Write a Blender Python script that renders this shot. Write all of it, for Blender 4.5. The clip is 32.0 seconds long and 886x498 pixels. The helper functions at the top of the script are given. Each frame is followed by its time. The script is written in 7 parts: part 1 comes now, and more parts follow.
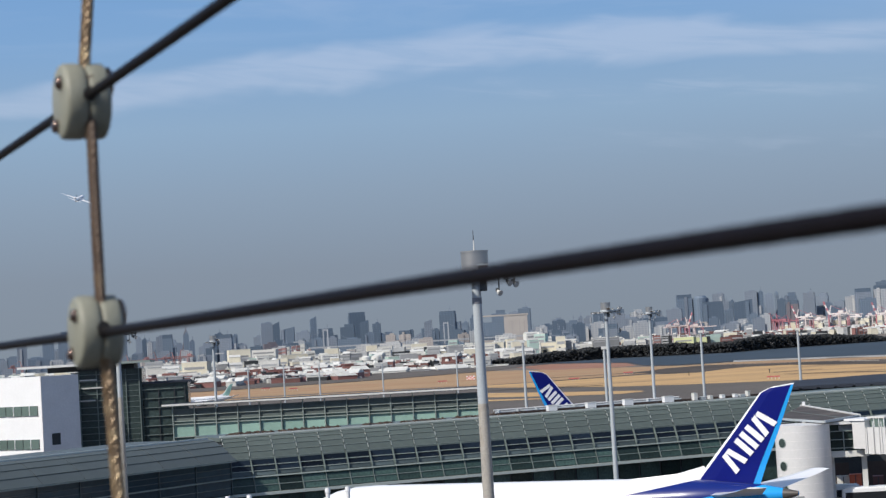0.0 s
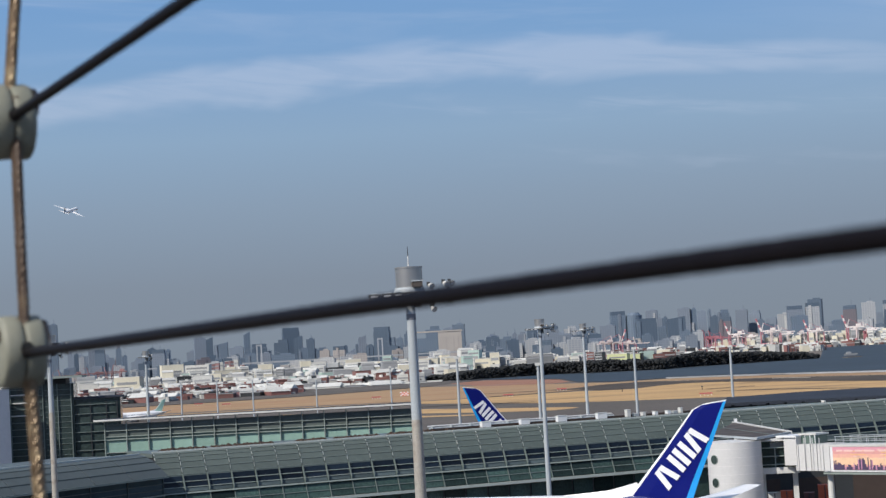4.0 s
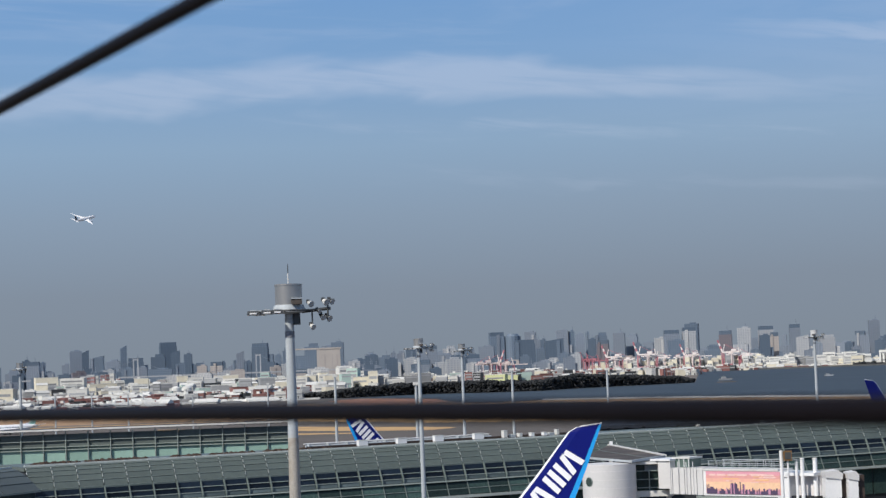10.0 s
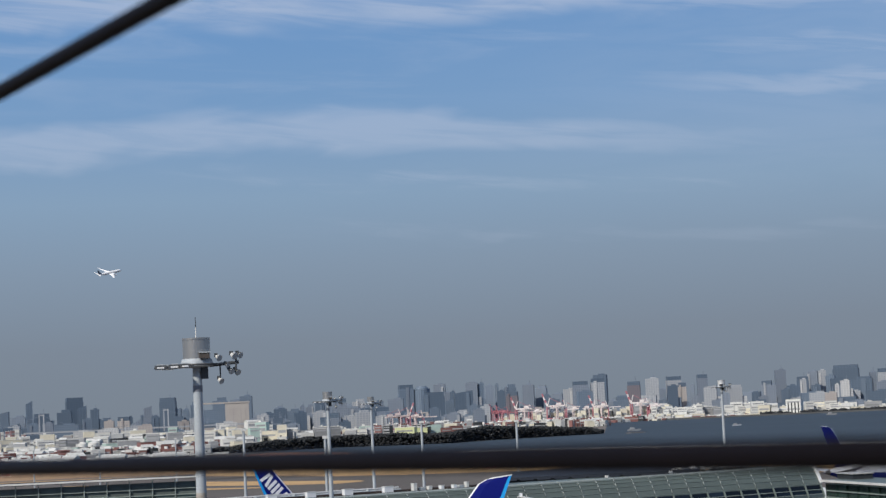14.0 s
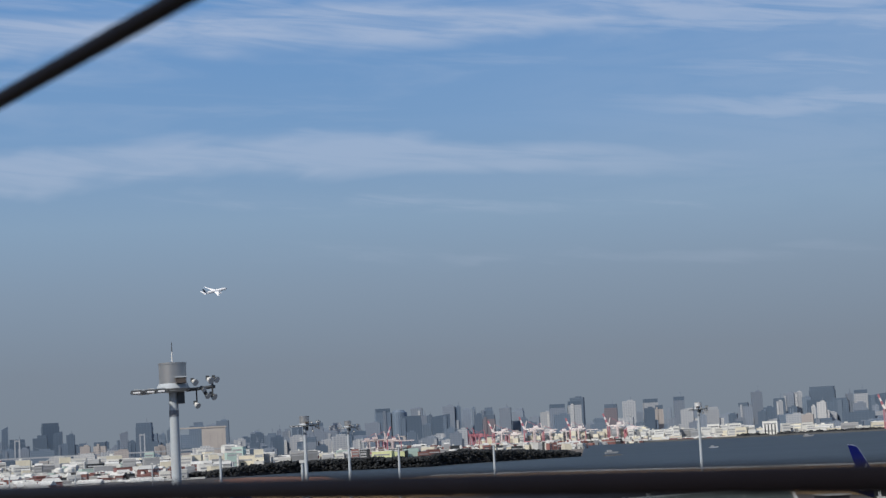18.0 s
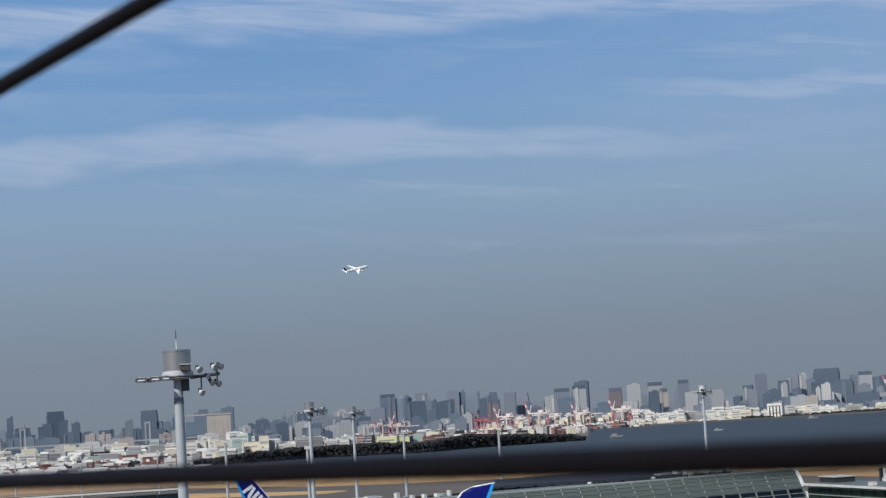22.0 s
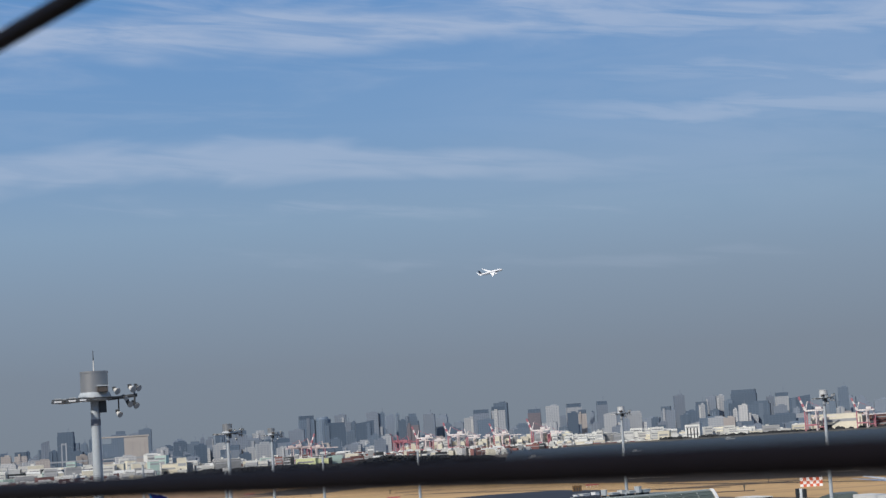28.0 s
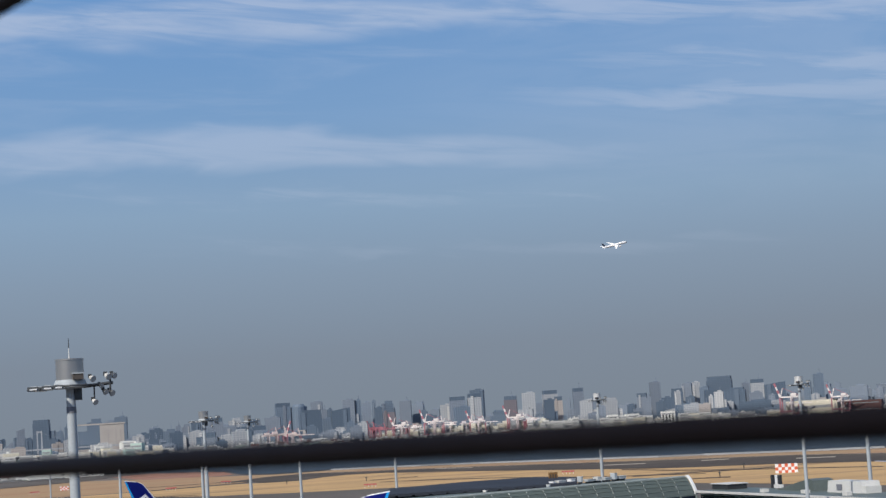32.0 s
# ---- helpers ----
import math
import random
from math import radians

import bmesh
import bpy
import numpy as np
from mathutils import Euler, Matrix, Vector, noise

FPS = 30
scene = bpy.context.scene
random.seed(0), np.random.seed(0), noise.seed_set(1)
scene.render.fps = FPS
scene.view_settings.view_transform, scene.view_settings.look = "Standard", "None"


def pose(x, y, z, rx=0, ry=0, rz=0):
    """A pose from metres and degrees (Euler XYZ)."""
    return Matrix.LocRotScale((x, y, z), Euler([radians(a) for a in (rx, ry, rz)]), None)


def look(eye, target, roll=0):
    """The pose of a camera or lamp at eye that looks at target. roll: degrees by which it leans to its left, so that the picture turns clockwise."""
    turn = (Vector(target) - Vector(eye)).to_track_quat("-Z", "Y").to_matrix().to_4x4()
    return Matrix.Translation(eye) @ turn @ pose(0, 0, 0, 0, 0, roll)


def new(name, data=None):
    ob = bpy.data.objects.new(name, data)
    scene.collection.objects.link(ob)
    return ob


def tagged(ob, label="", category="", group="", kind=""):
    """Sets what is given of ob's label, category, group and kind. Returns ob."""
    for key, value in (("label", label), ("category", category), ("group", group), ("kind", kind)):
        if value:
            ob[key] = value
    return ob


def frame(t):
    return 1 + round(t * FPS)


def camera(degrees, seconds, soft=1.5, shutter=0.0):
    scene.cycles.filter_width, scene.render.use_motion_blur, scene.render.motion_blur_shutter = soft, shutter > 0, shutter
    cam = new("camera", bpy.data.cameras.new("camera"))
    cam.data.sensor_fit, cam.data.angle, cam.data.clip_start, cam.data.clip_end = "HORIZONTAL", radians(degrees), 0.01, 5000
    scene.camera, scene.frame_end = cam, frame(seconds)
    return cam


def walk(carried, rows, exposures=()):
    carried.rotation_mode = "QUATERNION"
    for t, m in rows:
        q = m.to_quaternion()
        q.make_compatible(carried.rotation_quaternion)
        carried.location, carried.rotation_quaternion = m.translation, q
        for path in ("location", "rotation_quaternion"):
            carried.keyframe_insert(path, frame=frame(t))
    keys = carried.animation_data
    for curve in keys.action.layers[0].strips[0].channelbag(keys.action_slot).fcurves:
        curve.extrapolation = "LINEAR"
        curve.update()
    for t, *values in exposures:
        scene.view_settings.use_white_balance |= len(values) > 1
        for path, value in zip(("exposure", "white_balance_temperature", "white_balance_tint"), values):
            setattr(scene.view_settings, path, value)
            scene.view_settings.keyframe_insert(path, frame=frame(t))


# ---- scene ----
def aim(x, y, z, yaw, pitch, roll):
    """Camera pose: yaw to the left, pitch upwards, roll clockwise, in degrees."""
    return pose(x, y, z, 90 + pitch, 0, yaw) @ pose(0, 0, 0, 0, 0, -roll)


cam = camera(25.46, 32.0, soft=1.4)
cam.data.dof.use_dof = True
cam.data.dof.focus_distance = 150.0
cam.data.dof.aperture_fstop = 28.0
walk(cam, [
    (0, aim(0.0348, 0.0383, 22.9797, 0.012, 2.760, 3.393)),
    (0.5, aim(0.0348, 0.0372, 22.9811, -0.153, 2.982, 3.327)),
    (1, aim(0.0347, 0.0361, 22.9819, -0.385, 3.064, 3.284)),
    (1.5, aim(0.0360, 0.0350, 22.9821, -0.612, 2.891, 3.233)),
    (2, aim(0.0372, 0.0339, 22.9816, -0.752, 2.751, 3.217)),
    (2.5, aim(0.0388, 0.0324, 22.9814, -0.993, 2.769, 3.233)),
    (3, aim(0.0405, 0.0309, 22.9810, -1.407, 2.883, 3.199)),
    (3.5, aim(0.0410, 0.0295, 22.9818, -1.738, 3.017, 3.200)),
    (4, aim(0.0414, 0.0280, 22.9826, -1.926, 3.115, 3.209)),
    (4.5, aim(0.0441, 0.0162, 22.9825, -2.065, 3.148, 3.182)),
    (6.5, aim(0.0373, 0.0155, 22.9815, -1.958, 3.453, 3.002)),
    (7, aim(0.0405, 0.0179, 22.9867, -2.402, 3.846, 2.967)),
    (7.5, aim(0.0470, 0.0209, 22.9849, -2.937, 4.040, 2.976)),
    (8, aim(0.0441, 0.0200, 22.9854, -3.348, 3.872, 2.939)),
    (8.5, aim(0.0438, 0.0201, 22.9851, -3.697, 3.754, 2.841)),
    (9, aim(0.0409, 0.0192, 23.0029, -4.272, 3.734, 2.645)),
    (9.5, aim(0.0496, 0.0227, 23.0118, -4.889, 3.568, 2.370)),
    (10, aim(0.0521, 0.0238, 23.0129, -5.432, 3.494, 2.173)),
    (10.5, aim(0.0551, 0.0250, 23.0122, -5.811, 3.849, 2.154)),
    (11, aim(0.0554, 0.0252, 23.0099, -6.147, 3.748, 2.264)),
    (11.5, aim(0.0562, 0.0255, 23.0085, -6.426, 3.480, 2.387)),
    (12, aim(0.0563, 0.0256, 23.0103, -6.743, 3.792, 2.440)),
    (12.5, aim(0.0580, 0.0263, 23.0105, -7.289, 4.211, 2.497)),
    (13, aim(0.0597, 0.0270, 23.0105, -7.723, 4.402, 2.510)),
    (13.5, aim(0.0603, 0.0272, 23.0101, -7.938, 4.630, 2.573)),
    (14, aim(0.0609, 0.0274, 23.0116, -8.168, 4.914, 2.668)),
    (14.5, aim(0.0617, 0.0278, 23.0113, -8.504, 5.025, 2.685)),
    (16.5, aim(0.0614, 0.0277, 23.0126, -8.851, 5.309, 2.808)),
    (17, aim(0.0614, 0.0276, 23.0120, -9.041, 5.534, 2.867)),
    (17.5, aim(0.0624, 0.0281, 23.0121, -9.024, 5.587, 2.893)),
    (18, aim(0.0634, 0.0285, 23.0121, -8.892, 5.563, 2.971)),
    (18.5, aim(0.0627, 0.0282, 23.0119, -8.933, 5.603, 3.054)),
    (19, aim(0.0619, 0.0279, 23.0118, -9.085, 5.611, 3.078)),
    (19.5, aim(0.0616, 0.0277, 23.0116, -9.222, 5.663, 3.152)),
    (20, aim(0.0612, 0.0276, 23.0114, -9.309, 5.653, 3.210)),
    (20.5, aim(0.0617, 0.0278, 23.0114, -9.317, 5.509, 3.278)),
    (21, aim(0.0622, 0.0280, 23.0108, -9.042, 5.359, 3.389)),
    (21.5, aim(0.0629, 0.0283, 23.0110, -8.756, 5.192, 3.447)),
    (22, aim(0.0636, 0.0286, 23.0111, -8.773, 5.136, 3.460)),
    (22.5, aim(0.0642, 0.0288, 23.0102, -9.032, 5.189, 3.490)),
    (23, aim(0.0648, 0.0291, 23.0103, -9.300, 5.182, 3.506)),
    (23.5, aim(0.0654, 0.0293, 23.0101, -9.594, 5.145, 3.445)),
    (24, aim(0.0660, 0.0296, 23.0103, -9.877, 5.076, 3.424)),
    (24.5, aim(0.0660, 0.0296, 23.0091, -10.062, 4.883, 3.390)),
    (25, aim(0.0659, 0.0296, 23.0090, -10.241, 4.829, 3.402)),
    (25.5, aim(0.0665, 0.0298, 23.0087, -10.465, 4.958, 3.366)),
    (26, aim(0.0670, 0.0300, 23.0081, -10.724, 5.051, 3.344)),
    (26.5, aim(0.0670, 0.0300, 23.0083, -10.998, 5.341, 3.463)),
    (28.5, aim(0.0678, 0.0303, 23.0084, -11.226, 5.613, 3.581)),
    (29, aim(0.0681, 0.0304, 23.0085, -11.349, 5.375, 3.634)),
    (29.5, aim(0.0684, 0.0306, 23.0081, -11.465, 5.264, 3.644)),
    (30, aim(0.0686, 0.0307, 23.0072, -11.613, 5.250, 3.623)),
    (30.5, aim(0.0683, 0.0305, 23.0066, -11.721, 5.148, 3.614)),
    (31, aim(0.0681, 0.0304, 23.0063, -11.669, 5.066, 3.619)),
    (31.5, aim(0.0675, 0.0302, 23.0059, -11.642, 5.102, 3.662)),
    (32, aim(0.0669, 0.0300, 23.0055, -11.840, 5.196, 3.635)),
], [(0, 0.22), (4.5, 0.15), (6.5, 0.18), (9, 0.15), (11, 0.1), (12, 0.03), (13, 0.0), (17, -0.01), (20, -0.03), (22, 0.02), (24, -0.01), (26, -0.03), (29, 0.0), (32, 0.05)])

# ---- light ----
SUN_AZ, SUN_EL = 230.0, 41.0          # compass bearing of the sun, clockwise from the view's y axis
sun_to = Vector((math.sin(radians(SUN_AZ)) * math.cos(radians(SUN_EL)), math.cos(radians(SUN_AZ)) * math.cos(radians(SUN_EL)), math.sin(radians(SUN_EL))))
sun = new("sun", bpy.data.lights.new("sun", "SUN"))
sun.data.energy, sun.data.angle, sun.data.color = 3.6, radians(0.53), (1.0, 0.94, 0.85)
sun.matrix_world = look(sun_to * 200, (0, 0, 0))


def make_world():
    w = bpy.data.worlds.new("world")
    scene.world = w
    w.use_nodes = True
    nt = w.node_tree
    nt.nodes.clear()
    N, L = nt.nodes.new, nt.links.new

    def math_node(op, a, b=None, c=None):
        m = N("ShaderNodeMath")
        m.operation = op
        for i, v in enumerate((a, b, c)):
            if v is None:
                continue
            if isinstance(v, (int, float)):
                m.inputs[i].default_value = v
            else:
                L(v, m.inputs[i])
        return m.outputs[0]

    def smooth(v, lo, hi, a=0.0, b=1.0):
        m = N("ShaderNodeMapRange")
        m.interpolation_type = "SMOOTHSTEP"
        L(v, m.inputs[0])
        for i, x in enumerate((lo, hi, a, b)):
            m.inputs[i + 1].default_value = x
        return m.outputs[0]

    sky = N("ShaderNodeTexSky")
    sky.sky_type, sky.sun_disc = "NISHITA", False
    sky.sun_elevation, sky.sun_rotation = radians(SUN_EL), radians(SUN_AZ)
    sky.air_density, sky.dust_density, sky.ozone_density = 1.0, 1.5, 1.2
    dim = N("ShaderNodeMix")
    dim.data_type, dim.blend_type = "RGBA", "MULTIPLY"
    dim.inputs[0].default_value = 1.0
    L(sky.outputs[0], dim.inputs[6])
    dim.inputs[7].default_value = (0.1, 0.1, 0.1, 1)
    tc = N("ShaderNodeTexCoord")
    sep = N("ShaderNodeSeparateXYZ")
    L(tc.outputs["Generated"], sep.inputs[0])
    az = math_node("ARCTAN2", sep.outputs[0], sep.outputs[1])
    el = math_node("ARCSINE", sep.outputs[2])
    azd, eld = math_node("MULTIPLY", az, 57.2958), math_node("MULTIPLY", el, 57.2958)
    # hazy lower sky: grey at the horizon, clean blue higher up
    ramp = N("ShaderNodeValToRGB")
    L(math_node("MULTIPLY", eld, 1 / 40.0), ramp.inputs[0])
    stops = [(0.0, (0.195, 0.233, 0.281)), (0.06, (0.204, 0.250, 0.314)), (0.115, (0.227, 0.303, 0.403)),
             (0.165, (0.238, 0.352, 0.496)), (0.23, (0.186, 0.330, 0.550)), (0.33, (0.130, 0.285, 0.560)), (1.0, (0.05, 0.13, 0.36))]
    ramp.color_ramp.elements[0].position, ramp.color_ramp.elements[0].color = stops[0][0], (*stops[0][1], 1)
    ramp.color_ramp.elements[1].position, ramp.color_ramp.elements[1].color = stops[-1][0], (*stops[-1][1], 1)
    for p, c in stops[1:-1]:
        e = ramp.color_ramp.elements.new(p)
        e.color = (*c, 1)
    base = N("ShaderNodeMix")
    base.data_type = "RGBA"
    L(smooth(eld, 16.0, 40.0), base.inputs[0])
    L(ramp.outputs[0], base.inputs[6])
    L(dim.outputs[2], base.inputs[7])
    # cirrus streaks, long and thin, drawn out sideways

    def streaks(sx, sy, detail, tilt, seed, dist=0.6):
        co = N("ShaderNodeCombineXYZ")
        L(math_node("MULTIPLY", azd, sx), co.inputs[0])
        L(math_node("MULTIPLY_ADD", azd, tilt, math_node("MULTIPLY", eld, sy)), co.inputs[1])
        co.inputs[2].default_value = seed
        n = N("ShaderNodeTexNoise")
        n.inputs["Scale"].default_value, n.inputs["Detail"].default_value = 1.0, detail
        n.inputs["Roughness"].default_value, n.inputs["Distortion"].default_value = 0.58, dist
        L(co.outputs[0], n.inputs["Vector"])
        return n.outputs[0]

    def band(centre, half, soft, tilt, lo, hi, fade, arch=0.0):
        """A cloud bank along the elevation centre, tilting with the bearing, between two bearings."""
        off = math_node("SUBTRACT", azd, 3.0)
        e = math_node("SUBTRACT", math_node("MULTIPLY_ADD", azd, -tilt, eld), centre)
        e = math_node("MULTIPLY_ADD", math_node("MULTIPLY", off, off), arch, e)
        wob = math_node("MULTIPLY_ADD", streaks(0.16, 0.5, 3.0, 0.0, centre), 1.6, -0.8)
        v = smooth(math_node("ABSOLUTE", math_node("ADD", e, wob)), half, half + soft, 1.0, 0.0)
        return math_node("MULTIPLY", v, math_node("MULTIPLY", smooth(azd, lo, lo + fade), smooth(azd, hi - fade, hi, 1.0, 0.0)))

    fine = streaks(0.22, 2.2, 6.0, 0.25, 3.0)
    veil = streaks(0.10, 0.75, 5.0, 0.05, 9.0, 1.2)
    main = math_node("MULTIPLY", band(8.45, 0.16, 0.55, 0.0, -60, 24, 14, 0.0035), smooth(fine, 0.2, 0.62, 0.35, 0.9))
    upper = math_node("MULTIPLY", band(12.25, 0.25, 0.7, 0.0, -40, 26, 12), smooth(fine, 0.3, 0.65, 0.4, 1.25))
    side = math_node("MULTIPLY", band(11.52, 0.12, 0.55, -0.07, 13, 60, 8), smooth(fine, 0.3, 0.62, 0.1, 0.95))
    side2 = math_node("MULTIPLY", band(10.35, 0.12, 0.5, -0.06, 11, 60, 8), smooth(fine, 0.3, 0.62, 0.1, 0.85))
    side3 = math_node("MULTIPLY", band(13.2, 0.25, 0.7, -0.07, 9, 60, 8), smooth(fine, 0.3, 0.65, 0.2, 1.1))
    thin = math_node("MULTIPLY", band(7.45, 0.06, 0.32, -0.06, -2, 22, 6), smooth(fine, 0.4, 0.7, 0.05, 0.6))
    thin2 = math_node("MULTIPLY", band(5.83, 0.04, 0.28, -0.05, 2, 24, 6), smooth(fine, 0.4, 0.7, 0.05, 0.5))
    loose = math_node("MULTIPLY", smooth(veil, 0.42, 0.75), math_node("MULTIPLY", smooth(eld, 7.5, 13.0), 0.8))
    wash = math_node("MULTIPLY", math_node("MULTIPLY", smooth(azd, 4.0, 22.0), smooth(eld, 4.5, 8.5)), smooth(veil, 0.25, 0.65, 0.05, 0.38))
    cover = math_node("MAXIMUM", loose, wash)
    for x in (main, upper, side, side2, side3, thin, thin2):
        cover = math_node("MAXIMUM", cover, x)
    cover = math_node("MULTIPLY", cover, math_node("MULTIPLY_ADD", smooth(eld, 4.0, 9.0), 0.27, 0.18))
    mix = N("ShaderNodeMix")
    mix.data_type = "RGBA"
    L(cover, mix.inputs[0])
    L(base.outputs[2], mix.inputs[6])
    mix.inputs[7].default_value = (0.50, 0.565, 0.70, 1)
    bg = N("ShaderNodeBackground")
    L(mix.outputs[2], bg.inputs[0])
    bg.inputs[1].default_value = 1.0
    out = N("ShaderNodeOutputWorld")
    L(bg.outputs[0], out.inputs[0])


make_world()

# ---- materials ----


def mat(name, colour, rough=0.6, metal=0.0, vary=0.12, scale=1.0, bump=0.0, fine=12.0, spec=0.5, each=0.0, stain=None):
    """A surface with broad patches and fine grain; each: how far separate pieces differ in tone; stain: colour of worn patches."""
    m = bpy.data.materials.new(name)
    m.use_nodes = True
    nt = m.node_tree
    N, L = nt.nodes.new, nt.links.new
    b = nt.nodes["Principled BSDF"]
    b.inputs["Roughness"].default_value, b.inputs["Metallic"].default_value = rough, metal
    b.inputs["Specular IOR Level"].default_value = spec
    tc = N("ShaderNodeTexCoord")
    n1, n2 = N("ShaderNodeTexNoise"), N("ShaderNodeTexNoise")
    n1.inputs["Scale"].default_value, n1.inputs["Detail"].default_value = scale, 4
    n2.inputs["Scale"].default_value, n2.inputs["Detail"].default_value = scale * fine, 3
    L(tc.outputs["Object"], n1.inputs["Vector"])
    L(tc.outputs["Object"], n2.inputs["Vector"])
    add = N("ShaderNodeMath")
    add.operation = "ADD"
    L(n1.outputs[0], add.inputs[0])
    L(n2.outputs[0], add.inputs[1])
    mr = N("ShaderNodeMapRange")
    L(add.outputs[0], mr.inputs[0])
    mr.inputs[1].default_value, mr.inputs[2].default_value = 0.6, 1.4
    mr.inputs[3].default_value, mr.inputs[4].default_value = 1 - vary, 1 + vary
    val = mr.outputs[0]
    if each:
        oi = N("ShaderNodeObjectInfo")
        geo, both, er = N("ShaderNodeNewGeometry"), N("ShaderNodeMath"), N("ShaderNodeMapRange")
        both.operation = "ADD"
        L(oi.outputs["Random"], both.inputs[0])
        L(geo.outputs["Random Per Island"], both.inputs[1])
        wrap = N("ShaderNodeMath")
        wrap.operation = "FRACT"
        L(both.outputs[0], wrap.inputs[0])
        L(wrap.outputs[0], er.inputs[0])
        er.inputs[3].default_value, er.inputs[4].default_value = 1 - each, 1 + each
        mul = N("ShaderNodeMath")
        mul.operation = "MULTIPLY"
        L(val, mul.inputs[0])
        L(er.outputs[0], mul.inputs[1])
        val = mul.outputs[0]
    hsv = N("ShaderNodeHueSaturation")
    hsv.inputs["Color"].default_value = (*colour, 1)
    L(val, hsv.inputs["Value"])
    col = hsv.outputs[0]
    if stain:
        mx = N("ShaderNodeMix")
        mx.data_type = "RGBA"
        sr = N("ShaderNodeMapRange")
        L(n1.outputs[0], sr.inputs[0])
        sr.inputs[1].default_value, sr.inputs[2].default_value, sr.inputs[4].default_value = 0.52, 0.72, 0.75
        L(sr.outputs[0], mx.inputs[0])
        L(col, mx.inputs[6])
        mx.inputs[7].default_value = (*stain, 1)
        col = mx.outputs[2]
    L(col, b.inputs["Base Color"])
    if bump:
        bp = N("ShaderNodeBump")
        bp.inputs["Strength"].default_value, bp.inputs["Distance"].default_value = 0.5, bump
        L(n2.outputs[0], bp.inputs["Height"])
        L(bp.outputs[0], b.inputs["Normal"])
    return m


def facade(name, wall, glass, floor_h=3.6, bay=3.2, gap=0.3, each=0.12, rough=0.5):
    """Far tower front: rows of windows at true storey height."""
    m = mat(name, wall, rough, vary=0.06, scale=0.02, each=each)
    nt = m.node_tree
    N, L = nt.nodes.new, nt.links.new
    b = nt.nodes["Principled BSDF"]
    tc = N("ShaderNodeTexCoord")
    sep = N("ShaderNodeSeparateXYZ")
    L(tc.outputs["Object"], sep.inputs[0])
    co = N("ShaderNodeCombineXYZ")
    ad = N("ShaderNodeMath")
    ad.operation = "ADD"
    L(sep.outputs[0], ad.inputs[0])
    L(sep.outputs[1], ad.inputs[1])
    L(ad.outputs[0], co.inputs[0])
    L(sep.outputs[2], co.inputs[1])
    br = N("ShaderNodeTexBrick")
    br.offset = 0.0
    br.inputs["Scale"].default_value = 1.0
    br.inputs["Brick Width"].default_value, br.inputs["Row Height"].default_value = bay, floor_h
    br.inputs["Mortar Size"].default_value = gap * floor_h * 0.5
    br.inputs["Mortar Smooth"].default_value = 0.2
    L(co.outputs[0], br.inputs["Vector"])
    mx = N("ShaderNodeMix")
    mx.data_type = "RGBA"
    L(br.outputs["Fac"], mx.inputs[0])
    mx.inputs[6].default_value = (*glass, 1)
    old = b.inputs["Base Color"].links[0].from_socket
    L(old, mx.inputs[7])
    L(mx.outputs[2], b.inputs["Base Color"])
    return m


def field(name, c1, c2, c3):
    """Dry grass, drawn out along the runway: pale straw, darker patches and thin worn streaks."""
    m = mat(name, c1, 1.0, vary=0.10, scale=0.02, fine=10, spec=0.1)
    nt = m.node_tree
    N, L = nt.nodes.new, nt.links.new
    b = nt.nodes["Principled BSDF"]
    tc, mp = N("ShaderNodeTexCoord"), N("ShaderNodeMapping")
    L(tc.outputs["Object"], mp.inputs[0])
    mp.inputs["Rotation"].default_value = (0, 0, radians(-104.5))
    mp.inputs["Scale"].default_value = (0.0035, 0.035, 1)
    col = b.inputs["Base Color"].links[0].from_socket
    for c, seed, lo, hi, amount in ((c2, 0.0, 0.50, 0.66, 0.8), (c3, 7.0, 0.58, 0.66, 0.75)):
        n, r, mx, sh = N("ShaderNodeTexNoise"), N("ShaderNodeMapRange"), N("ShaderNodeMix"), N("ShaderNodeVectorMath")
        sh.operation = "ADD"
        L(mp.outputs[0], sh.inputs[0])
        sh.inputs[1].default_value = (seed, seed * 1.7, 0)
        n.inputs["Scale"].default_value, n.inputs["Detail"].default_value, n.inputs["Roughness"].default_value = (1.0, 5.0, 0.62)
        L(sh.outputs[0], n.inputs["Vector"])
        L(n.outputs[0], r.inputs[0])
        r.inputs[1].default_value, r.inputs[2].default_value, r.inputs[4].default_value = lo, hi, amount
        mx.data_type = "RGBA"
        L(r.outputs[0], mx.inputs[0])
        L(col, mx.inputs[6])
        mx.inputs[7].default_value = (*c, 1)
        col = mx.outputs[2]
    L(col, b.inputs["Base Color"])
    return m


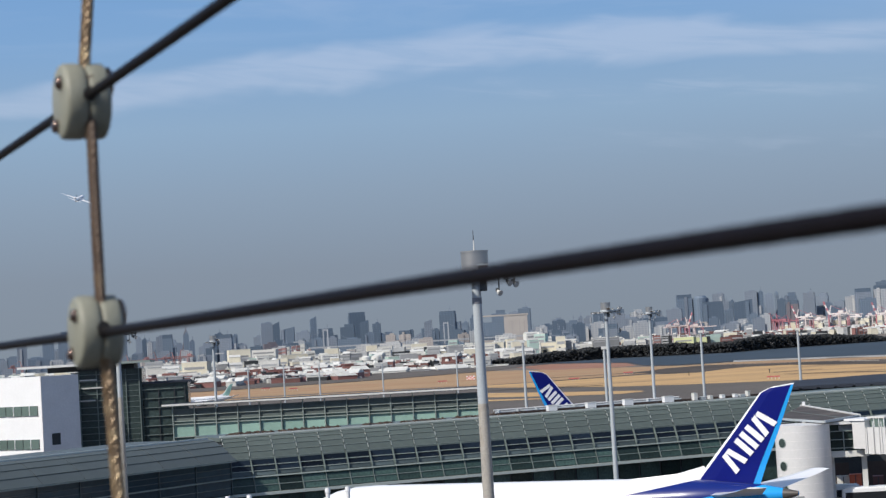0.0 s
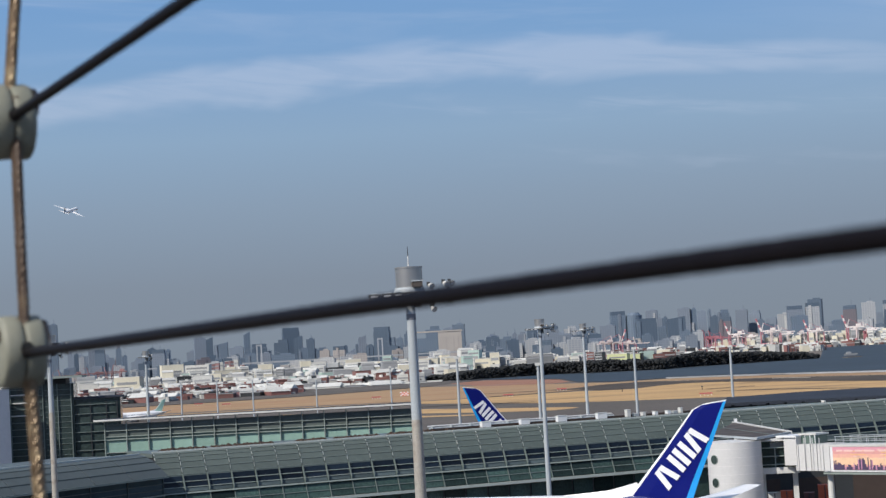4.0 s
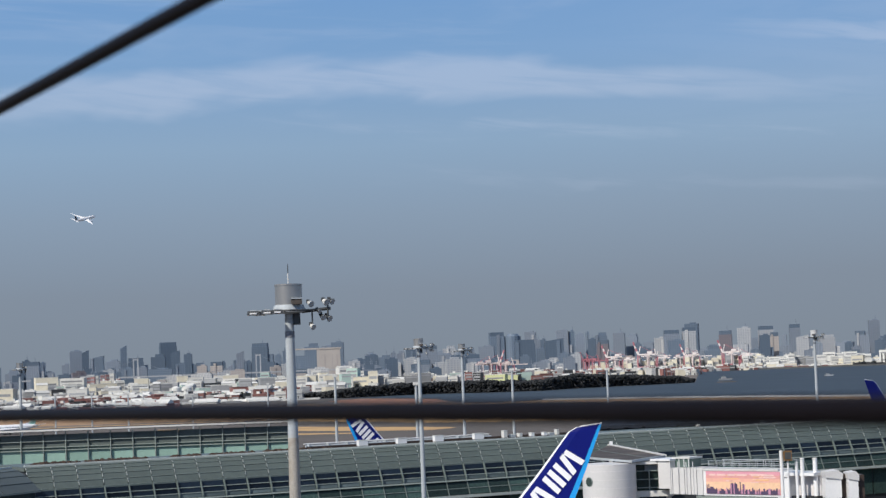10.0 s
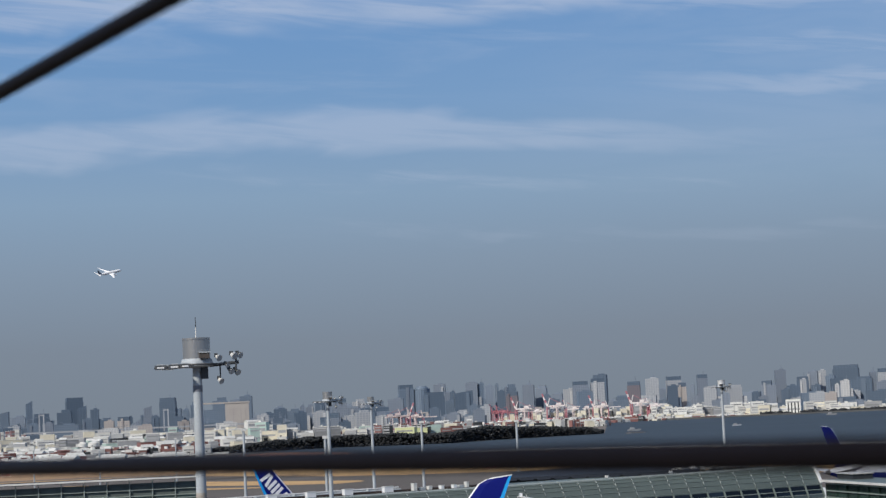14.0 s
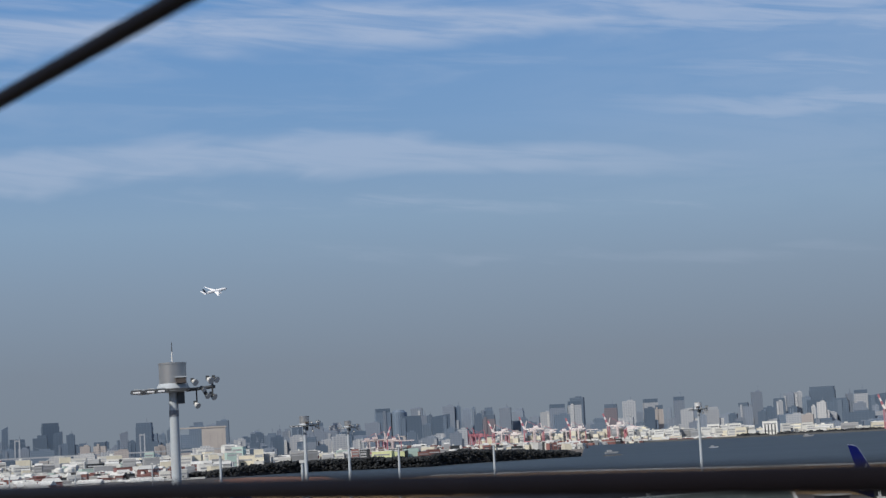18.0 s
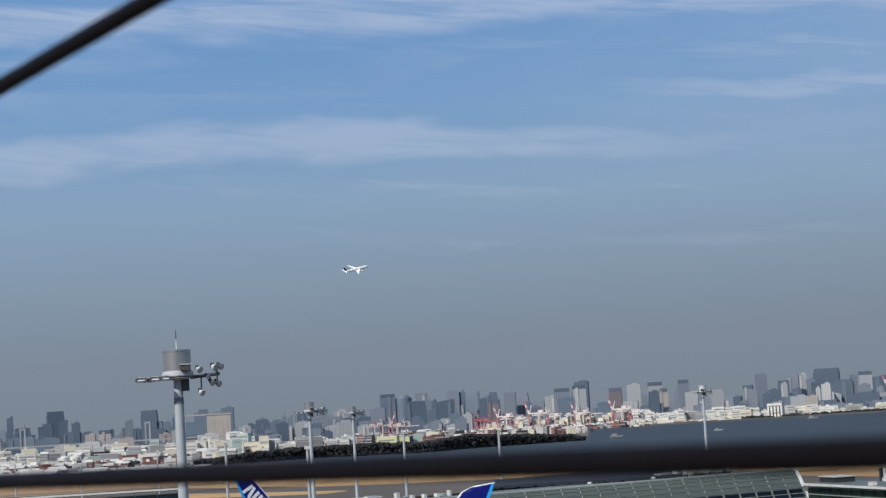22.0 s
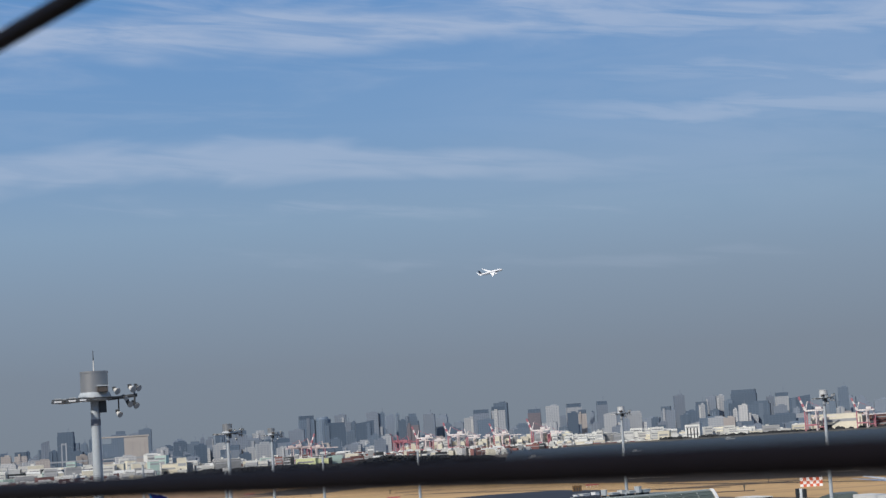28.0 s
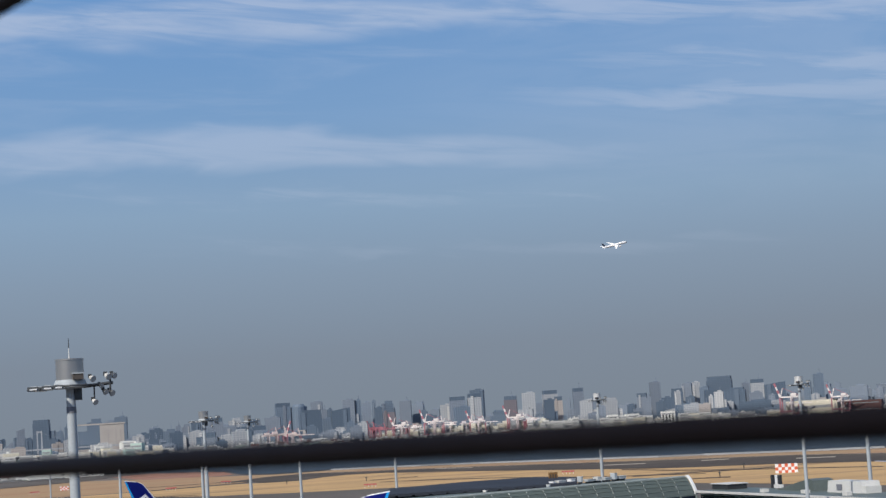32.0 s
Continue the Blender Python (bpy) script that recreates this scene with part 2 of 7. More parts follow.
def livery(name, white, deep, bright, sweep=5.0):
    """Fuselage paint: white above a deep blue band that sweeps up to the fin, bright blue beneath it at the rear."""
    m = mat(name, white, 0.2, vary=0.03, scale=0.3)
    nt = m.node_tree
    N, L = nt.nodes.new, nt.links.new
    b = nt.nodes["Principled BSDF"]
    tc, sep = N("ShaderNodeTexCoord"), N("ShaderNodeSeparateXYZ")
    L(tc.outputs["Object"], sep.inputs[0])

    def mth(op, a, c, clamp=False):
        n = N("ShaderNodeMath")
        n.operation, n.use_clamp = op, clamp
        for i, v in enumerate((a, c)):
            if isinstance(v, (int, float)):
                n.inputs[i].default_value = v
            else:
                L(v, n.inputs[i])
        return n.outputs[0]
    rise = mth("POWER", mth("SUBTRACT", 1.0, mth("MULTIPLY", sep.outputs[0], 1 / 26.0), True), 1.0)
    fall = mth("MULTIPLY", mth("SUBTRACT", sep.outputs[0], 20.0), 1.2 / 37)
    line = mth("SUBTRACT", mth("ADD", 5.0, mth("MULTIPLY", rise, sweep)), mth("MAXIMUM", fall, 0.0))
    depth = mth("SUBTRACT", line, sep.outputs[2])
    col = b.inputs["Base Color"].links[0].from_socket
    for c, f in ((deep, mth("MULTIPLY", depth, 25.0, True)), (bright, mth("MULTIPLY", mth("MULTIPLY", mth("SUBTRACT", depth, 1.9), 25.0, True), mth("MULTIPLY", mth("SUBTRACT", 22.0, sep.outputs[0]), 2.0, True)))):
        mx = N("ShaderNodeMix")
        mx.data_type = "RGBA"
        L(f, mx.inputs[0])
        L(col, mx.inputs[6])
        mx.inputs[7].default_value = (*c, 1)
        col = mx.outputs[2]
    L(col, b.inputs["Base Color"])
    return m


M = {}
M["livery"] = livery("aircraft_livery_gloss", (0.82, 0.83, 0.85), (0.007, 0.020, 0.165), (0.020, 0.330, 0.780), 4.6)
M["livery_low"] = livery("aircraft_plain_livery_gloss", (0.82, 0.83, 0.85), (0.007, 0.020, 0.165), (0.007, 0.020, 0.165), 1.2)
M["quay_stone"] = mat("dark_wet_quay_stone", (0.085, 0.088, 0.090), 0.8, vary=0.3, scale=0.05)
M["flyer_white"] = mat("aircraft_bright_white", (0.90, 0.90, 0.90), 0.45, vary=0.02, scale=0.3)
M["cable"] = mat("black_cable_sheath", (0.0058, 0.0042, 0.0050), 0.5, vary=0.3, scale=60, spec=0.10)
# two tones of one rope: golden holds sunlight, brown holds shade
M["rope_worn"] = mat("worn_golden_wire_rope", (0.215, 0.150, 0.090), 0.38, 0.35, vary=0.5, scale=70, stain=(0.52, 0.41, 0.25))
M["rope"] = mat("weathered_wire_rope", (0.125, 0.085, 0.060), 0.45, 0.3, vary=0.45, scale=55, stain=(0.20, 0.145, 0.090))
M["clamp"] = mat("greenish_grey_cast_clamp", (0.235, 0.238, 0.190), 0.55, vary=0.12, scale=40, bump=0.0003, stain=(0.205, 0.20, 0.155))
M["bolt"] = mat("dark_bronze_bolt", (0.17, 0.125, 0.105), 0.2, 0.9, vary=0.3, scale=200)
M["galv"] = mat("galvanised_steel", (0.40, 0.44, 0.47), 0.6, 0.0, vary=0.12, scale=0.8, stain=(0.36, 0.37, 0.37))
M["pole_rust"] = mat("weathered_pole_paint", (0.40, 0.375, 0.335), 0.6, 0.1, vary=0.3, scale=1.2, stain=(0.24, 0.195, 0.150))
M["drum"] = mat("brushed_metal_drum", (0.43, 0.42, 0.405), 0.36, 0.75, vary=0.03, scale=1.5)
M["drum_pale"] = mat("pale_metal_drum", (0.58, 0.58, 0.57), 0.5, 0.2, vary=0.1, scale=1.5)
M["darkmetal"] = mat("dark_lamp_housing", (0.06, 0.065, 0.07), 0.5, 0.2, vary=0.2, scale=3)
M["lens"] = mat("lamp_glass", (0.45, 0.46, 0.46), 0.15, vary=0.05)
M["white"] = mat("white_paint", (0.78, 0.79, 0.80), 0.35, vary=0.05, scale=0.4)
M["offwhite"] = mat("weathered_white_panel", (0.62, 0.62, 0.60), 0.5, vary=0.12, scale=0.5, stain=(0.50, 0.49, 0.46))
M["bodywhite"] = mat("aircraft_white_gloss", (0.82, 0.83, 0.85), 0.2, vary=0.03, scale=0.3)
M["blue"] = mat("aircraft_deep_blue_gloss", (0.005, 0.010, 0.150), 0.3, vary=0.08, scale=0.3, spec=0.2)
M["sky_blue"] = mat("aircraft_bright_blue_gloss", (0.020, 0.330, 0.780), 0.22, vary=0.06, scale=0.3)
M["alu"] = mat("bare_aluminium_edge", (0.60, 0.61, 0.63), 0.3, 0.7, vary=0.08)
M["cockpit"] = mat("dark_cockpit_glass", (0.015, 0.018, 0.022), 0.1)
M["tail_dark"] = mat("dark_grey_blue_tail", (0.045, 0.055, 0.095), 0.3, vary=0.1)
M["roof_metal"] = mat("grey_green_roof_sheet", (0.104, 0.131, 0.121), 0.5, 0.0, vary=0.14, scale=0.12, each=0.08)
M["roof_left"] = mat("grey_roof_sheet", (0.086, 0.106, 0.108), 0.55, 0.0, vary=0.12, scale=0.1, each=0.05)
M["roof_flat"] = mat("dark_blue_grey_flat_roof", (0.036, 0.043, 0.058), 0.8, vary=0.25, scale=0.1, spec=0.15)
M["roof_lip"] = mat("pale_green_roof_lap", (0.235, 0.280, 0.262), 0.5, vary=0.15, scale=0.4)
M["frame_light"] = mat("pale_green_window_frame", (0.42, 0.47, 0.45), 0.5, vary=0.1, scale=0.5)
# dark grey chosen to include the shade below the annex roof
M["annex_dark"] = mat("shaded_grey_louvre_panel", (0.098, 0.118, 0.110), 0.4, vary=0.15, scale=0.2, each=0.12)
M["wing_glass"] = mat("slate_blue_sloping_glass", (0.034, 0.064, 0.082), 0.14, vary=0.25, scale=0.15, each=0.2)
M["spandrel"] = mat("slate_spandrel_glass", (0.082, 0.108, 0.114), 0.25, vary=0.3, scale=0.2, each=0.35, spec=0.3)
M["side_panel"] = mat("pale_grey_wall_panel", (0.740, 0.715, 0.715), 0.6, vary=0.08, scale=0.3)
M["rotunda"] = mat("grey_white_metal_panel", (0.60, 0.60, 0.60), 0.6, vary=0.06, scale=0.3)
M["canopy"] = mat("dusty_brown_canopy_roof", (0.060, 0.050, 0.045), 0.8, vary=0.25, scale=0.3, stain=(0.14, 0.12, 0.10))
M["tail_metal"] = mat("bare_titanium_tail_cone", (0.16, 0.145, 0.13), 0.4, 0.6, vary=0.2)
M["door_brown"] = mat("dark_brown_shutter", (0.050, 0.034, 0.028), 0.7, vary=0.2)
M["door_gold"] = mat("dark_brown_gold_panel", (0.16, 0.085, 0.025), 0.5, vary=0.3, scale=0.8)
M["rib"] = mat("pale_roof_rib", (0.50, 0.54, 0.52), 0.5, vary=0.15, scale=0.5)
M["pier_glass"] = mat("dark_navy_window_glass", (0.012, 0.020, 0.032), 0.25, vary=0.4, scale=0.15, each=0.5, spec=0.22)
M["green_glass"] = mat("dark_green_window_glass", (0.038, 0.066, 0.060), 0.2, vary=0.5, scale=0.3, each=0.7, spec=0.3)
M["link_glass"] = mat("deep_green_window_glass", (0.022, 0.042, 0.034), 0.15, vary=0.35, scale=0.2, each=0.3)
M["mint_glass"] = mat("pale_green_glass_panel", (0.255, 0.390, 0.340), 0.25, vary=0.1, scale=0.2, each=0.10)
M["mint_dark"] = mat("grey_green_glass_panel", (0.105, 0.150, 0.135), 0.25, vary=0.14, scale=0.2, each=0.12)
M["frame_grey"] = mat("grey_green_steel_frame", (0.265, 0.310, 0.290), 0.5, 0.1, vary=0.1, scale=0.5)
M["dark_fascia"] = mat("dark_roof_fascia", (0.028, 0.032, 0.036), 0.6, vary=0.2, scale=0.3)
M["concrete"] = mat("pale_concrete", (0.40, 0.395, 0.37), 0.8, vary=0.12, scale=0.3, bump=0.005)
M["grey_wall"] = mat("blue_grey_wall_panel", (0.175, 0.185, 0.215), 0.6, vary=0.08, scale=0.3)
M["dim_frame"] = mat("dull_green_steel_frame", (0.140, 0.175, 0.165), 0.5, vary=0.15, scale=0.4)
M["dark_glass"] = mat("near_black_glass_wall", (0.040, 0.058, 0.056), 0.15, vary=0.45, scale=0.2, each=0.3)
M["shrub"] = mat("brown_green_winter_shrub", (0.048, 0.031, 0.022), 0.9, vary=0.5, scale=0.7)
M["leaf"] = mat("dark_evergreen_leaves", (0.037, 0.040, 0.043), 1.0, spec=0.05, vary=0.3, scale=0.08)
M["asphalt"] = mat("apron_concrete_grey", (0.125, 0.115, 0.108), 0.95, vary=0.22, scale=0.02, fine=20, spec=0.06)
M["runway"] = mat("dark_runway_asphalt", (0.088, 0.078, 0.072), 0.95, vary=0.3, scale=0.012, fine=20, spec=0.05, stain=(0.135, 0.112, 0.092))
M["grass"] = field("dry_winter_grass", (0.490, 0.328, 0.168), (0.330, 0.222, 0.130), (0.170, 0.130, 0.095))
M["grass_red"] = field("reddish_dry_grass", (0.370, 0.255, 0.155), (0.345, 0.178, 0.110), (0.190, 0.150, 0.118))
M["soil_red"] = mat("reddish_bare_soil", (0.290, 0.140, 0.090), 1.0, vary=0.25, scale=0.02, fine=9, stain=(0.20, 0.15, 0.12))
M["line_worn"] = mat("worn_pale_paint_and_dust", (0.36, 0.31, 0.25), 0.9, vary=0.2, scale=0.02, stain=(0.22, 0.19, 0.16))
M["soil"] = mat("bare_ground_and_yards", (0.150, 0.130, 0.112), 1.0, vary=0.3, scale=0.01, fine=9)
M["water"] = mat("grey_blue_bay_water", (0.043, 0.056, 0.068), 0.55, vary=0.25, scale=0.01, fine=25, spec=0.12)
M["red"] = mat("faded_red_paint", (0.420, 0.120, 0.118), 0.5, vary=0.15, scale=0.3)
M["orange"] = mat("orange_red_paint", (0.60, 0.130, 0.060), 0.6, vary=0.15, scale=0.3)
M["lime"] = mat("lime_yellow_cladding", (0.56, 0.59, 0.32), 0.7, vary=0.12, scale=0.05)
M["cream"] = mat("cream_warehouse_cladding", (0.66, 0.62, 0.50), 0.8, vary=0.12, scale=0.03, each=0.1)
M["shed_white"] = mat("white_warehouse_cladding", (0.61, 0.61, 0.58), 0.7, vary=0.14, scale=0.03, each=0.2)
M["shed_grey"] = mat("grey_warehouse_cladding", (0.30, 0.31, 0.32), 0.7, vary=0.15, scale=0.03, each=0.3)
M["shed_brown"] = mat("red_brown_containers", (0.185, 0.085, 0.076), 0.7, vary=0.3, scale=0.05, each=0.4)
M["shed_green"] = mat("pale_green_shed_roof", (0.42, 0.55, 0.50), 0.7, vary=0.1, scale=0.03, each=0.1)
M["beige_stone"] = mat("pale_beige_stone_front", (0.40, 0.37, 0.345), 0.8, vary=0.12, scale=0.05)
# red dulled towards grey: the colour holds the haze over the harbour
M["brick_red"] = mat("faded_brick_red_cladding", (0.30, 0.165, 0.165), 0.8, vary=0.2, scale=0.04, each=0.3)
# skyline fronts: distance haze is mixed into the wall and glass colours
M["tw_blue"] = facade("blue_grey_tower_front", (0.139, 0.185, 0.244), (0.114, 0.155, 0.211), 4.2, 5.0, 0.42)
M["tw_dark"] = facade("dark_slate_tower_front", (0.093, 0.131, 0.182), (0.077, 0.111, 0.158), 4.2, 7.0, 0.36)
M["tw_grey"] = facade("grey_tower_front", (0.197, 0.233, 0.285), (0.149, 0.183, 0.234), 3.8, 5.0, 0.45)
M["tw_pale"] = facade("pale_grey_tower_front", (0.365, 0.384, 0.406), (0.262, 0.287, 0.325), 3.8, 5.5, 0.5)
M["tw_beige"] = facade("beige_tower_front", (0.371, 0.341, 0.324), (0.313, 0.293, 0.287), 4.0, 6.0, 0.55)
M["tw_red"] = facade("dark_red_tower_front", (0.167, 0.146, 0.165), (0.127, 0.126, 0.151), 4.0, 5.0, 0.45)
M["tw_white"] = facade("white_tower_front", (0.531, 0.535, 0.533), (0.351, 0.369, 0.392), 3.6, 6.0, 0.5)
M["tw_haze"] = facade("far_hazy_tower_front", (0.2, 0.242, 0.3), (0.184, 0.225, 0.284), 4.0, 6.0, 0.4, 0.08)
M["ad_pink"] = mat("pink_sunset_poster", (0.72, 0.35, 0.33), 0.5, vary=0.12, scale=0.15, stain=(0.78, 0.50, 0.34))
M["ad_rose"] = mat("rose_poster_print", (0.70, 0.33, 0.40), 0.5, vary=0.1, scale=0.3)
M["ad_salmon"] = mat("salmon_poster_print", (0.78, 0.43, 0.34), 0.5, vary=0.1, scale=0.3)
M["ad_peach"] = mat("peach_poster_print", (0.82, 0.55, 0.36), 0.5, vary=0.12, scale=0.3)
M["ad_gold"] = mat("orange_poster_print", (0.80, 0.47, 0.24), 0.5, vary=0.1)
M["ad_pale"] = mat("pale_pink_poster_print", (0.80, 0.56, 0.52), 0.5, vary=0.1)
M["ad_violet"] = mat("violet_poster_print", (0.50, 0.25, 0.36), 0.5, vary=0.1)
M["ad_dark"] = mat("dark_purple_poster_print", (0.085, 0.060, 0.120), 0.5, vary=0.2)
# red and pale crane paints are washed out to include distance haze
M["crane_red"] = mat("sun_faded_red_crane_paint", (0.40, 0.155, 0.185), 0.6, vary=0.2, scale=0.1)
M["crane_pale"] = mat("weathered_pale_crane_paint", (0.620, 0.530, 0.510), 0.6, vary=0.2, scale=0.1)
M["crane_white"] = mat("sunlit_white_crane_paint", (0.74, 0.68, 0.66), 0.6, vary=0.15, scale=0.1)
M["tail_pale"] = mat("pale_green_tail_paint", (0.400, 0.630, 0.520), 0.3, vary=0.1)
M["tyre"] = mat("black_rubber", (0.02, 0.02, 0.02), 0.8)

# ---- building blocks ----


def clumps(name, balls, material, wob, freq, label):
    """Many small uneven leaf clumps in one mesh; balls: centre, radius and flattening of each."""
    ico = bmesh.new()
    bmesh.ops.create_icosphere(ico, subdivisions=1, radius=1.0)
    ico.verts.ensure_lookup_table()
    base, tris = [v.co.copy() for v in ico.verts], [[v.index for v in f.verts] for f in ico.faces]
    ico.free()
    verts, faces = [], []
    for c, r, sx, sz in balls:
        k = len(verts)
        for b in base:
            p = Vector((c[0] + b.x * r * sx, c[1] + b.y * r, c[2] + b.z * r * sz))
            verts.append(p + noise.noise_vector(p * freq) * wob)
        faces += [[k + i for i in t] for t in tris]
    me = bpy.data.meshes.new(name)
    me.from_pydata(verts, [], faces)
    me.polygons.foreach_set("use_smooth", [True] * len(me.polygons))
    me.materials.append(M[material])
    return tagged(new(name, me), label, "trees" if "shrub" not in name else "shrubs", "", "stuff")


def part(name, bm, material, parent=None, label="", smooth=False):
    """Links a bmesh as one mesh object under a thing or a part."""
    me = bpy.data.meshes.new(name)
    bm.normal_update()
    bm.to_mesh(me)
    bm.free()
    if smooth:
        for p in me.polygons:
            p.use_smooth = True
        me.set_sharp_from_angle(angle=radians(42))
    for m in (material if isinstance(material, (list, tuple)) else (material,)):
        me.materials.append(M[m])
    ob = new(name, me)
    if parent:
        ob.parent = parent
    return tagged(ob, label)


def again(ob, parent, m):
    """The same piece once more, on the same mesh data."""
    o = new(ob.name.split(".")[0], ob.data)
    o.parent = parent
    o.matrix_basis = m
    return o


def thing(name, m, label, category, group="", kind=""):
    e = new(name)
    e.empty_display_size = 0.1
    e.matrix_basis = m
    return tagged(e, label, category, group, kind)


def at(az, d, z=0.0):
    """A place by bearing in degrees, distance and height."""
    return Vector((d * math.sin(radians(az)), d * math.cos(radians(az)), z))


def BM():
    return bmesh.new()


def box(bm, c, s, rz=0.0, mi=0, taper=1.0):
    """A box by centre and size, turned about z; taper narrows its top."""
    R = Matrix.Rotation(radians(rz), 3, "Z")
    vs = []
    for k in (-1, 1):
        f = taper if k > 0 else 1.0
        for a, b in ((-1, -1), (1, -1), (1, 1), (-1, 1)):
            vs.append(bm.verts.new(Vector(c) + R @ Vector((a * s[0] / 2 * f, b * s[1] / 2 * f, k * s[2] / 2))))
    for f in ((3, 2, 1, 0), (4, 5, 6, 7), (0, 1, 5, 4), (1, 2, 6, 5), (2, 3, 7, 6), (3, 0, 4, 7)):
        bm.faces.new([vs[i] for i in f]).material_index = mi
    return bm


def rod(bm, p0, p1, r0, r1=None, n=12, mi=0, caps=True):
    """A round bar from p0 to p1."""
    p0, p1 = Vector(p0), Vector(p1)
    r1 = r0 if r1 is None else r1
    q = (p1 - p0).to_track_quat("Z", "Y").to_matrix()
    rings = []
    for p, r in ((p0, r0), (p1, r1)):
        rings.append([bm.verts.new(p + q @ Vector((r * math.cos(2 * math.pi * i / n), r * math.sin(2 * math.pi * i / n), 0))) for i in range(n)])
    for i in range(n):
        j = (i + 1) % n
        bm.faces.new((rings[0][i], rings[0][j], rings[1][j], rings[1][i])).material_index = mi
    if caps:
        bm.faces.new(rings[0][::-1]).material_index = mi
        bm.faces.new(rings[1]).material_index = mi
    return bm


def loft(bm, rings, close=True, caps=True, mi=None):
    """Skin over rings of equally many points."""
    R = [[bm.verts.new(p) for p in r] for r in rings]
    n = len(R[0])
    for k in range(len(R) - 1):
        for i in range(n if close else n - 1):
            j = (i + 1) % n
            f = bm.faces.new((R[k][i], R[k][j], R[k + 1][j], R[k + 1][i]))
            if mi:
                f.material_index = mi(f.calc_center_median())
    if caps:
        bm.faces.new(R[0][::-1])
        bm.faces.new(R[-1])
    return bm


def slab(bm, pts, thick, axis, mi=0):
    """A flat plate: an outline of points pushed out by thick along axis, half to each side."""
    a = Vector(axis) * thick / 2
    lo = [bm.verts.new(Vector(p) - a) for p in pts]
    hi = [bm.verts.new(Vector(p) + a) for p in pts]
    n = len(pts)
    bm.faces.new(lo[::-1]).material_index = mi
    bm.faces.new(hi).material_index = mi
    for i in range(n):
        bm.faces.new((lo[i], lo[(i + 1) % n], hi[(i + 1) % n], hi[i])).material_index = mi
    return bm

# ---- ground ----


def sheet(name, pts, z, material, label, category="ground", kind="structure"):
    bm = BM()
    bm.faces.new([bm.verts.new((p[0], p[1], z)) for p in pts])
    for f in bm.faces:
        f.normal_update()
        if f.normal.z < 0:
            f.normal_flip()
    return tagged(part(name, bm, material), label, category, "", kind)


sheet("ground", [(-9000, -9000), (9000, -9000), (9000, 9000), (-9000, 9000)], 0.0, "soil", "flat brown-grey ground that reaches the horizon")
sheet("apron", [(-700, -300), (900, -300), (520, 560), (300, 760), (40, 1000), (-700, 1200)], 0.06, "asphalt", "grey concrete apron round the terminal pier", "pavement")


def polar(*pairs):
    """Places from bearings and distances in turn."""
    return [at(a, d) for a, d in zip(pairs[::2], pairs[1::2])]


sheet("grass_field_shore", polar(-14, 1330, -5, 1340, -2, 1380, 1.2, 1490, 2.7, 1412, 5, 1316, 6.6, 1262, 8.2, 1288, 9.8, 1256, 11.4, 1207, 12.5, 1190, 17.7, 1056, 19, 1040, 21.5, 992, 24.1, 968, 30, 905,
                                30, 820, 24.1, 872, 21.5, 930, 17.7, 986, 12.5, 1106, 8.2, 1204, 6.6, 1180, 5.6, 1080, 4.3, 1058, 2.6, 1036, 1, 1026, -2, 1060, -14, 1150),
      0.10, "grass_red", "reddish dry grass between the runway and the bay", "grass")
sheet("grass_field_near", polar(-14, 1110, -2, 1030, 1, 1014, 2.6, 1018, 4.3, 1038, 5.6, 1052, 6.3, 1038, 7.2, 1034, 7.9, 1080, 8.6, 1108, 9.8, 1098, 10.2, 1074, 11.4, 1034, 13.4, 962, 17.7, 838, 19, 822, 21.4, 798, 24, 756, 30, 700,
                               30, 470, 24, 545, 22.2, 575, 19.8, 622, 17.7, 662, 14, 742, 11.4, 801, 9.8, 800, 8.2, 812, 6.6, 826, 4.9, 848, 3.3, 892, 1, 966, -2, 1000, -14, 1020),
      0.12, "grass", "straw-coloured winter grass beside the runway", "grass")
sheet("grass_field_island", polar(-3, 905, 1, 866, 3.3, 814, 4.9, 783, 5.45, 774, 5.6, 764, 5.45, 756, 4.9, 746, 3.3, 760, 1, 800, -3, 845), 0.12, "grass", "straw-coloured grass island between taxiways", "grass")
sheet("grass_field_strip", polar(-3, 800, 1, 768, 2.6, 748, 2.9, 742, 2.6, 737, 1, 748, -3, 775), 0.12, "grass", "thin straw-coloured grass strip on the apron", "grass")
sheet("red_soil", polar(1.9, 1600, 2.9, 1681, 4.3, 1583, 5.1, 1498, 5.4, 1360, 5.0, 1330, 4.3, 1347, 2.9, 1368), 0.14, "soil_red", "bare reddish soil beyond the grass", "soil")
sheet("taxiway_link", polar(4.83, 1106, 5.8, 1092, 6.2, 1045, 6.7, 1040, 7.2, 1034, 7.9, 1080, 8.2, 1206, 7.44, 1226, 6.3, 1198, 5.5, 1140), 0.13, "runway", "dark asphalt runway entry", "taxiway")
sheet("runway", polar(8.0, 1206, 12.5, 1108, 17.7, 988, 21.5, 932, 24.1, 874, 30, 822, 30, 698, 24, 757, 21.4, 799, 19, 823, 17.7, 839, 13.4, 963, 11.4, 1036, 10.2, 1076, 9.8, 1100, 8.6, 1110, 7.8, 1082), 0.2, "runway", "dark asphalt runway with worn edges", "runway")
sheet("runway_edge_line", polar(8.1, 1196, 12.5, 1100, 17.7, 980, 21.5, 925, 24.1, 868, 24.1, 865, 21.5, 922, 17.7, 977, 12.5, 1097, 8.1, 1193), 0.26, "line_worn", "worn pale runway edge line", "marking")
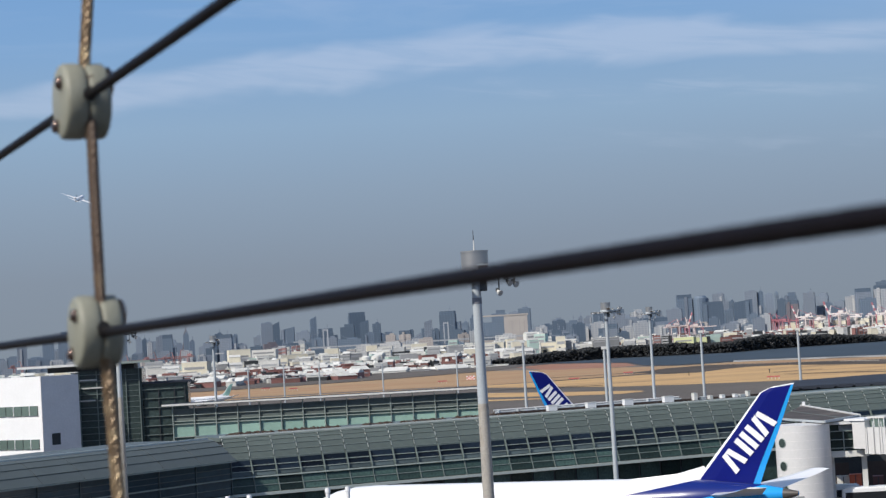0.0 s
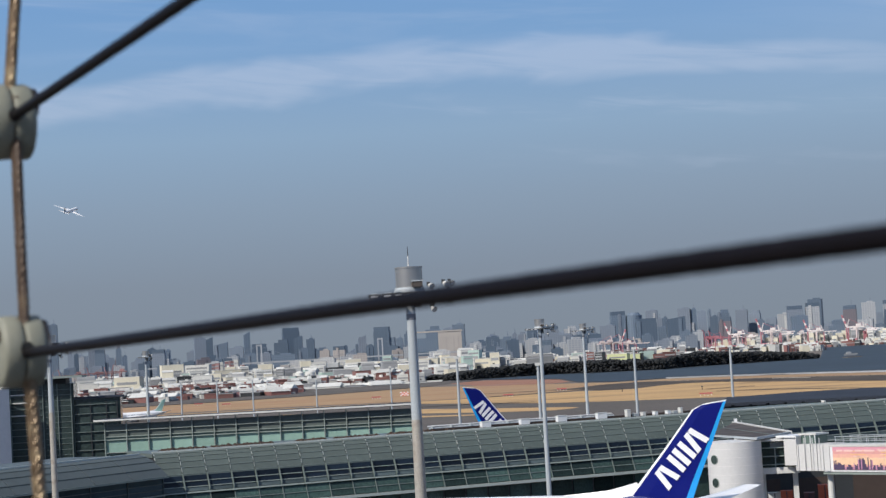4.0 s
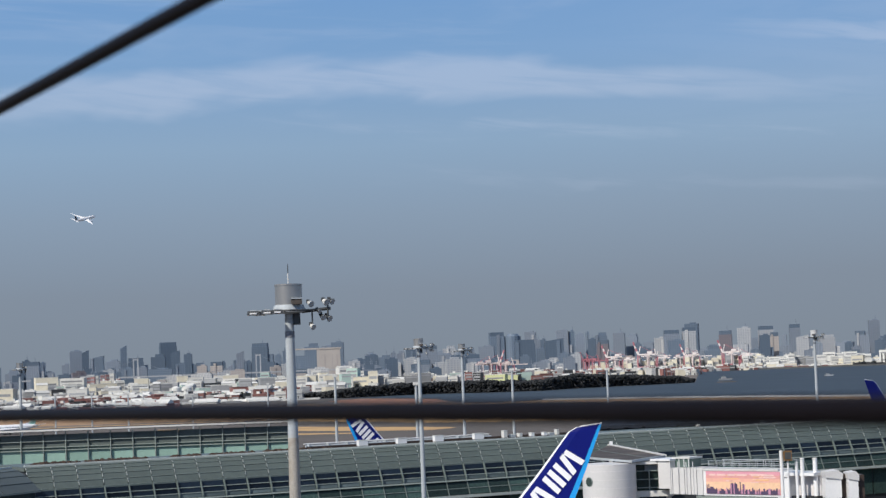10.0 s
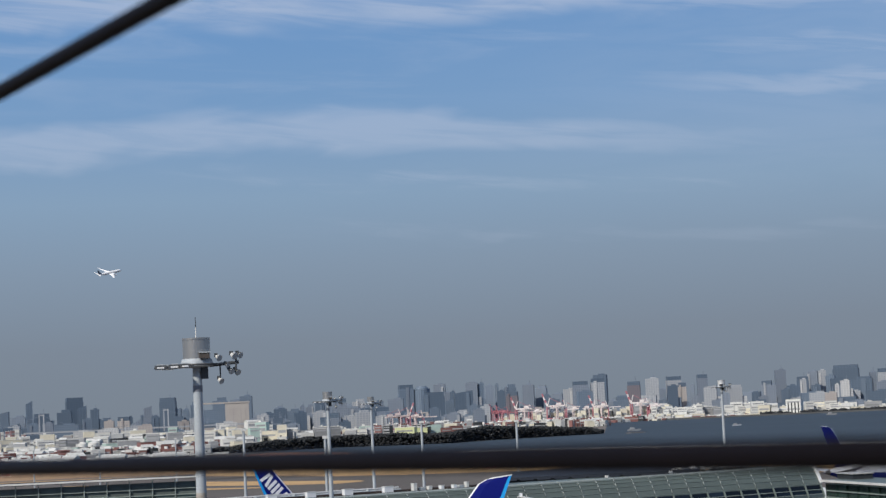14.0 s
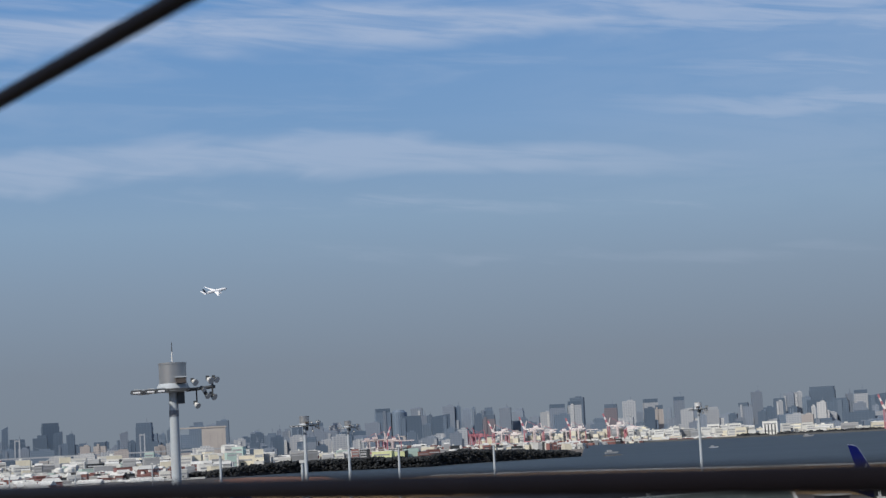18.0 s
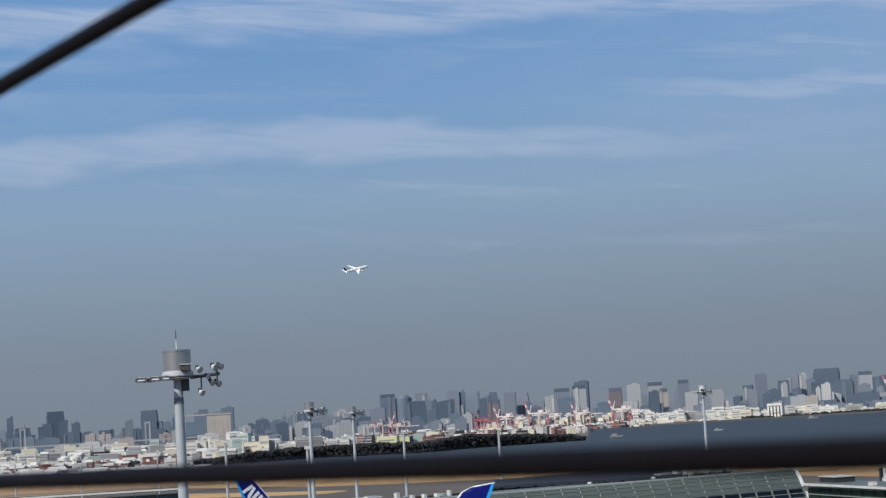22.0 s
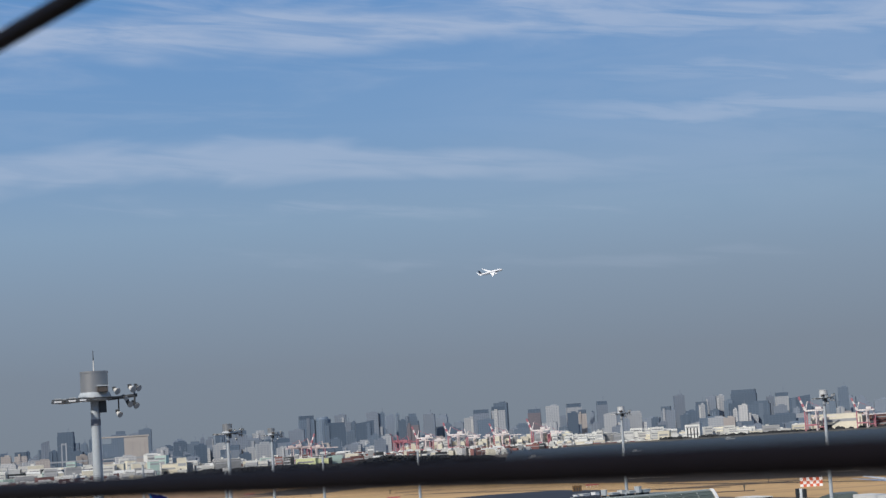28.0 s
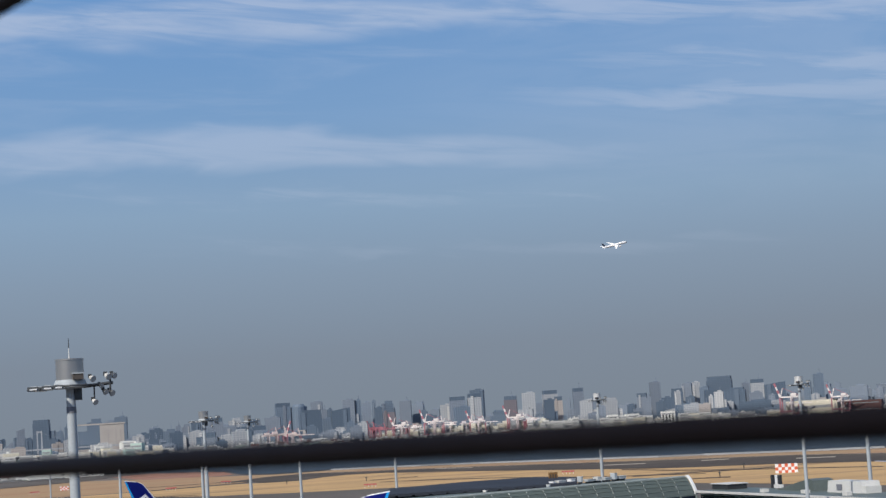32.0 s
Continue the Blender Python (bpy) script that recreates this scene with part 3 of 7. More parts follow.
sheet("perimeter_road", polar(6.8, 1262, 8.2, 1283, 9.8, 1250, 12.5, 1183, 17.7, 1049, 24.1, 960, 24.1, 952, 17.7, 1041, 12.5, 1175, 9.8, 1241, 8.2, 1274, 6.8, 1254), 0.22, "line_worn", "pale perimeter road behind the grass", "road")
sheet("worn_track", polar(9.6, 905, 11.4, 882, 13.4, 842, 16, 772, 19, 735, 19, 730, 16, 766, 13.4, 834, 11.4, 872, 9.6, 899), 0.2, "runway", "narrow dark track across the grass", "road")
sheet("worn_track", polar(16.6, 860, 18.0, 806, 19.6, 765, 22.5, 722, 24, 700, 24, 694, 22.5, 715, 19.6, 757, 18.0, 796, 16.6, 848), 0.2, "runway", "narrow dark track across the grass", "road")
for line in (((3.0, 1028), (3.4, 1033), (5.0, 1064), (6.0, 1080)), ((2.6, 1114), (4.2, 1113), (5.0, 1122)), ((9.3, 945), (10.0, 955), (10.7, 960)), ((16.9, 748), (18.9, 753), (20.5, 755), (21.6, 768)), ((18.0, 684), (18.9, 683), (19.7, 679)), ((1.0, 900), (2.4, 905), (4.4, 880))):
    sheet("worn_track", polar(*[v for a, d in line for v in (a, d + 4)], *[v for a, d in line[::-1] for v in (a, d - 4)]), 0.21, "runway", "narrow dark track across the grass", "road")
for line in (((16.1, 950), (17.3, 936)), ((18.9, 925), (19.7, 923)), ((21.6, 866), (22.7, 855)), ((11.2, 1120), (12.3, 1082))):
    sheet("runway_patch", polar(*[v for a, d in line for v in (a, d + 7)], *[v for a, d in line[::-1] for v in (a, d - 7)]), 0.24, "line_worn", "worn pale patch on the runway", "marking")
sheet("taxiway_west", polar(-14, 1345, -5, 1350, -2, 1392, 1.2, 1500, 1.9, 1590, 2.9, 1700, 1.3, 1790, -14, 1790), 0.3, "asphalt", "grey asphalt taxiway and road before the yards", "taxiway")
sheet("water", polar(1.3, 1795, 2.9, 1712, 4.3, 1594, 5.2, 1500, 5.6, 1340, 6.6, 1275, 8.2, 1300, 9.8, 1266, 11.4, 1217, 12.5, 1200, 17.7, 1066, 19, 1050, 21.5, 1002, 24.1, 978, 30, 915, 50, 700,
                     50, 3450, 30, 3450, 19, 3520, 16, 3530, 13.4, 3570, 12.72, 3540, 12.6, 1960, 12.5, 1935, 10.6, 1870, 9.0, 1818, 8.2, 1745, 6.6, 1765, 5, 1815, 3.7, 1790, 2.5, 1760, 1.4, 1800), 0.3, "water", "calm grey-blue bay water with faint ripples", "water")


def sea_wall():
    bm = BM()
    line = polar(24.1, 973, 21.5, 997, 19, 1045, 17.7, 1061, 12.5, 1195, 9.8, 1261, 8.2, 1294)
    for a, b in zip(line, line[1:]):
        box(bm, ((a + b) / 2) + Vector((0, 0, 0.4)), (1.2, (b - a).length, 0.9), -math.degrees(math.atan2(b.x - a.x, b.y - a.y)))
    tagged(part("sea_wall", bm, "shed_grey"), "low pale concrete sea wall along the bay", "wall", "", "structure")
    bm = BM()
    for a, b in ((at(13.4, 3568), at(16, 3526)), (at(16, 3526), at(19, 3516)), (at(19, 3516), at(30, 3446))):
        box(bm, ((a + b) / 2) + Vector((0, 0, 1.5)), (6, (b - a).length, 3.4), -math.degrees(math.atan2(b.x - a.x, b.y - a.y)))
    tagged(part("quay_wall", bm, "quay_stone"), "long dark stone quay wall across the water", "wall", "", "structure")
    tagged(part("breakwater", box(BM(), at(13.5, 1870, 0.7), (26, 7, 1.0), 40, taper=0.7), "asphalt"), "low stone breakwater in the bay", "breakwater", "", "structure")


sea_wall()

# ---- observation deck with its cable fence ----
PHI = 22.555
FENCE = Matrix.Translation((0.30 * math.cos(radians(PHI)), 0.30 * math.sin(radians(PHI)), 23.0)) @ Matrix.Rotation(radians(90 + PHI), 4, "Z")


DROOP = 0.0020


def twisted(length, radius, lobes, depth, pitch, seg, off=0.0, wave=0.0, sides=28, droop=0.0):
    """A twisted cable along x as one fluted body."""
    rings = []
    steps = int(length / pitch * seg)
    for k in range(steps + 1):
        x = length * k / steps
        a0 = 2 * math.pi * x / pitch
        cy, cz = wave * math.sin(x * 21), wave * 0.6 * math.sin(x * 13 + 1)
        f = min(1.0, max(0.0, (off + x - 0.45) / 0.7))
        cz -= droop * f * f * (3 - 2 * f)
        ring = []
        for i in range(sides):
            a = 2 * math.pi * i / sides
            r = radius * (1 - depth * (0.5 - 0.5 * math.cos(lobes * (a - a0))) ** 2)
            ring.append(Vector((off + x, cy + r * math.cos(a), cz + r * math.sin(a))))
        rings.append(ring)
    return loft(BM(), rings)


def make_fence():
    f = thing("cable_fence", FENCE, "safety fence of black cables clamped to brown wire ropes", "fence")
    cable = None
    for k in range(-4, 6):
        m = Matrix.Translation((1.165, 0, 0.14 * k)) @ Matrix.Rotation(0.0058 if k == 1 else 0.00225, 4, "Y") @ Matrix.Translation((-1.165, 0, 0))
        if cable is None:
            cable = part("cable", twisted(5.2, 0.0031, 8, 0.13, 0.075, 12, -1.6, 0.0, 32, DROOP), "cable", f, "black twisted steel cable", True)
            cable.matrix_basis = m
        else:
            again(cable, f, m)
    rope = clamp = None
    for x in (1.165, -0.035, 2.365):
        up = Matrix.Translation((x, -0.0016, 0.0)) @ Matrix.Rotation(radians(-90), 4, "Y")
        above = Matrix.Translation((x + 0.010, 0.0004, 0.142)) @ Matrix.Rotation(0.110, 4, "X") @ Matrix.Rotation(radians(-90), 4, "Y")
        down = Matrix.Translation((x, -0.0028, 0.0)) @ Matrix.Rotation(-0.030, 4, "X") @ Matrix.Translation((0, 0, -0.62)) @ Matrix.Rotation(radians(-90), 4, "Y")
        if rope is None:
            # each length is coloured for the light that falls on it
            rope = part("wire_rope", twisted(0.15, 0.0034, 8, 0.36, 0.042, 26, 0.0, 0.0004, 48), "rope", f, "brown weathered twisted wire rope with shade in its colour", True)
            rope.matrix_basis = up
            upper = part("upper_rope", twisted(0.72, 0.0037, 8, 0.36, 0.042, 26, 0.0, 0.0004, 48), "rope_worn", f, "golden-brown upper wire rope", True)
            upper.matrix_basis = above
            tail = part("lower_rope", twisted(0.62, 0.0041, 8, 0.38, 0.044, 26, 0.0, 0.0006, 48), "rope_worn", f, "golden lower wire rope with sunlight in its colour", True)
            tail.matrix_basis = down
        else:
            again(rope, f, up)
            again(upper, f, above)
            again(tail, f, down)
        for k in range(-4, 6):
            m = Matrix.Translation((x + {0: 0.010, 1: 0.016}.get(k, 0.0), 0, 0.14 * k - DROOP + {0: 0.0011, 1: -0.0012}.get(k, -0.0018))) @ Matrix.Rotation(radians(90), 4, "X") @ Matrix.Scale(0.91 if k == 0 else 0.965, 4)
            if clamp is None:
                clamp = part("clamp", clamp_half(0.0006, 0.0142), "clamp", f, "grey-green round two-part cable clamp", True)
                clamp.matrix_basis = m
                half = part("clamp_half", clamp_half(-0.0142, -0.0006), "clamp", clamp, "", True)
                extras = [half]
                for px, py, br in ((-0.0085, 0.0105, 2.2), (0.0085, -0.0140, 1.0)):
                    extras.append(part("bolt", bolt_head(0.0142, 1, px, py, br), "bolt", clamp, "small rusty domed bolt", True))
                    extras.append(part("nut", bolt_head(-0.0142, -1, px, py), "bolt", clamp, "", True))
                for s in (-1, 1):
                    extras.append(part("cable_socket", rod(BM(), (s * 0.0225, 0.0018, 0), (s * 0.0246, 0.0018, 0), 0.0042, n=16), "tyre", clamp, "dark rubber cable socket", True))
            else:
                c = again(clamp, f, m)
                for o in extras:
                    again(o, c, Matrix.Identity(4))
    part("bottom_rail", box(BM(), (0.9, 0, -0.66), (5.2, 0.05, 0.1)), "galv", f, "galvanised bottom rail")
    part("top_rail", box(BM(), (0.9, 0, 0.86), (5.2, 0.05, 0.05)), "galv", f, "galvanised top rail")


def clamp_half(z0, z1):
    """Half of the clamp: a thick disc about z with a rounded outer edge and a small step."""
    s = 1 if z1 > 0 else -1
    zo, zi = (z1, z0) if s > 0 else (z0, z1)
    prof = [(0.0001, zi), (0.0228, zi), (0.0234, zi + s * 0.0006), (0.0236, zi + s * 0.004), (0.0236, zo - s * 0.0032), (0.0226, zo - s * 0.0011), (0.0206, zo), (0.0001, zo)]
    n = 40
    rings = [[Vector((r * math.cos(2 * math.pi * i / n), r * math.sin(2 * math.pi * i / n), z)) for i in range(n)] for r, z in prof]
    bm = loft(BM(), rings)
    bmesh.ops.recalc_face_normals(bm, faces=bm.faces)
    return bm


def bolt_head(z, s, px, py, k=1.0):
    rings = []
    for r, h in ((0.0044, 0), (0.0044, 0.0012), (0.0038, 0.0026), (0.0022, 0.0036), (0.0004, 0.0040)):
        rings.append([Vector((px + k * r * math.cos(2 * math.pi * i / 14), py + k * r * math.sin(2 * math.pi * i / 14), z + s * h)) for i in range(14)])
    bm = loft(BM(), rings)
    bmesh.ops.recalc_face_normals(bm, faces=bm.faces)
    return bm


def make_deck():
    """The terminal roof on which the camera stands, behind the fence."""
    d = thing("observation_deck", Matrix.Translation((FENCE.translation.x, FENCE.translation.y, 0)) @ Matrix.Rotation(radians(90 + PHI), 4, "Z"), "concrete observation deck of the terminal", "deck", "", "structure")
    part("deck_floor", box(BM(), (0, 15, 21.2), (80, 29.8, 0.5)), "asphalt", d)
    part("parapet", box(BM(), (0, 0.06, 21.87), (80, 0.2, 0.84)), "grey_wall", d)
    part("wall", box(BM(), (0, 15, 10.4), (80, 29.6, 20.8)), "offwhite", d)


make_fence()
make_deck()

# ---- light masts ----


def light_mast(az, d, top, dia=0.6, turn=0.0, scale=1.0, whip=True, label="tall galvanised floodlight mast with a metal drum head"):
    """top: height of the drum's upper rim."""
    p = at(az, d)
    t = thing("light_mast", pose(p.x, p.y, 0, 0, 0, turn - az), label, "light mast", "apron light masts")
    s = scale
    z = top - 1.42 * s
    part("pole", rod(BM(), (0, 0, 0), (0, 0, z), dia * 0.60, dia * 0.36, 20), "galv", t, "", True)
    part("lower_sleeve", rod(BM(), (0, 0, 0), (0, 0, z * 0.77), dia * 0.61, dia * 0.425, 20), "pole_rust" if d < 200 else "galv", t, "stained lower pole section", True)
    # dark ring painted in place of the head's shadow on the pole
    part("collar", rod(BM(), (0, 0, z - 1.15 * s), (0, 0, z - 0.85 * s), dia * 0.395, dia * 0.385, 18), "grey_wall", t, "dark band painted for the mast head's shadow")
    part("winch_box", box(BM(), (0.36 * s, 0, z - 0.27 * s), (0.34 * s, 0.4 * s, 0.55 * s)), "darkmetal", t, "dark control box")
    bm = BM()
    prof = [(0.655, 0.36), (0.655, 1.33), (0.675, 1.335), (0.675, 1.42), (0.05, 1.43)]
    loft(bm, [[Vector((r * s * math.cos(2 * math.pi * i / 28), r * s * math.sin(2 * math.pi * i / 28), z + h * s)) for i in range(28)] for r, h in prof])
    part("drum", bm, "drum" if az < 10 else "drum_pale", t, "brushed metal drum", True)
    bm = BM()
    loft(bm, [[Vector((r * s * math.cos(2 * math.pi * i / 28), r * s * math.sin(2 * math.pi * i / 28), z + h * s)) for i in range(28)] for r, h in ((0.40, 0.0), (0.80, 0.08), (0.78, 0.22), (0.70, 0.42))])
    part("skirt", bm, "galv", t, "pale conical skirt", True)
    part("drum_box", box(BM(), (0.38 * s, -0.66 * s, z + 0.55 * s), (0.50 * s, 0.42 * s, 0.26 * s), taper=0.9), "canopy", t, "dark junction box on the drum")
    part("box_cover", box(BM(), (0.38 * s, -0.66 * s, z + 0.70 * s), (0.54 * s, 0.46 * s, 0.05 * s)), "galv", t)
    ring = BM()
    for a in range(12):
        x0, x1 = math.radians(a * 30), math.radians(a * 30 + 30)
        rod(ring, (1.35 * s * math.cos(x0), 1.35 * s * math.sin(x0), z + 0.12 * s), (1.35 * s * math.cos(x1), 1.35 * s * math.sin(x1), z + 0.12 * s), 0.05 * s, n=6)
    for a in range(6):
        x0 = math.radians(a * 60 + 15)
        rod(ring, (0.35 * s * math.cos(x0), 0.35 * s * math.sin(x0), z + 0.12 * s), (1.35 * s * math.cos(x0), 1.35 * s * math.sin(x0), z + 0.12 * s), 0.045 * s, n=6)
    part("ring_frame", ring, "darkmetal", t, "dark ring frame")
    for x, y, w in ((-1.72, -0.25, 0.62), (-1.40, 0.35, 0.62), (-1.05, -0.75, 0.62), (-0.55, -1.2, 0.55)):
        lp = part("flat_floodlight", box(BM(), (x * s, y * s, z + 0.09 * s), (w * s, 0.5 * s, 0.16 * s), taper=0.86), "darkmetal", t, "flat floodlight panel with a pale top")
        part("glass", box(BM(), (x * s, y * s, z - 0.01 * s), (w * 0.9 * s, 0.42 * s, 0.05 * s)), "lens", lp)
        part("top_plate", box(BM(), (x * s, y * s, z + 0.19 * s), (w * 0.5 * s, 0.3 * s, 0.05 * s)), "galv", lp)
        part("front_rim", box(BM(), (x * s, (y - 0.27) * s, z + 0.05 * s), (w * 0.55 * s, 0.05 * s, 0.07 * s)), "white", lp, "white front edge")
    for x, y, h, big, m in ((1.02, -0.35, 0.44, 0.78, "offwhite"), (1.76, 0.0, 0.52, 0.85, "offwhite"), (2.04, 0.15, 0.55, 0.75, "darkmetal"), (1.60, -0.2, -0.20, 0.75, "darkmetal"),
                            (1.90, 0.15, -0.26, 0.78, "darkmetal"), (1.10, -0.3, -0.66, 0.72, "offwhite"), (1.42, -0.3, 0.08, 0.6, "darkmetal")):
        bm = BM()
        q = Vector((0.55, -0.75, -0.35 if h > 0 else -0.5)).normalized()
        big *= 0.88
        c = Vector((x * s, y * s, z + h * s))
        rod(bm, c - q * 0.2 * s * big, c + q * 0.16 * s * big, 0.12 * s * big, 0.24 * s * big, 12)
        fl = part("floodlight", bm, m, t, "round floodlight on a bracket", True)
        part("cooling_box", box(BM(), c - q * 0.26 * s * big + Vector((0, 0, 0.05 * s)), (0.24 * s * big, 0.22 * s * big, 0.26 * s * big)), "darkmetal", fl)
        part("lamp_glass", rod(BM(), c + q * 0.16 * s * big, c + q * 0.185 * s * big, 0.215 * s * big, n=12), "lens", fl)
    part("lamp_arm", rod(BM(), (0.6 * s, 0, z + 0.08 * s), (2.0 * s, 0.1 * s, z + 0.20 * s), 0.08 * s, n=8), "darkmetal", t, "dark lamp arm")
    part("lamp_arm", rod(BM(), (-0.6 * s, 0, z + 0.10 * s), (-1.9 * s, 0, z + 0.10 * s), 0.05 * s, n=6), "darkmetal", t, "dark lamp arm")
    part("drop_bracket", rod(BM(), (1.10 * s, -0.3 * s, z + 0.1 * s), (1.10 * s, -0.3 * s, z - 0.60 * s), 0.035 * s, n=6), "darkmetal", t)
    part("lamp_bracket", rod(BM(), (1.86 * s, 0.05 * s, z - 0.3 * s), (1.88 * s, 0.05 * s, z + 0.6 * s), 0.05 * s, n=6), "darkmetal", t)
    if whip:
        part("lightning_rod", rod(BM(), (0, 0, z + 1.42 * s), (0, 0, z + 1.95 * s), 0.030 * s, 0.022 * s, 6), "offwhite", t)
        part("rod_tip", rod(BM(), (0, 0, z + 1.95 * s), (0, 0, z + 2.42 * s), 0.024 * s, 0.014 * s, 6), "darkmetal", t)
    return t


def pole_light(az, d, top, dia=0.32, cross=False):
    p = at(az, d)
    t = thing("slim_mast", pose(p.x, p.y, 0, 0, 0, -az), "slim pale steel mast standing on the apron", "mast", "slim apron masts")
    part("pole", rod(BM(), (0, 0, 0), (0, 0, top), dia, dia * 0.7, 10), "galv", t, "", True)
    part("cap", box(BM(), (0, 0, top + 0.1), (dia * 3, dia * 2, 0.5)), "offwhite", t)
    if cross:
        part("crossarm", box(BM(), (0, 0, top - 0.6), (dia * 12, 0.2, 0.25)), "darkmetal", t, "dark crossarm")
    return t


light_mast(0.91, 95, 27.37)
light_mast(4.62, 240, 26.81, dia=0.54, scale=0.9, whip=False)
light_mast(5.87, 372, 27.6, whip=False)
light_mast(-9.56, 190, 27.0, turn=20)
light_mast(-6.84, 395, 27.3, turn=50, whip=False)
light_mast(16.04, 372, 27.6, turn=-35, whip=False)
light_mast(21.84, 262, 26.74, dia=0.5, turn=-40, scale=0.82, whip=False)
pole_light(4.50, 330, 20.6)
pole_light(7.31, 430, 22.2, 0.36, True)
pole_light(10.07, 455, 21.4, 0.36, True)
pole_light(2.15, 398, 22.3, 0.34)
pole_light(23.63, 292, 21.0, 0.36)
for a, e in ((-5.88, -0.33), (-4.85, -0.34), (-3.82, -0.38), (-1.98, -0.47), (0.19, -0.25)):
    pole_light(a, 640, 23 + 640 * math.tan(radians(e)), 0.3)

# ---- terminal pier ----
PIER, PIER_A = Vector((-30.14, 253.56, 0)), 21.9          # start of the ridge and its heading
PU, PN = Vector((math.cos(radians(PIER_A)), math.sin(radians(PIER_A)), 0)), Vector((-math.sin(radians(PIER_A)), math.cos(radians(PIER_A)), 0))


def roof_panel(s, depth=4.6, drop=2.8, rows=4, lip=0.06, z1=12.6):
    """One bay of curved roof: lapped sheets from the ridge down to the eave, with thickness."""
    bm = BM()
    for k in range(rows):
        a, b = k / rows, (k + 1) / rows
        ya, za = -depth * a, z1 - drop * a ** 1.6 - 0.01
        yb, zb = -depth * b, z1 - drop * b ** 1.6 + lip
        q = [(0.05, ya, za), (s - 0.05, ya, za), (s - 0.05, yb, zb), (0.05, yb, zb)]
        lo = [bm.verts.new((x, y, z - 0.16)) for x, y, z in q]
        hi = [bm.verts.new(p) for p in q]
        bm.faces.new(hi[::-1])
        bm.faces.new(lo)
        for i in range(4):
            bm.faces.new((lo[i], hi[i], hi[(i + 1) % 4], lo[(i + 1) % 4]))
    bmesh.ops.recalc_face_normals(bm, faces=bm.faces)
    return bm


def roof_rib(depth=4.6, drop=2.8, rows=5, w=0.05, z1=12.6):
    bm = BM()
    for k in range(rows):
        a, b = (k + 0.18) / rows, (k + 0.84) / rows
        p, q = Vector((0, -depth * a, z1 - drop * a ** 1.6 + 0.12)), Vector((0, -depth * b, z1 - drop * b ** 1.6 + 0.22))
        slab(bm, [p + Vector((-w, 0, 0)), p + Vector((w, 0, 0)), q + Vector((w, 0, 0)), q + Vector((-w, 0, 0))], 0.07, (0, 0, 1))
    return bm


def leaned(bm):
    """Tilts a wall part with the curve of the glazing, further out towards its foot."""
    for v in bm.verts:
        v.co.y += 0.43 + 0.45 * (v.co.z - 7.4)
    return bm


def pier_section(origin, rz, n, s, roof, ribs, label, lower=True):
    t = thing("terminal_pier", pose(origin[0], origin[1], 0, 0, 0, rz), label, "terminal building", "", "structure")
    L = n * s
    e, drop, rows = (2.1, 2.92, 5) if ribs else (4.6, 2.8, 4)          # depth and fall of the curved roof, its courses
    tilt = leaned if ribs else (lambda bm: bm)
    part("core", box(BM(), (L / 2, 4.8, 2.6), (L - 0.2, 16.4, 5.2)), "dark_fascia", t, "dark inner body")
    part("upper_core", box(BM(), (L / 2, 5.7 if ribs else 4.8, 7.42), (L - 0.2, 14.6 if ribs else 16.4, 4.5)), "dark_fascia", t)
    part("back_roof", box(BM(), (L / 2, 6.6, 12.25), (L, 13.0, 0.5)), roof, t, "flat rear roof")
    part("upper_wall", box(BM(), (L / 2, 6.0, 10.8), (L - 0.3, 12.6, 2.2)), "dark_fascia", t)
    part("ridge_gutter", box(BM(), (L / 2, 0.15, 12.68), (L, 0.35, 0.22)), "rib", t, "pale ridge gutter")
    part("eave_beam", box(BM(), (L / 2, 0.05 - e, 9.62 if ribs else 9.72), (L, 0.22, 0.22)), "dim_frame" if ribs else "frame_grey", t, "grey eave beam")
    part("sill_beam", tilt(box(BM(), (L / 2, -3.72, 7.42), (L, 0.35, 0.16))), "frame_grey", t, "grey sill beam")
    for z in (8.84, 8.14):
        part("window_rail", tilt(box(BM(), (L / 2, -3.60, z), (L, 0.16, 0.08))), "frame_grey" if ribs else "roof_left", t)
    part("lower_rail", tilt(box(BM(), (L / 2, -3.60, 6.35), (L, 0.12, 0.08))), "dim_frame", t)
    for k in range(rows):
        b = (k + 1) / rows
        part("roof_lap", box(BM(), (L / 2, -e * b - 0.02, 12.6 - drop * b ** 1.6 + (0.045 if ribs else 0.0)), (L, 0.08 if ribs else 0.12, 0.07 if ribs else 0.05)), "roof_lip" if ribs else "roof_metal", t, "paler lower lip of a roof course")
    part("lower_beam", box(BM(), (L / 2, -4.15 if ribs else -3.80, 5.25), (L, 0.5, 0.36)), "frame_light" if ribs else "frame_grey", t, "pale lower beam")
    first = {}

    def put(name, make, material, x, lab="", smooth=False):
        if name not in first:
            first[name] = part(name, make(), material, t, lab, smooth)
            first[name].matrix_basis = Matrix.Translation((x, 0, 0))
        else:
            again(first[name], t, Matrix.Translation((x, 0, 0)))

    for i in range(n):
        x = i * s
        put("roof_panel", lambda: roof_panel(s, e, drop, rows, 0.05 if ribs else 0.015), roof, x, "lapped grey metal roof sheets")
        put("window_pane", lambda: tilt(box(BM(), (s / 2, -3.5, 9.25), (s - 0.16, 0.1, 0.74))), "pier_glass" if ribs else "wing_glass", x, "dark navy window")
        put("middle_pane", lambda: tilt(box(BM(), (s / 2, -3.5, 8.49), (s - 0.16, 0.1, 0.62))), "pier_glass" if ribs else "wing_glass", x, "dark navy window")
        put("spandrel_pane", lambda: tilt(box(BM(), (s / 2, -3.5, 7.83), (s - 0.16, 0.1, 0.54))), "spandrel" if ribs else "wing_glass", x, "slate-coloured spandrel glass")
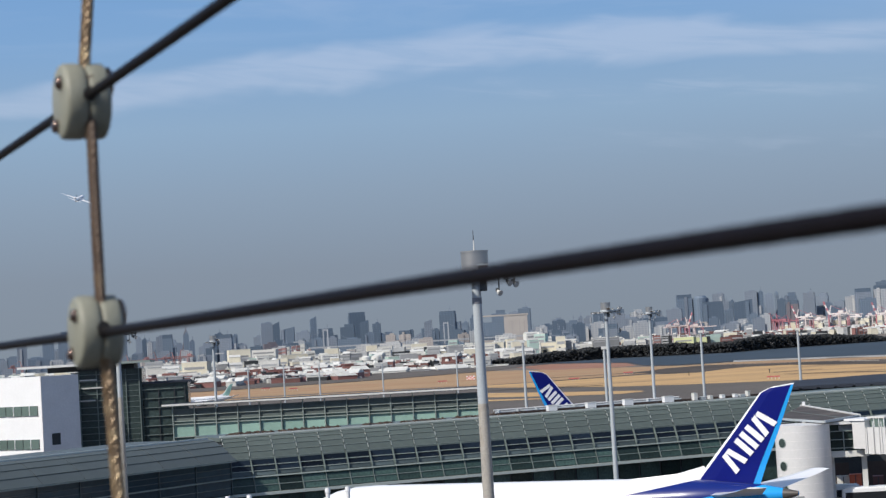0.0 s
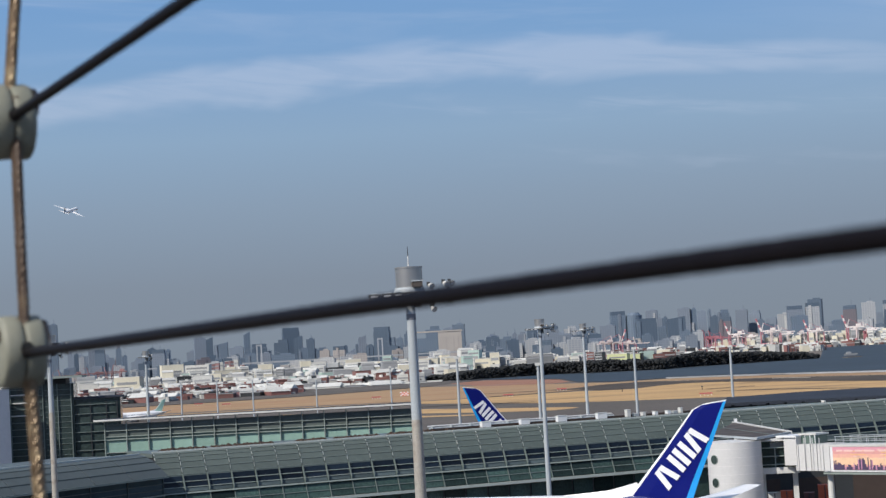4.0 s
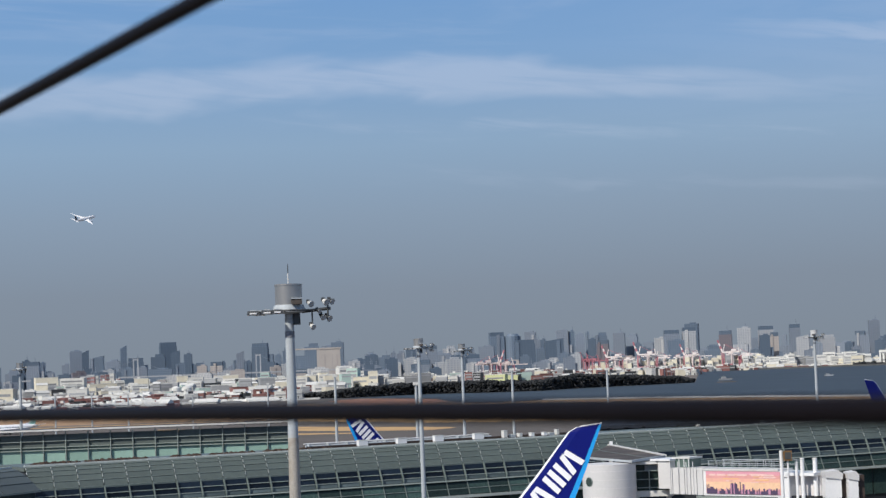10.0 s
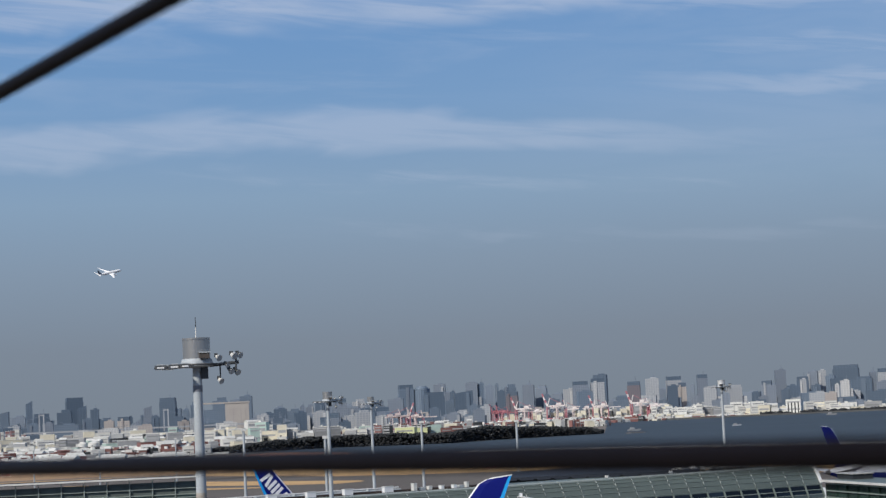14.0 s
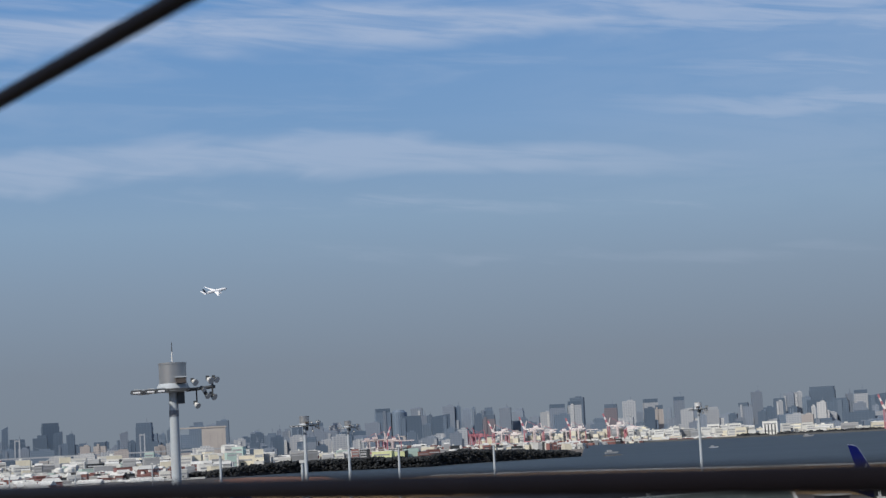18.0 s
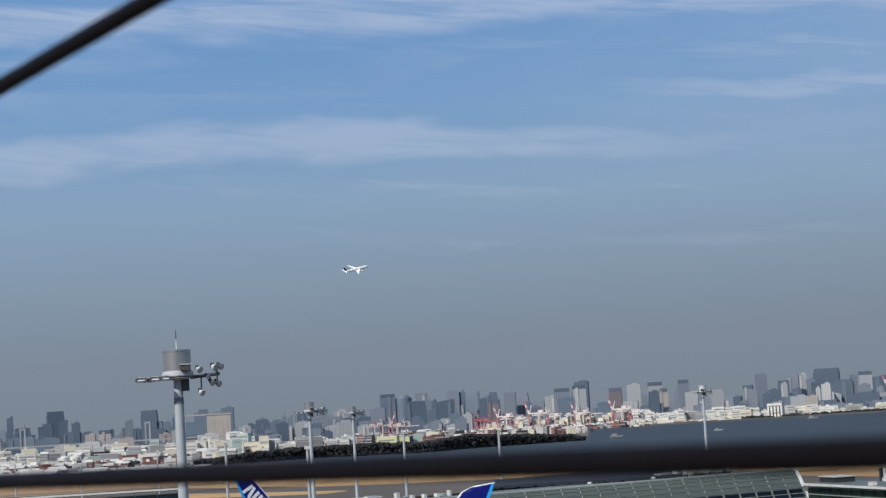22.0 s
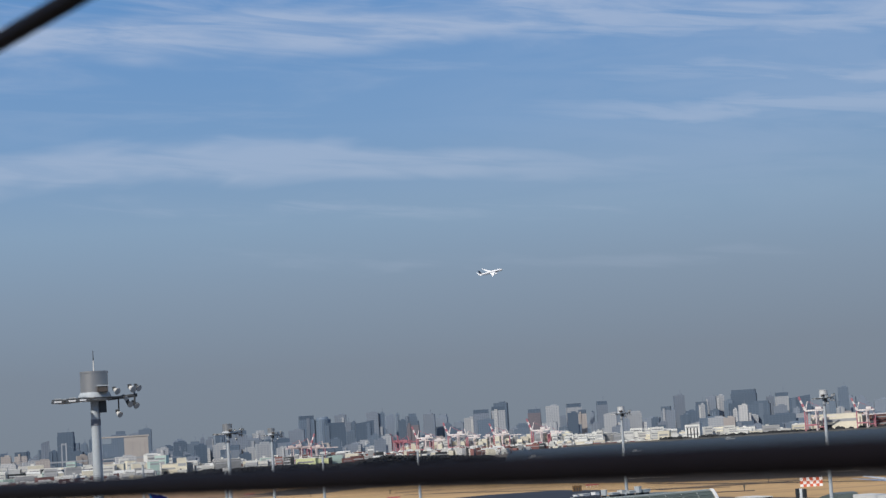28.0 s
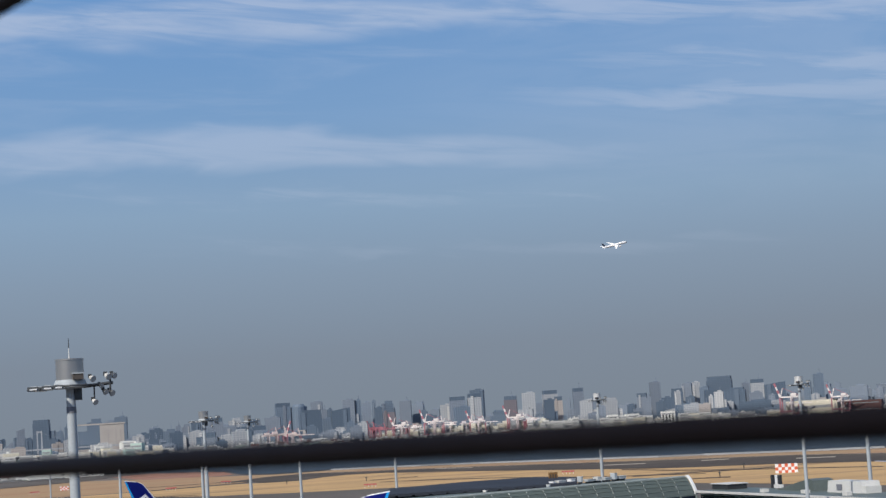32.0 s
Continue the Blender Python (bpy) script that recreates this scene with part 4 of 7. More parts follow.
        put("lower_pane", lambda: tilt(box(BM(), (s / 2, -3.5, 6.4), (s - 0.14, 0.1, 1.75))), "green_glass" if ribs else "wing_glass", x, "dark tinted window")
        put("ground_pane", lambda: box(BM(), (s / 2, -3.52, 3.0), (s - 0.3, 0.12, 3.9)), "green_glass", x, "dark ground-floor glazing")
    for i in range(n + 1):
        x = i * s
        if ribs:
            put("roof_rib", lambda: roof_rib(e, drop, rows, 0.035), "rib", x, "pale dashed roof joint")
            put("prop", lambda: leaned(box(BM(), (0, -3.78, 8.75), (0.14, 0.26, 1.9), taper=0.8)), "dim_frame", x, "pale tapered steel post")
        put("mullion", lambda: tilt(box(BM(), (0, -3.6, 7.45), (0.09, 0.22, 4.1))), "dim_frame" if ribs else "roof_left", x)
    return t


pier_section(PIER, PIER_A, 44, 3.24, "roof_metal", True, "long glazed pier with a curved grey-green metal roof")
pier_section((-87.8, 168.7), 55.8, 15, 6.68, "roof_left", False, "angled pier wing with a smooth grey metal roof")


def pier_end():
    t = thing("pier_gable", Matrix.Translation(PIER + PU * 142.6) @ pose(0, 0, 0, 0, 0, PIER_A), "white curved trim and glass at the pier's end", "gable", "", "structure")
    arc = [(-2.2 * (k / 8), 12.78 - 2.92 * (k / 8) ** 1.6) for k in range(9)] + [(-2.62, 9.0), (-2.98, 8.2), (-3.32, 7.4), (-3.68, 6.5), (-4.15, 5.3)]
    for name, run in (("curved_trim", arc[:9]), ("end_post", arc[9:])):
        rings = [[Vector((x, y + dy, z + dz)) for x, dy, dz in ((0, 0.1, -0.12), (0.45, 0.1, -0.12), (0.45, -0.12, 0.1), (0, -0.12, 0.1))] for y, z in run]
        part(name, loft(BM(), rings), "white", t, "white curved edge trim")
    part("gable_wall", box(BM(), (0.1, 6, 6), (0.2, 12.6, 12)), "green_glass", t, "dark green glazed end wall")
    # lower link building that bends back towards the terminal
    link = thing("link_building", pose(100.2, 294.8, -0.25, 0, 0, -87.5), "low dark green glass building with a flat pale roof", "terminal building", "", "structure")
    part("roof", box(BM(), (33, 3.8, 10.8), (66, 8.4, 0.3)), "roof_metal", link, "flat grey roof")
    part("roof_edge", box(BM(), (33, -0.4, 10.84), (66.4, 0.3, 0.34)), "offwhite", link, "pale roof edge")
    part("core", box(BM(), (33, 4.4, 5.2), (65.6, 7.4, 10.4)), "dark_fascia", link)
    pane = None
    for i in range(16):
        for z, h in ((9.35, 2.0), (7.1, 2.1), (3.4, 4.6)):
            m = Matrix.Translation((2.1 + 4.1 * i, 0.55, z)) @ Matrix.Diagonal((1, 1, h / 2.4, 1))
            if pane is None:
                pane = part("pane", box(BM(), (0, 0, 0), (3.9, 0.1, 2.3)), "link_glass", link, "dark green glass")
                pane.matrix_basis = m
            else:
                again(pane, link, m)
    for z in (10.4, 9.3, 8.3, 6.0):
        part("transom", box(BM(), (33, 0.35, z), (66, 0.2, 0.14)), "frame_grey", link)
    mull = None
    for i in range(17):
        m = Matrix.Translation((0.08 + 4.1 * i, 0.38, 5.3))
        if mull is None:
            mull = part("mullion", box(BM(), (0, 0, 0), (0.12, 0.2, 10.2)), "link_glass", link)
            mull.matrix_basis = m
        else:
            again(mull, link, m)
    part("white_wall", box(BM(), (53.5, -0.2, 9.3), (24, 0.4, 2.4)), "rotunda", link, "white rendered wall panel")
    part("roof_step", box(BM(), (1.4, 4.6, 11.35), (6.4, 3.2, 0.8)), "dark_fascia", link, "dark raised roof")
    part("roof_step_edge", box(BM(), (1.4, 4.6, 11.8), (6.8, 3.6, 0.12)), "offwhite", link)
    part("upper_roof", slab(BM(), [(17, 0, 10.9), (31, 0, 10.9), (30.4, 0, 12.5), (29, 0, 12.7)], 3.2, (0, 1, 0)), "annex_dark", link, "sloping grey roof hood").matrix_basis = Matrix.Translation((0, 7.0, 0))
    part("plant_room", box(box(BM(), (41.5, 6.4, 11.7), (11.0, 2.8, 1.7), taper=0.94), (47.2, 6.2, 11.4), (1.6, 2.2, 1.0)), "offwhite", link, "white rooftop plant room")
    part("plant_room_louvre", box(BM(), (40.0, 4.98, 11.7), (1.6, 0.1, 0.8)), "grey_wall", link)
    part("dark_post", box(BM(), (9.2, 8.6, 6.45), (0.55, 0.5, 12.9)), "dark_fascia", link, "dark square post")
    part("dark_post", box(BM(), (11.8, 8.6, 6.45), (0.55, 0.5, 12.9)), "dark_fascia", link, "dark square post")
    part("pale_post", box(BM(), (10.5, 8.7, 6.45), (0.7, 0.4, 12.9)), "white", link, "white square post")
    part("roof_ladder", box(BM(), (13.5, 7.6, 11.3), (2.6, 0.5, 0.5)), "offwhite", link)
    for x, y in ((22.0, 1.6), (34.5, 2.4), (49.0, 1.8)):
        part("roof_box", box(BM(), (x, y, 11.2), (1.4, 0.8, 0.5)), "offwhite", link, "small roof unit")


pier_end()


def annex():
    a, b = at(-8.08, 308), at(0.80, 300)
    L = (b - a).length
    t = thing("annex_building", Matrix.Translation(a) @ Matrix.Rotation(math.atan2(b.y - a.y, b.x - a.x), 4, "Z"), "long annex with pale green glass bands and dark roof", "terminal building", "", "structure")
    part("core", box(BM(), (L / 2, 1.95, 7.5), (L - 0.3, 3.6, 15.0)), "dark_fascia", t)
    part("roof", box(BM(), (L / 2 - 0.5, 1.6, 15.95), (L + 1.6, 6.0, 0.34)), "roof_flat", t, "dark flat overhanging roof")
    part("roof_edge", box(BM(), (L / 2 - 0.5, -1.5, 15.98), (L + 1.8, 0.16, 0.26)), "offwhite", t, "grey roof edge")
    n = 14
    s = L / n
    first = {}

    def put(name, make, material, x, lab=""):
        if name not in first:
            first[name] = part(name, make(), material, t, lab)
            first[name].matrix_basis = Matrix.Translation((x, 0, 0))
        else:
            again(first[name], t, Matrix.Translation((x, 0, 0)))

    for i in range(n):
        # upper panels carry the roof overhang's shade in their colour
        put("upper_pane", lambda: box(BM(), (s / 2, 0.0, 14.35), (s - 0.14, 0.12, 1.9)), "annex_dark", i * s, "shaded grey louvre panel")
        put("middle_pane", lambda: box(BM(), (s / 2, 0.0, 13.16), (s - 0.14, 0.12, 0.44)), "mint_dark", i * s, "grey-green glass")
        put("bright_pane", lambda: box(BM(), (s / 2, 0.0, 11.97), (s - 0.14, 0.12, 1.92)), "mint_glass", i * s, "pale green glass")
        put("lower_pane", lambda: box(BM(), (s / 2, 0.0, 9.8), (s - 0.2, 0.12, 1.9)), "mint_glass" if i else "mint_dark", i * s, "pale green glass")
        put("base_pane", lambda: box(BM(), (s / 2, 0.0, 5.0), (s - 0.2, 0.12, 7.0)), "mint_dark", i * s)
    for i in range(n + 1):
        put("mullion", lambda: box(BM(), (0, -0.35, 8.6), (0.14, 0.3, 14.2)), "frame_grey", i * s)
    for z, w in ((14.3, 0.10), (13.4, 0.12), (12.94, 0.14), (10.95, 0.12), (8.7, 0.3)):
        part("rail", box(BM(), (L / 2, -0.3, z), (L, 0.2, w)), "frame_grey", t)
    # rooftop planting in front of it, on the pier
    rng = random.Random(4)
    balls = []
    for i in range(900):
        f = rng.random()
        p = PIER + PU * (2 + 42 * f) + PN * rng.uniform(1.6, 4.2) + Vector((0, 0, 12.5))
        if 0.14 < f < 0.17 or 0.36 < f < 0.44 or 0.54 < f < 0.57 or 0.72 < f < 0.76:
            continue
        r = rng.uniform(0.13, 0.33)
        balls.append((p + Vector((0, 0, r * 0.6)), r, 1.3, rng.uniform(0.6, 1.2)))
    clumps("roof_shrubs", balls, "shrub", 0.16, 2.3, "row of brown and green winter shrubs on the roof")


annex()


def left_buildings():
    # white block with window bands; its lit front faces the apron
    c = at(-11.82, 336)
    t = thing("white_building", pose(c.x, c.y, 0, 0, 0, -37) @ Matrix.Diagonal((1.12, 1.12, 0.968, 1)), "white office block with two green window bands", "building", "", "structure")
    part("front_wall", box(BM(), (-13, 3.8, 11.1), (26, 7.4, 22.2)), "white", t, "white rendered front")
    part("side_wall", box(BM(), (0.1, 3.8, 11.1), (0.2, 7.5, 22.2)), "side_panel", t, "shaded pale grey panelled side wall")
    for z in (16.9, 11.1):
        for i in range(5):
            w = part("window", box(BM(), (-2.4 - 3.6 * i, 0.02, z - 0.6), (3.4, 0.2, 1.7)), "mint_dark", t, "grey-green window")
            part("window_frame", box(BM(), (-2.4 - 3.6 * i, -0.06, z - 0.6), (0.1, 0.22, 1.72)), "white", w)
    part("side_vent", box(BM(), (0.24, 2.6, 11.2), (0.1, 1.6, 2.0)), "dark_fascia", t, "dark side louvre")
    g = at(-10.74, 346)
    d = thing("glass_tower", pose(g.x, g.y, 0, 0, 0, 6) @ Matrix.Diagonal((1.14, 1.14, 0.985, 1)), "dark glass tower with thin horizontal white louvres", "building", "", "structure")
    part("core", box(BM(), (4.85, 6, 11.1), (9.6, 12, 22.2)), "dark_glass", d, "dark glass wall")
    part("low_core", box(BM(), (13.1, 6.5, 9.65), (6.8, 12, 19.3)), "dark_glass", d, "lower dark glass wing")
    part("roof_slab", box(BM(), (-4.0, 5.5, 23.35), (9.6, 15, 0.4)), "offwhite", d, "pale projecting roof slab")
    part("dark_roof_slab", box(BM(), (6.0, 5.5, 23.35), (10.2, 15, 0.4)), "frame_grey", d, "dull green roof slab")
    part("roof_gap", box(BM(), (2.0, 6, 22.7), (13, 11, 1.0)), "dark_fascia", d, "dark recess below the roof")
    lou = None
    for i in range(13):
        m = Matrix.Translation((2.6, -0.12, 21.5 - 1.15 * i))
        if lou is None:
            lou = part("louvre", box(BM(), (0, 0, 0), (4.6, 0.2, 0.12)), "dim_frame", d, "thin dull green louvre")
            lou.matrix_basis = m
        else:
            again(lou, d, m)
    for i in range(7):
        again(lou, d, Matrix.Translation((12.6, 0.35, 18.3 - 1.6 * i)) @ Matrix.Diagonal((1.35, 1, 1, 1)))
    for i in range(16):
        again(lou, d, Matrix.Translation((7.3, -0.02, 21.2 - 0.95 * i)) @ Matrix.Diagonal((0.86, 0.6, 0.7, 1)))
    # sunlit louvres: the brightness comes from off-white paint, not from the sun
    for x, z, w in ((1.6, 20.6, 2.6), (2.2, 19.2, 3.2), (1.4, 17.0, 2.2)):
        part("bright_louvre", box(BM(), (x, -0.28, z), (w, 0.2, 0.22)), "offwhite", d, "louvre painted pale for sunlight")
    for x in (0.2, 2.8, 5.0, 7.2, 9.2):
        part("mullion", box(BM(), (x, -0.14, 11.2), (0.14, 0.22, 22)), "dim_frame", d)
    for x in (9.5, 12.0, 14.4, 16.0):
        part("mullion", box(BM(), (x, 0.36, 9.4), (0.14, 0.22, 18.6)), "dark_fascia", d)
    part("low_roof", box(BM(), (13.2, 6.4, 19.45), (7.2, 12.6, 0.3)), "roof_flat", d, "dark flat roof")


left_buildings()


def rear_wing():
    t = thing("rear_wing", pose(0, 0, 0), "low wing with a dark blue-grey flat roof", "terminal building", "", "structure")
    pts = [at(9.55, 312), at(12, 312), at(15.3, 312), at(15.3, 344), at(14.1, 360), at(12, 356), at(9.9, 344)]
    part("roof", slab(BM(), [Vector((p.x, p.y, 12.9)) for p in pts], 0.3, (0, 0, 1)), "roof_flat", t, "dark blue-grey flat roof")
    part("wall", slab(BM(), [Vector((p.x * 0.998, p.y * 1.002, 6.3)) for p in pts], 12.6, (0, 0, 1)), "dark_fascia", t)
    bm = None
    for i in range(11):
        a = 9.8 + i * 0.5
        p = at(a, 311.6, 12.72)
        if bm is None:
            bm = part("roof_edge_plate", box(BM(), (0, 0, 0), (2.2, 0.12, 0.28)), "roof_flat", t, "dark roof edge plate")
            bm.matrix_basis = pose(p.x, p.y, p.z, 0, 0, -a)
        else:
            again(bm, t, pose(p.x, p.y, p.z, 0, 0, -a))


rear_wing()


def roof_unit(x, y, w, h, material, dep=1.2):
    """Plant on the pier roof; x along the pier, y back from the ridge."""
    p = PIER + PU * (x - 0.25) + PN * y + Vector((0, 0, 12.5))
    t = thing("roof_unit", pose(p.x, p.y, p.z, 0, 0, PIER_A), "small pale ventilation unit on the pier roof", "vent unit", "roof vent units")
    part("casing", box(BM(), (0, 0, h / 2 + 0.32), (w, dep, h)), material, t)
    part("cap", box(BM(), (0, 0, h + 0.36), (w * 1.08, dep * 1.1, 0.08)), "offwhite", t)
    part("foot", box(BM(), (0, 0, 0.15), (w * 0.8, dep * 0.7, 0.34)), "dark_fascia", t)


for x, w, h, m in ((48.0, 1.35, 0.72, "white"), (54.0, 1.35, 0.72, "white"), (59.8, 1.35, 0.78, "white"), (66.2, 1.45, 0.78, "white"), (70.5, 0.55, 0.95, "offwhite"), (73.0, 0.5, 0.45, "offwhite"), (75.0, 0.5, 0.45, "white"),
                   (77.1, 0.5, 0.42, "white"), (79.2, 0.36, 0.70, "offwhite"), (71.8, 0.7, 0.35, "galv"), (78.2, 0.8, 0.3, "galv"), (104, 0.25, 0.25, "offwhite"), (116, 0.25, 0.28, "galv")):
    roof_unit(x, 1.2, w, h, m, 0.8)
# added dark strip that draws the shadow band behind the roof units
part("roof_kerb", box(BM(), (61.0, 2.0, 12.78), (42.0, 0.5, 0.56)), "door_brown", thing("roof_kerb_strip", pose(PIER.x, PIER.y, 0, 0, 0, PIER_A), "dark brown strip added for a shadow band on the pier roof", "roof kerb"), "dark brown strip in place of shadow")
for x, y, w, h, m in ((122.6, 9, 0.5, 0.7, "white"), (124.2, 9, 1.3, 0.8, "offwhite"), (126.4, 9, 0.8, 1.0, "white"), (128.2, 9, 0.3, 1.4, "galv"), (130.2, 9, 1.6, 0.5, "galv"), (131.8, 9, 0.9, 0.9, "offwhite"), (133.6, 9, 1.3, 0.6, "galv"),
                      (135.2, 9, 0.5, 1.6, "galv"), (136.6, 9, 1.4, 0.7, "galv"), (55, 4.5, 0.5, 0.9, "galv"), (84, 1.2, 0.3, 0.4, "galv")):
    roof_unit(x, y, w, h * 0.6, m)


def roof_pipe():
    t = thing("roof_pipe_rack", pose(PIER.x, PIER.y, 12.5, 0, 0, PIER_A), "low grey pipe rack along the pier roof", "pipe rack")
    for k, (x0, x1) in enumerate(((40, 56), (56, 69))):
        part("pipe", rod(BM(), (x0, 3.0, 0.55), (x1, 3.0, 0.55), 0.16, n=8), "galv", t, "", True)
        part("pipe", rod(BM(), (x0, 3.6, 0.85), (x1, 3.6, 0.85), 0.12, n=8), "rotunda", t, "", True)
    for i in range(10):
        part("support", box(BM(), (40.5 + i * 2.9, 3.3, 0.45), (0.12, 1.1, 0.9)), "galv", t)


roof_pipe()


def small_sign(name, az, d, z, w, h, material, label, category, posts=2):
    p = at(az, d)
    t = thing(name, pose(p.x, p.y, 0, 0, 0, -az), label, category)
    part("board", box(BM(), (0, 0, z), (w, 0.2, h)), material, t)
    for i in range(posts):
        part("post", box(BM(), ((i - (posts - 1) / 2) * w * 0.6, 0.15, (z - h / 2) / 2), (0.15, 0.12, z - h / 2)), "darkmetal", t)
    return t


t = small_sign("taxiway_sign", 14.62, 345, 13.1, 1.6, 1.9, "door_gold", "dark brown and gold floodlight board", "sign")
for i in range(3):
    part("dark_mark", box(BM(), (-0.45 + 0.45 * i, -0.12, 13.2), (0.2, 0.06, 1.0)), "dark_fascia", t)


def checker_hut(az, d, w, h, z0=0.0):
    p = at(az, d)
    t = thing("checkered_hut", pose(p.x, p.y, 0, 0, 0, -az), "small red and white checkered equipment hut", "hut", "checkered equipment huts")
    part("base", box(BM(), (0, 0, z0 / 2 + 0.02), (w * 0.7, h, z0 + 0.1)), "concrete", t)
    n, k = max(2, round(w / 1.1)), 3
    for i in range(n):
        for j in range(k):
            part("panel", box(BM(), (-w / 2 + (i + 0.5) * w / n, 0, z0 + (j + 0.5) * h / k), (w / n, h, h / k)), "orange" if (i + j) % 2 else "white", t)
    return t


checker_hut(21.30, 690, 7.6, 3.2)
checker_hut(14.35, 760, 6.4, 1.6)
checker_hut(0.57, 1200, 5.0, 2.4)
for a, d, h in ((16.6, 640, 2.4), (16.9, 655, 1.8), (19.4, 690, 1.4), (13.1, 700, 1.2), (20.1, 760, 2.0), (9.2, 940, 1.6), (6.9, 980, 1.5)):
    p = at(a, d)
    t = thing("marker_post", pose(p.x, p.y, 0, 0, 0, -a), "small dark marker post beside the runway", "marker post", "runway marker posts")
    part("post", box(BM(), (0, 0, h / 2), (0.35, 0.3, h)), "dark_fascia", t)
    part("head", box(BM(), (0, -0.05, h + 0.2), (0.8, 0.35, 0.5)), "darkmetal", t)
for a, d in ((9.30, 828), (3.58, 1010), (5.15, 1083), (-0.26, 1143), (-4.6, 1200), (-5.4, 1260), (15.05, 836)):
    p = at(a, d)
    t = thing("antenna_fence", pose(p.x, p.y, 0, 0, 0, -a), "low orange-red antenna array on the grass", "antenna array", "antenna arrays")
    part("crossbeam", box(BM(), (0, 0, 1.3), (5.4, 0.4, 0.6)), "red", t)
    for i in range(4):
        part("post", box(BM(), (-2.2 + 1.5 * i, 0.3, 0.6), (0.2, 0.2, 1.2)), "white", t)

# ---- aircraft ----


def section(x, zc, r, n=24):
    return [Vector((x, r * math.cos(2 * math.pi * i / n), zc + r * 1.02 * math.sin(2 * math.pi * i / n))) for i in range(n)]


def wing_panel(root, tip, cr, ct, tr, tt):
    """A wing from root to tip leading edges, chords cr and ct back along -x, thickness tr and tt."""
    rings = []
    for f in (0.0, 0.35, 0.7, 0.92, 1.0):
        le = Vector(root).lerp(Vector(tip), f)
        c, t = cr + (ct - cr) * (f ** 0.8), tr + (tt - tr) * f
        le.z += 0.8 * f * f
        rings.append([le + Vector((-c * u, 0, t * h)) for u, h in ((0, 0), (0.12, 0.42), (0.4, 0.5), (0.75, 0.25), (1, 0), (0.75, -0.2), (0.4, -0.4), (0.12, -0.35))])
    bm = loft(BM(), rings)
    bmesh.ops.recalc_face_normals(bm, faces=bm.faces)
    return bm


def airliner(name, m, L, span, label, tail="blue", stripe=True, gear=True, group="", paint_job="livery", trailing="sky_blue"):
    """Nose at x = L, tail end at x = 0, the ground at z = 0."""
    t = thing(name, m, label, "airliner", group)
    k = L / 57.0
    st = [(0, 6.15, 0.22), (1.5, 6.1, 0.58), (4, 6.0, 1.15), (10, 5.55, 2.2), (16, 5.15, 2.72), (20, 5.02, 2.88), (22 * k, 5.0, 2.9), (30 * k, 5.0, 2.9), (38 * k, 5.0, 2.9), (L - 10, 5.0, 2.9), (L - 7.4, 4.97, 2.82),
          (L - 5, 4.86, 2.52), (L - 3, 4.68, 1.98), (L - 1.4, 4.45, 1.3), (L - 0.4, 4.28, 0.62), (L, 4.2, 0.12)]
    fine = []
    for (x0, z0, r0), (x1, z1, r1) in zip(st, st[1:]):
        steps = max(1, int((x1 - x0) / 1.4))
        fine += [(x0 + (x1 - x0) * i / steps, z0 + (z1 - z0) * i / steps, r0 + (r1 - r0) * i / steps) for i in range(steps)]
    fine.append(st[-1])

    def paint(c):
        if not stripe:
            return 0
        return 1 if c.x < 2.2 else 0
    bm = loft(BM(), [section(x, z, r, 36 if stripe else 24) for x, z, r in fine], mi=paint)
    bmesh.ops.recalc_face_normals(bm, faces=bm.faces)
    part("fuselage", bm, [paint_job, "tail_metal"] if stripe else ["flyer_white"], t, "white fuselage with a blue underside" if stripe else "white fuselage", True)
    # fin: leading edge, broad painted face, bright band along the trailing edge
    rings = []
    for xl, xt, z, th in ((11.4, 4.07, 6.6, 0.62), (10.35, 3.55, 7.9, 0.58), (9.38, 3.12, 9.0, 0.54), (6.44, 1.62, 12.4, 0.44), (3.33, 0.06, 16.2, 0.28), (2.42, -0.22, 16.93, 0.16), (1.9, -0.30, 17.08, 0.12)):
        c = xl - xt
        rings.append([Vector((xl - c * u, th * h, z - (0.3 * (1 - u) if z > 16.5 else 0.0))) for u, h in ((0, 0), (0.06, 0.3), (0.3, 0.5), (0.90, 0.18), (1, 0.04), (1, -0.04), (0.90, -0.18), (0.3, -0.5), (0.06, -0.3))])

    def fin_paint(c):
        f = (c.z - 6.6) / 10.4
        xl, xt = 11.4 - 8.8 * f, 4.07 - 4.45 * f
        u = (xl - c.x) / (xl - xt)
        return 1 if u < (0.05 if c.z < 16.3 else 0.2) or c.z > 16.68 else (2 if u > 0.88 and stripe else 0)
    bm = loft(BM(), rings, mi=fin_paint)
    bmesh.ops.recalc_face_normals(bm, faces=bm.faces)
    fin = part("tail_fin", bm, [tail, "bodywhite", trailing], t, ("deep blue fin with a bright blue trailing edge" if trailing == "sky_blue" else "deep blue fin with a white tip") if stripe else "dark tail fin")
    if stripe:
        b, u = Vector((-0.668, 0, 0.744)), Vector((0.744, 0, 0.668))
        bars = ((-1.02, -0.45), (-0.02, 0.45), (1.25, 0.0), (2.15, 0.0), (3.10, 0.0), (4.10, -0.45), (5.10, 0.45))
        for side in (1, -1):
            for p0, lean in (bars if trailing == "sky_blue" else ((0.2, 0.9), (1.6, -0.5))):
                c = Vector((6.03, 0, 10.02)) + b * p0 * 0.95
                c.y = side * (0.255 - 0.021 * p0)
                part("white_mark", slab(BM(), [c + b * (p_ - lean * q_ * 0.42) + u * q_ for p_, q_ in ((-0.29, -1.10), (0.29, -1.10), (0.29, 1.10), (-0.29, 1.10))], 0.07, (0, 1, 0)), "bodywhite", fin, "plain white slanted bar")
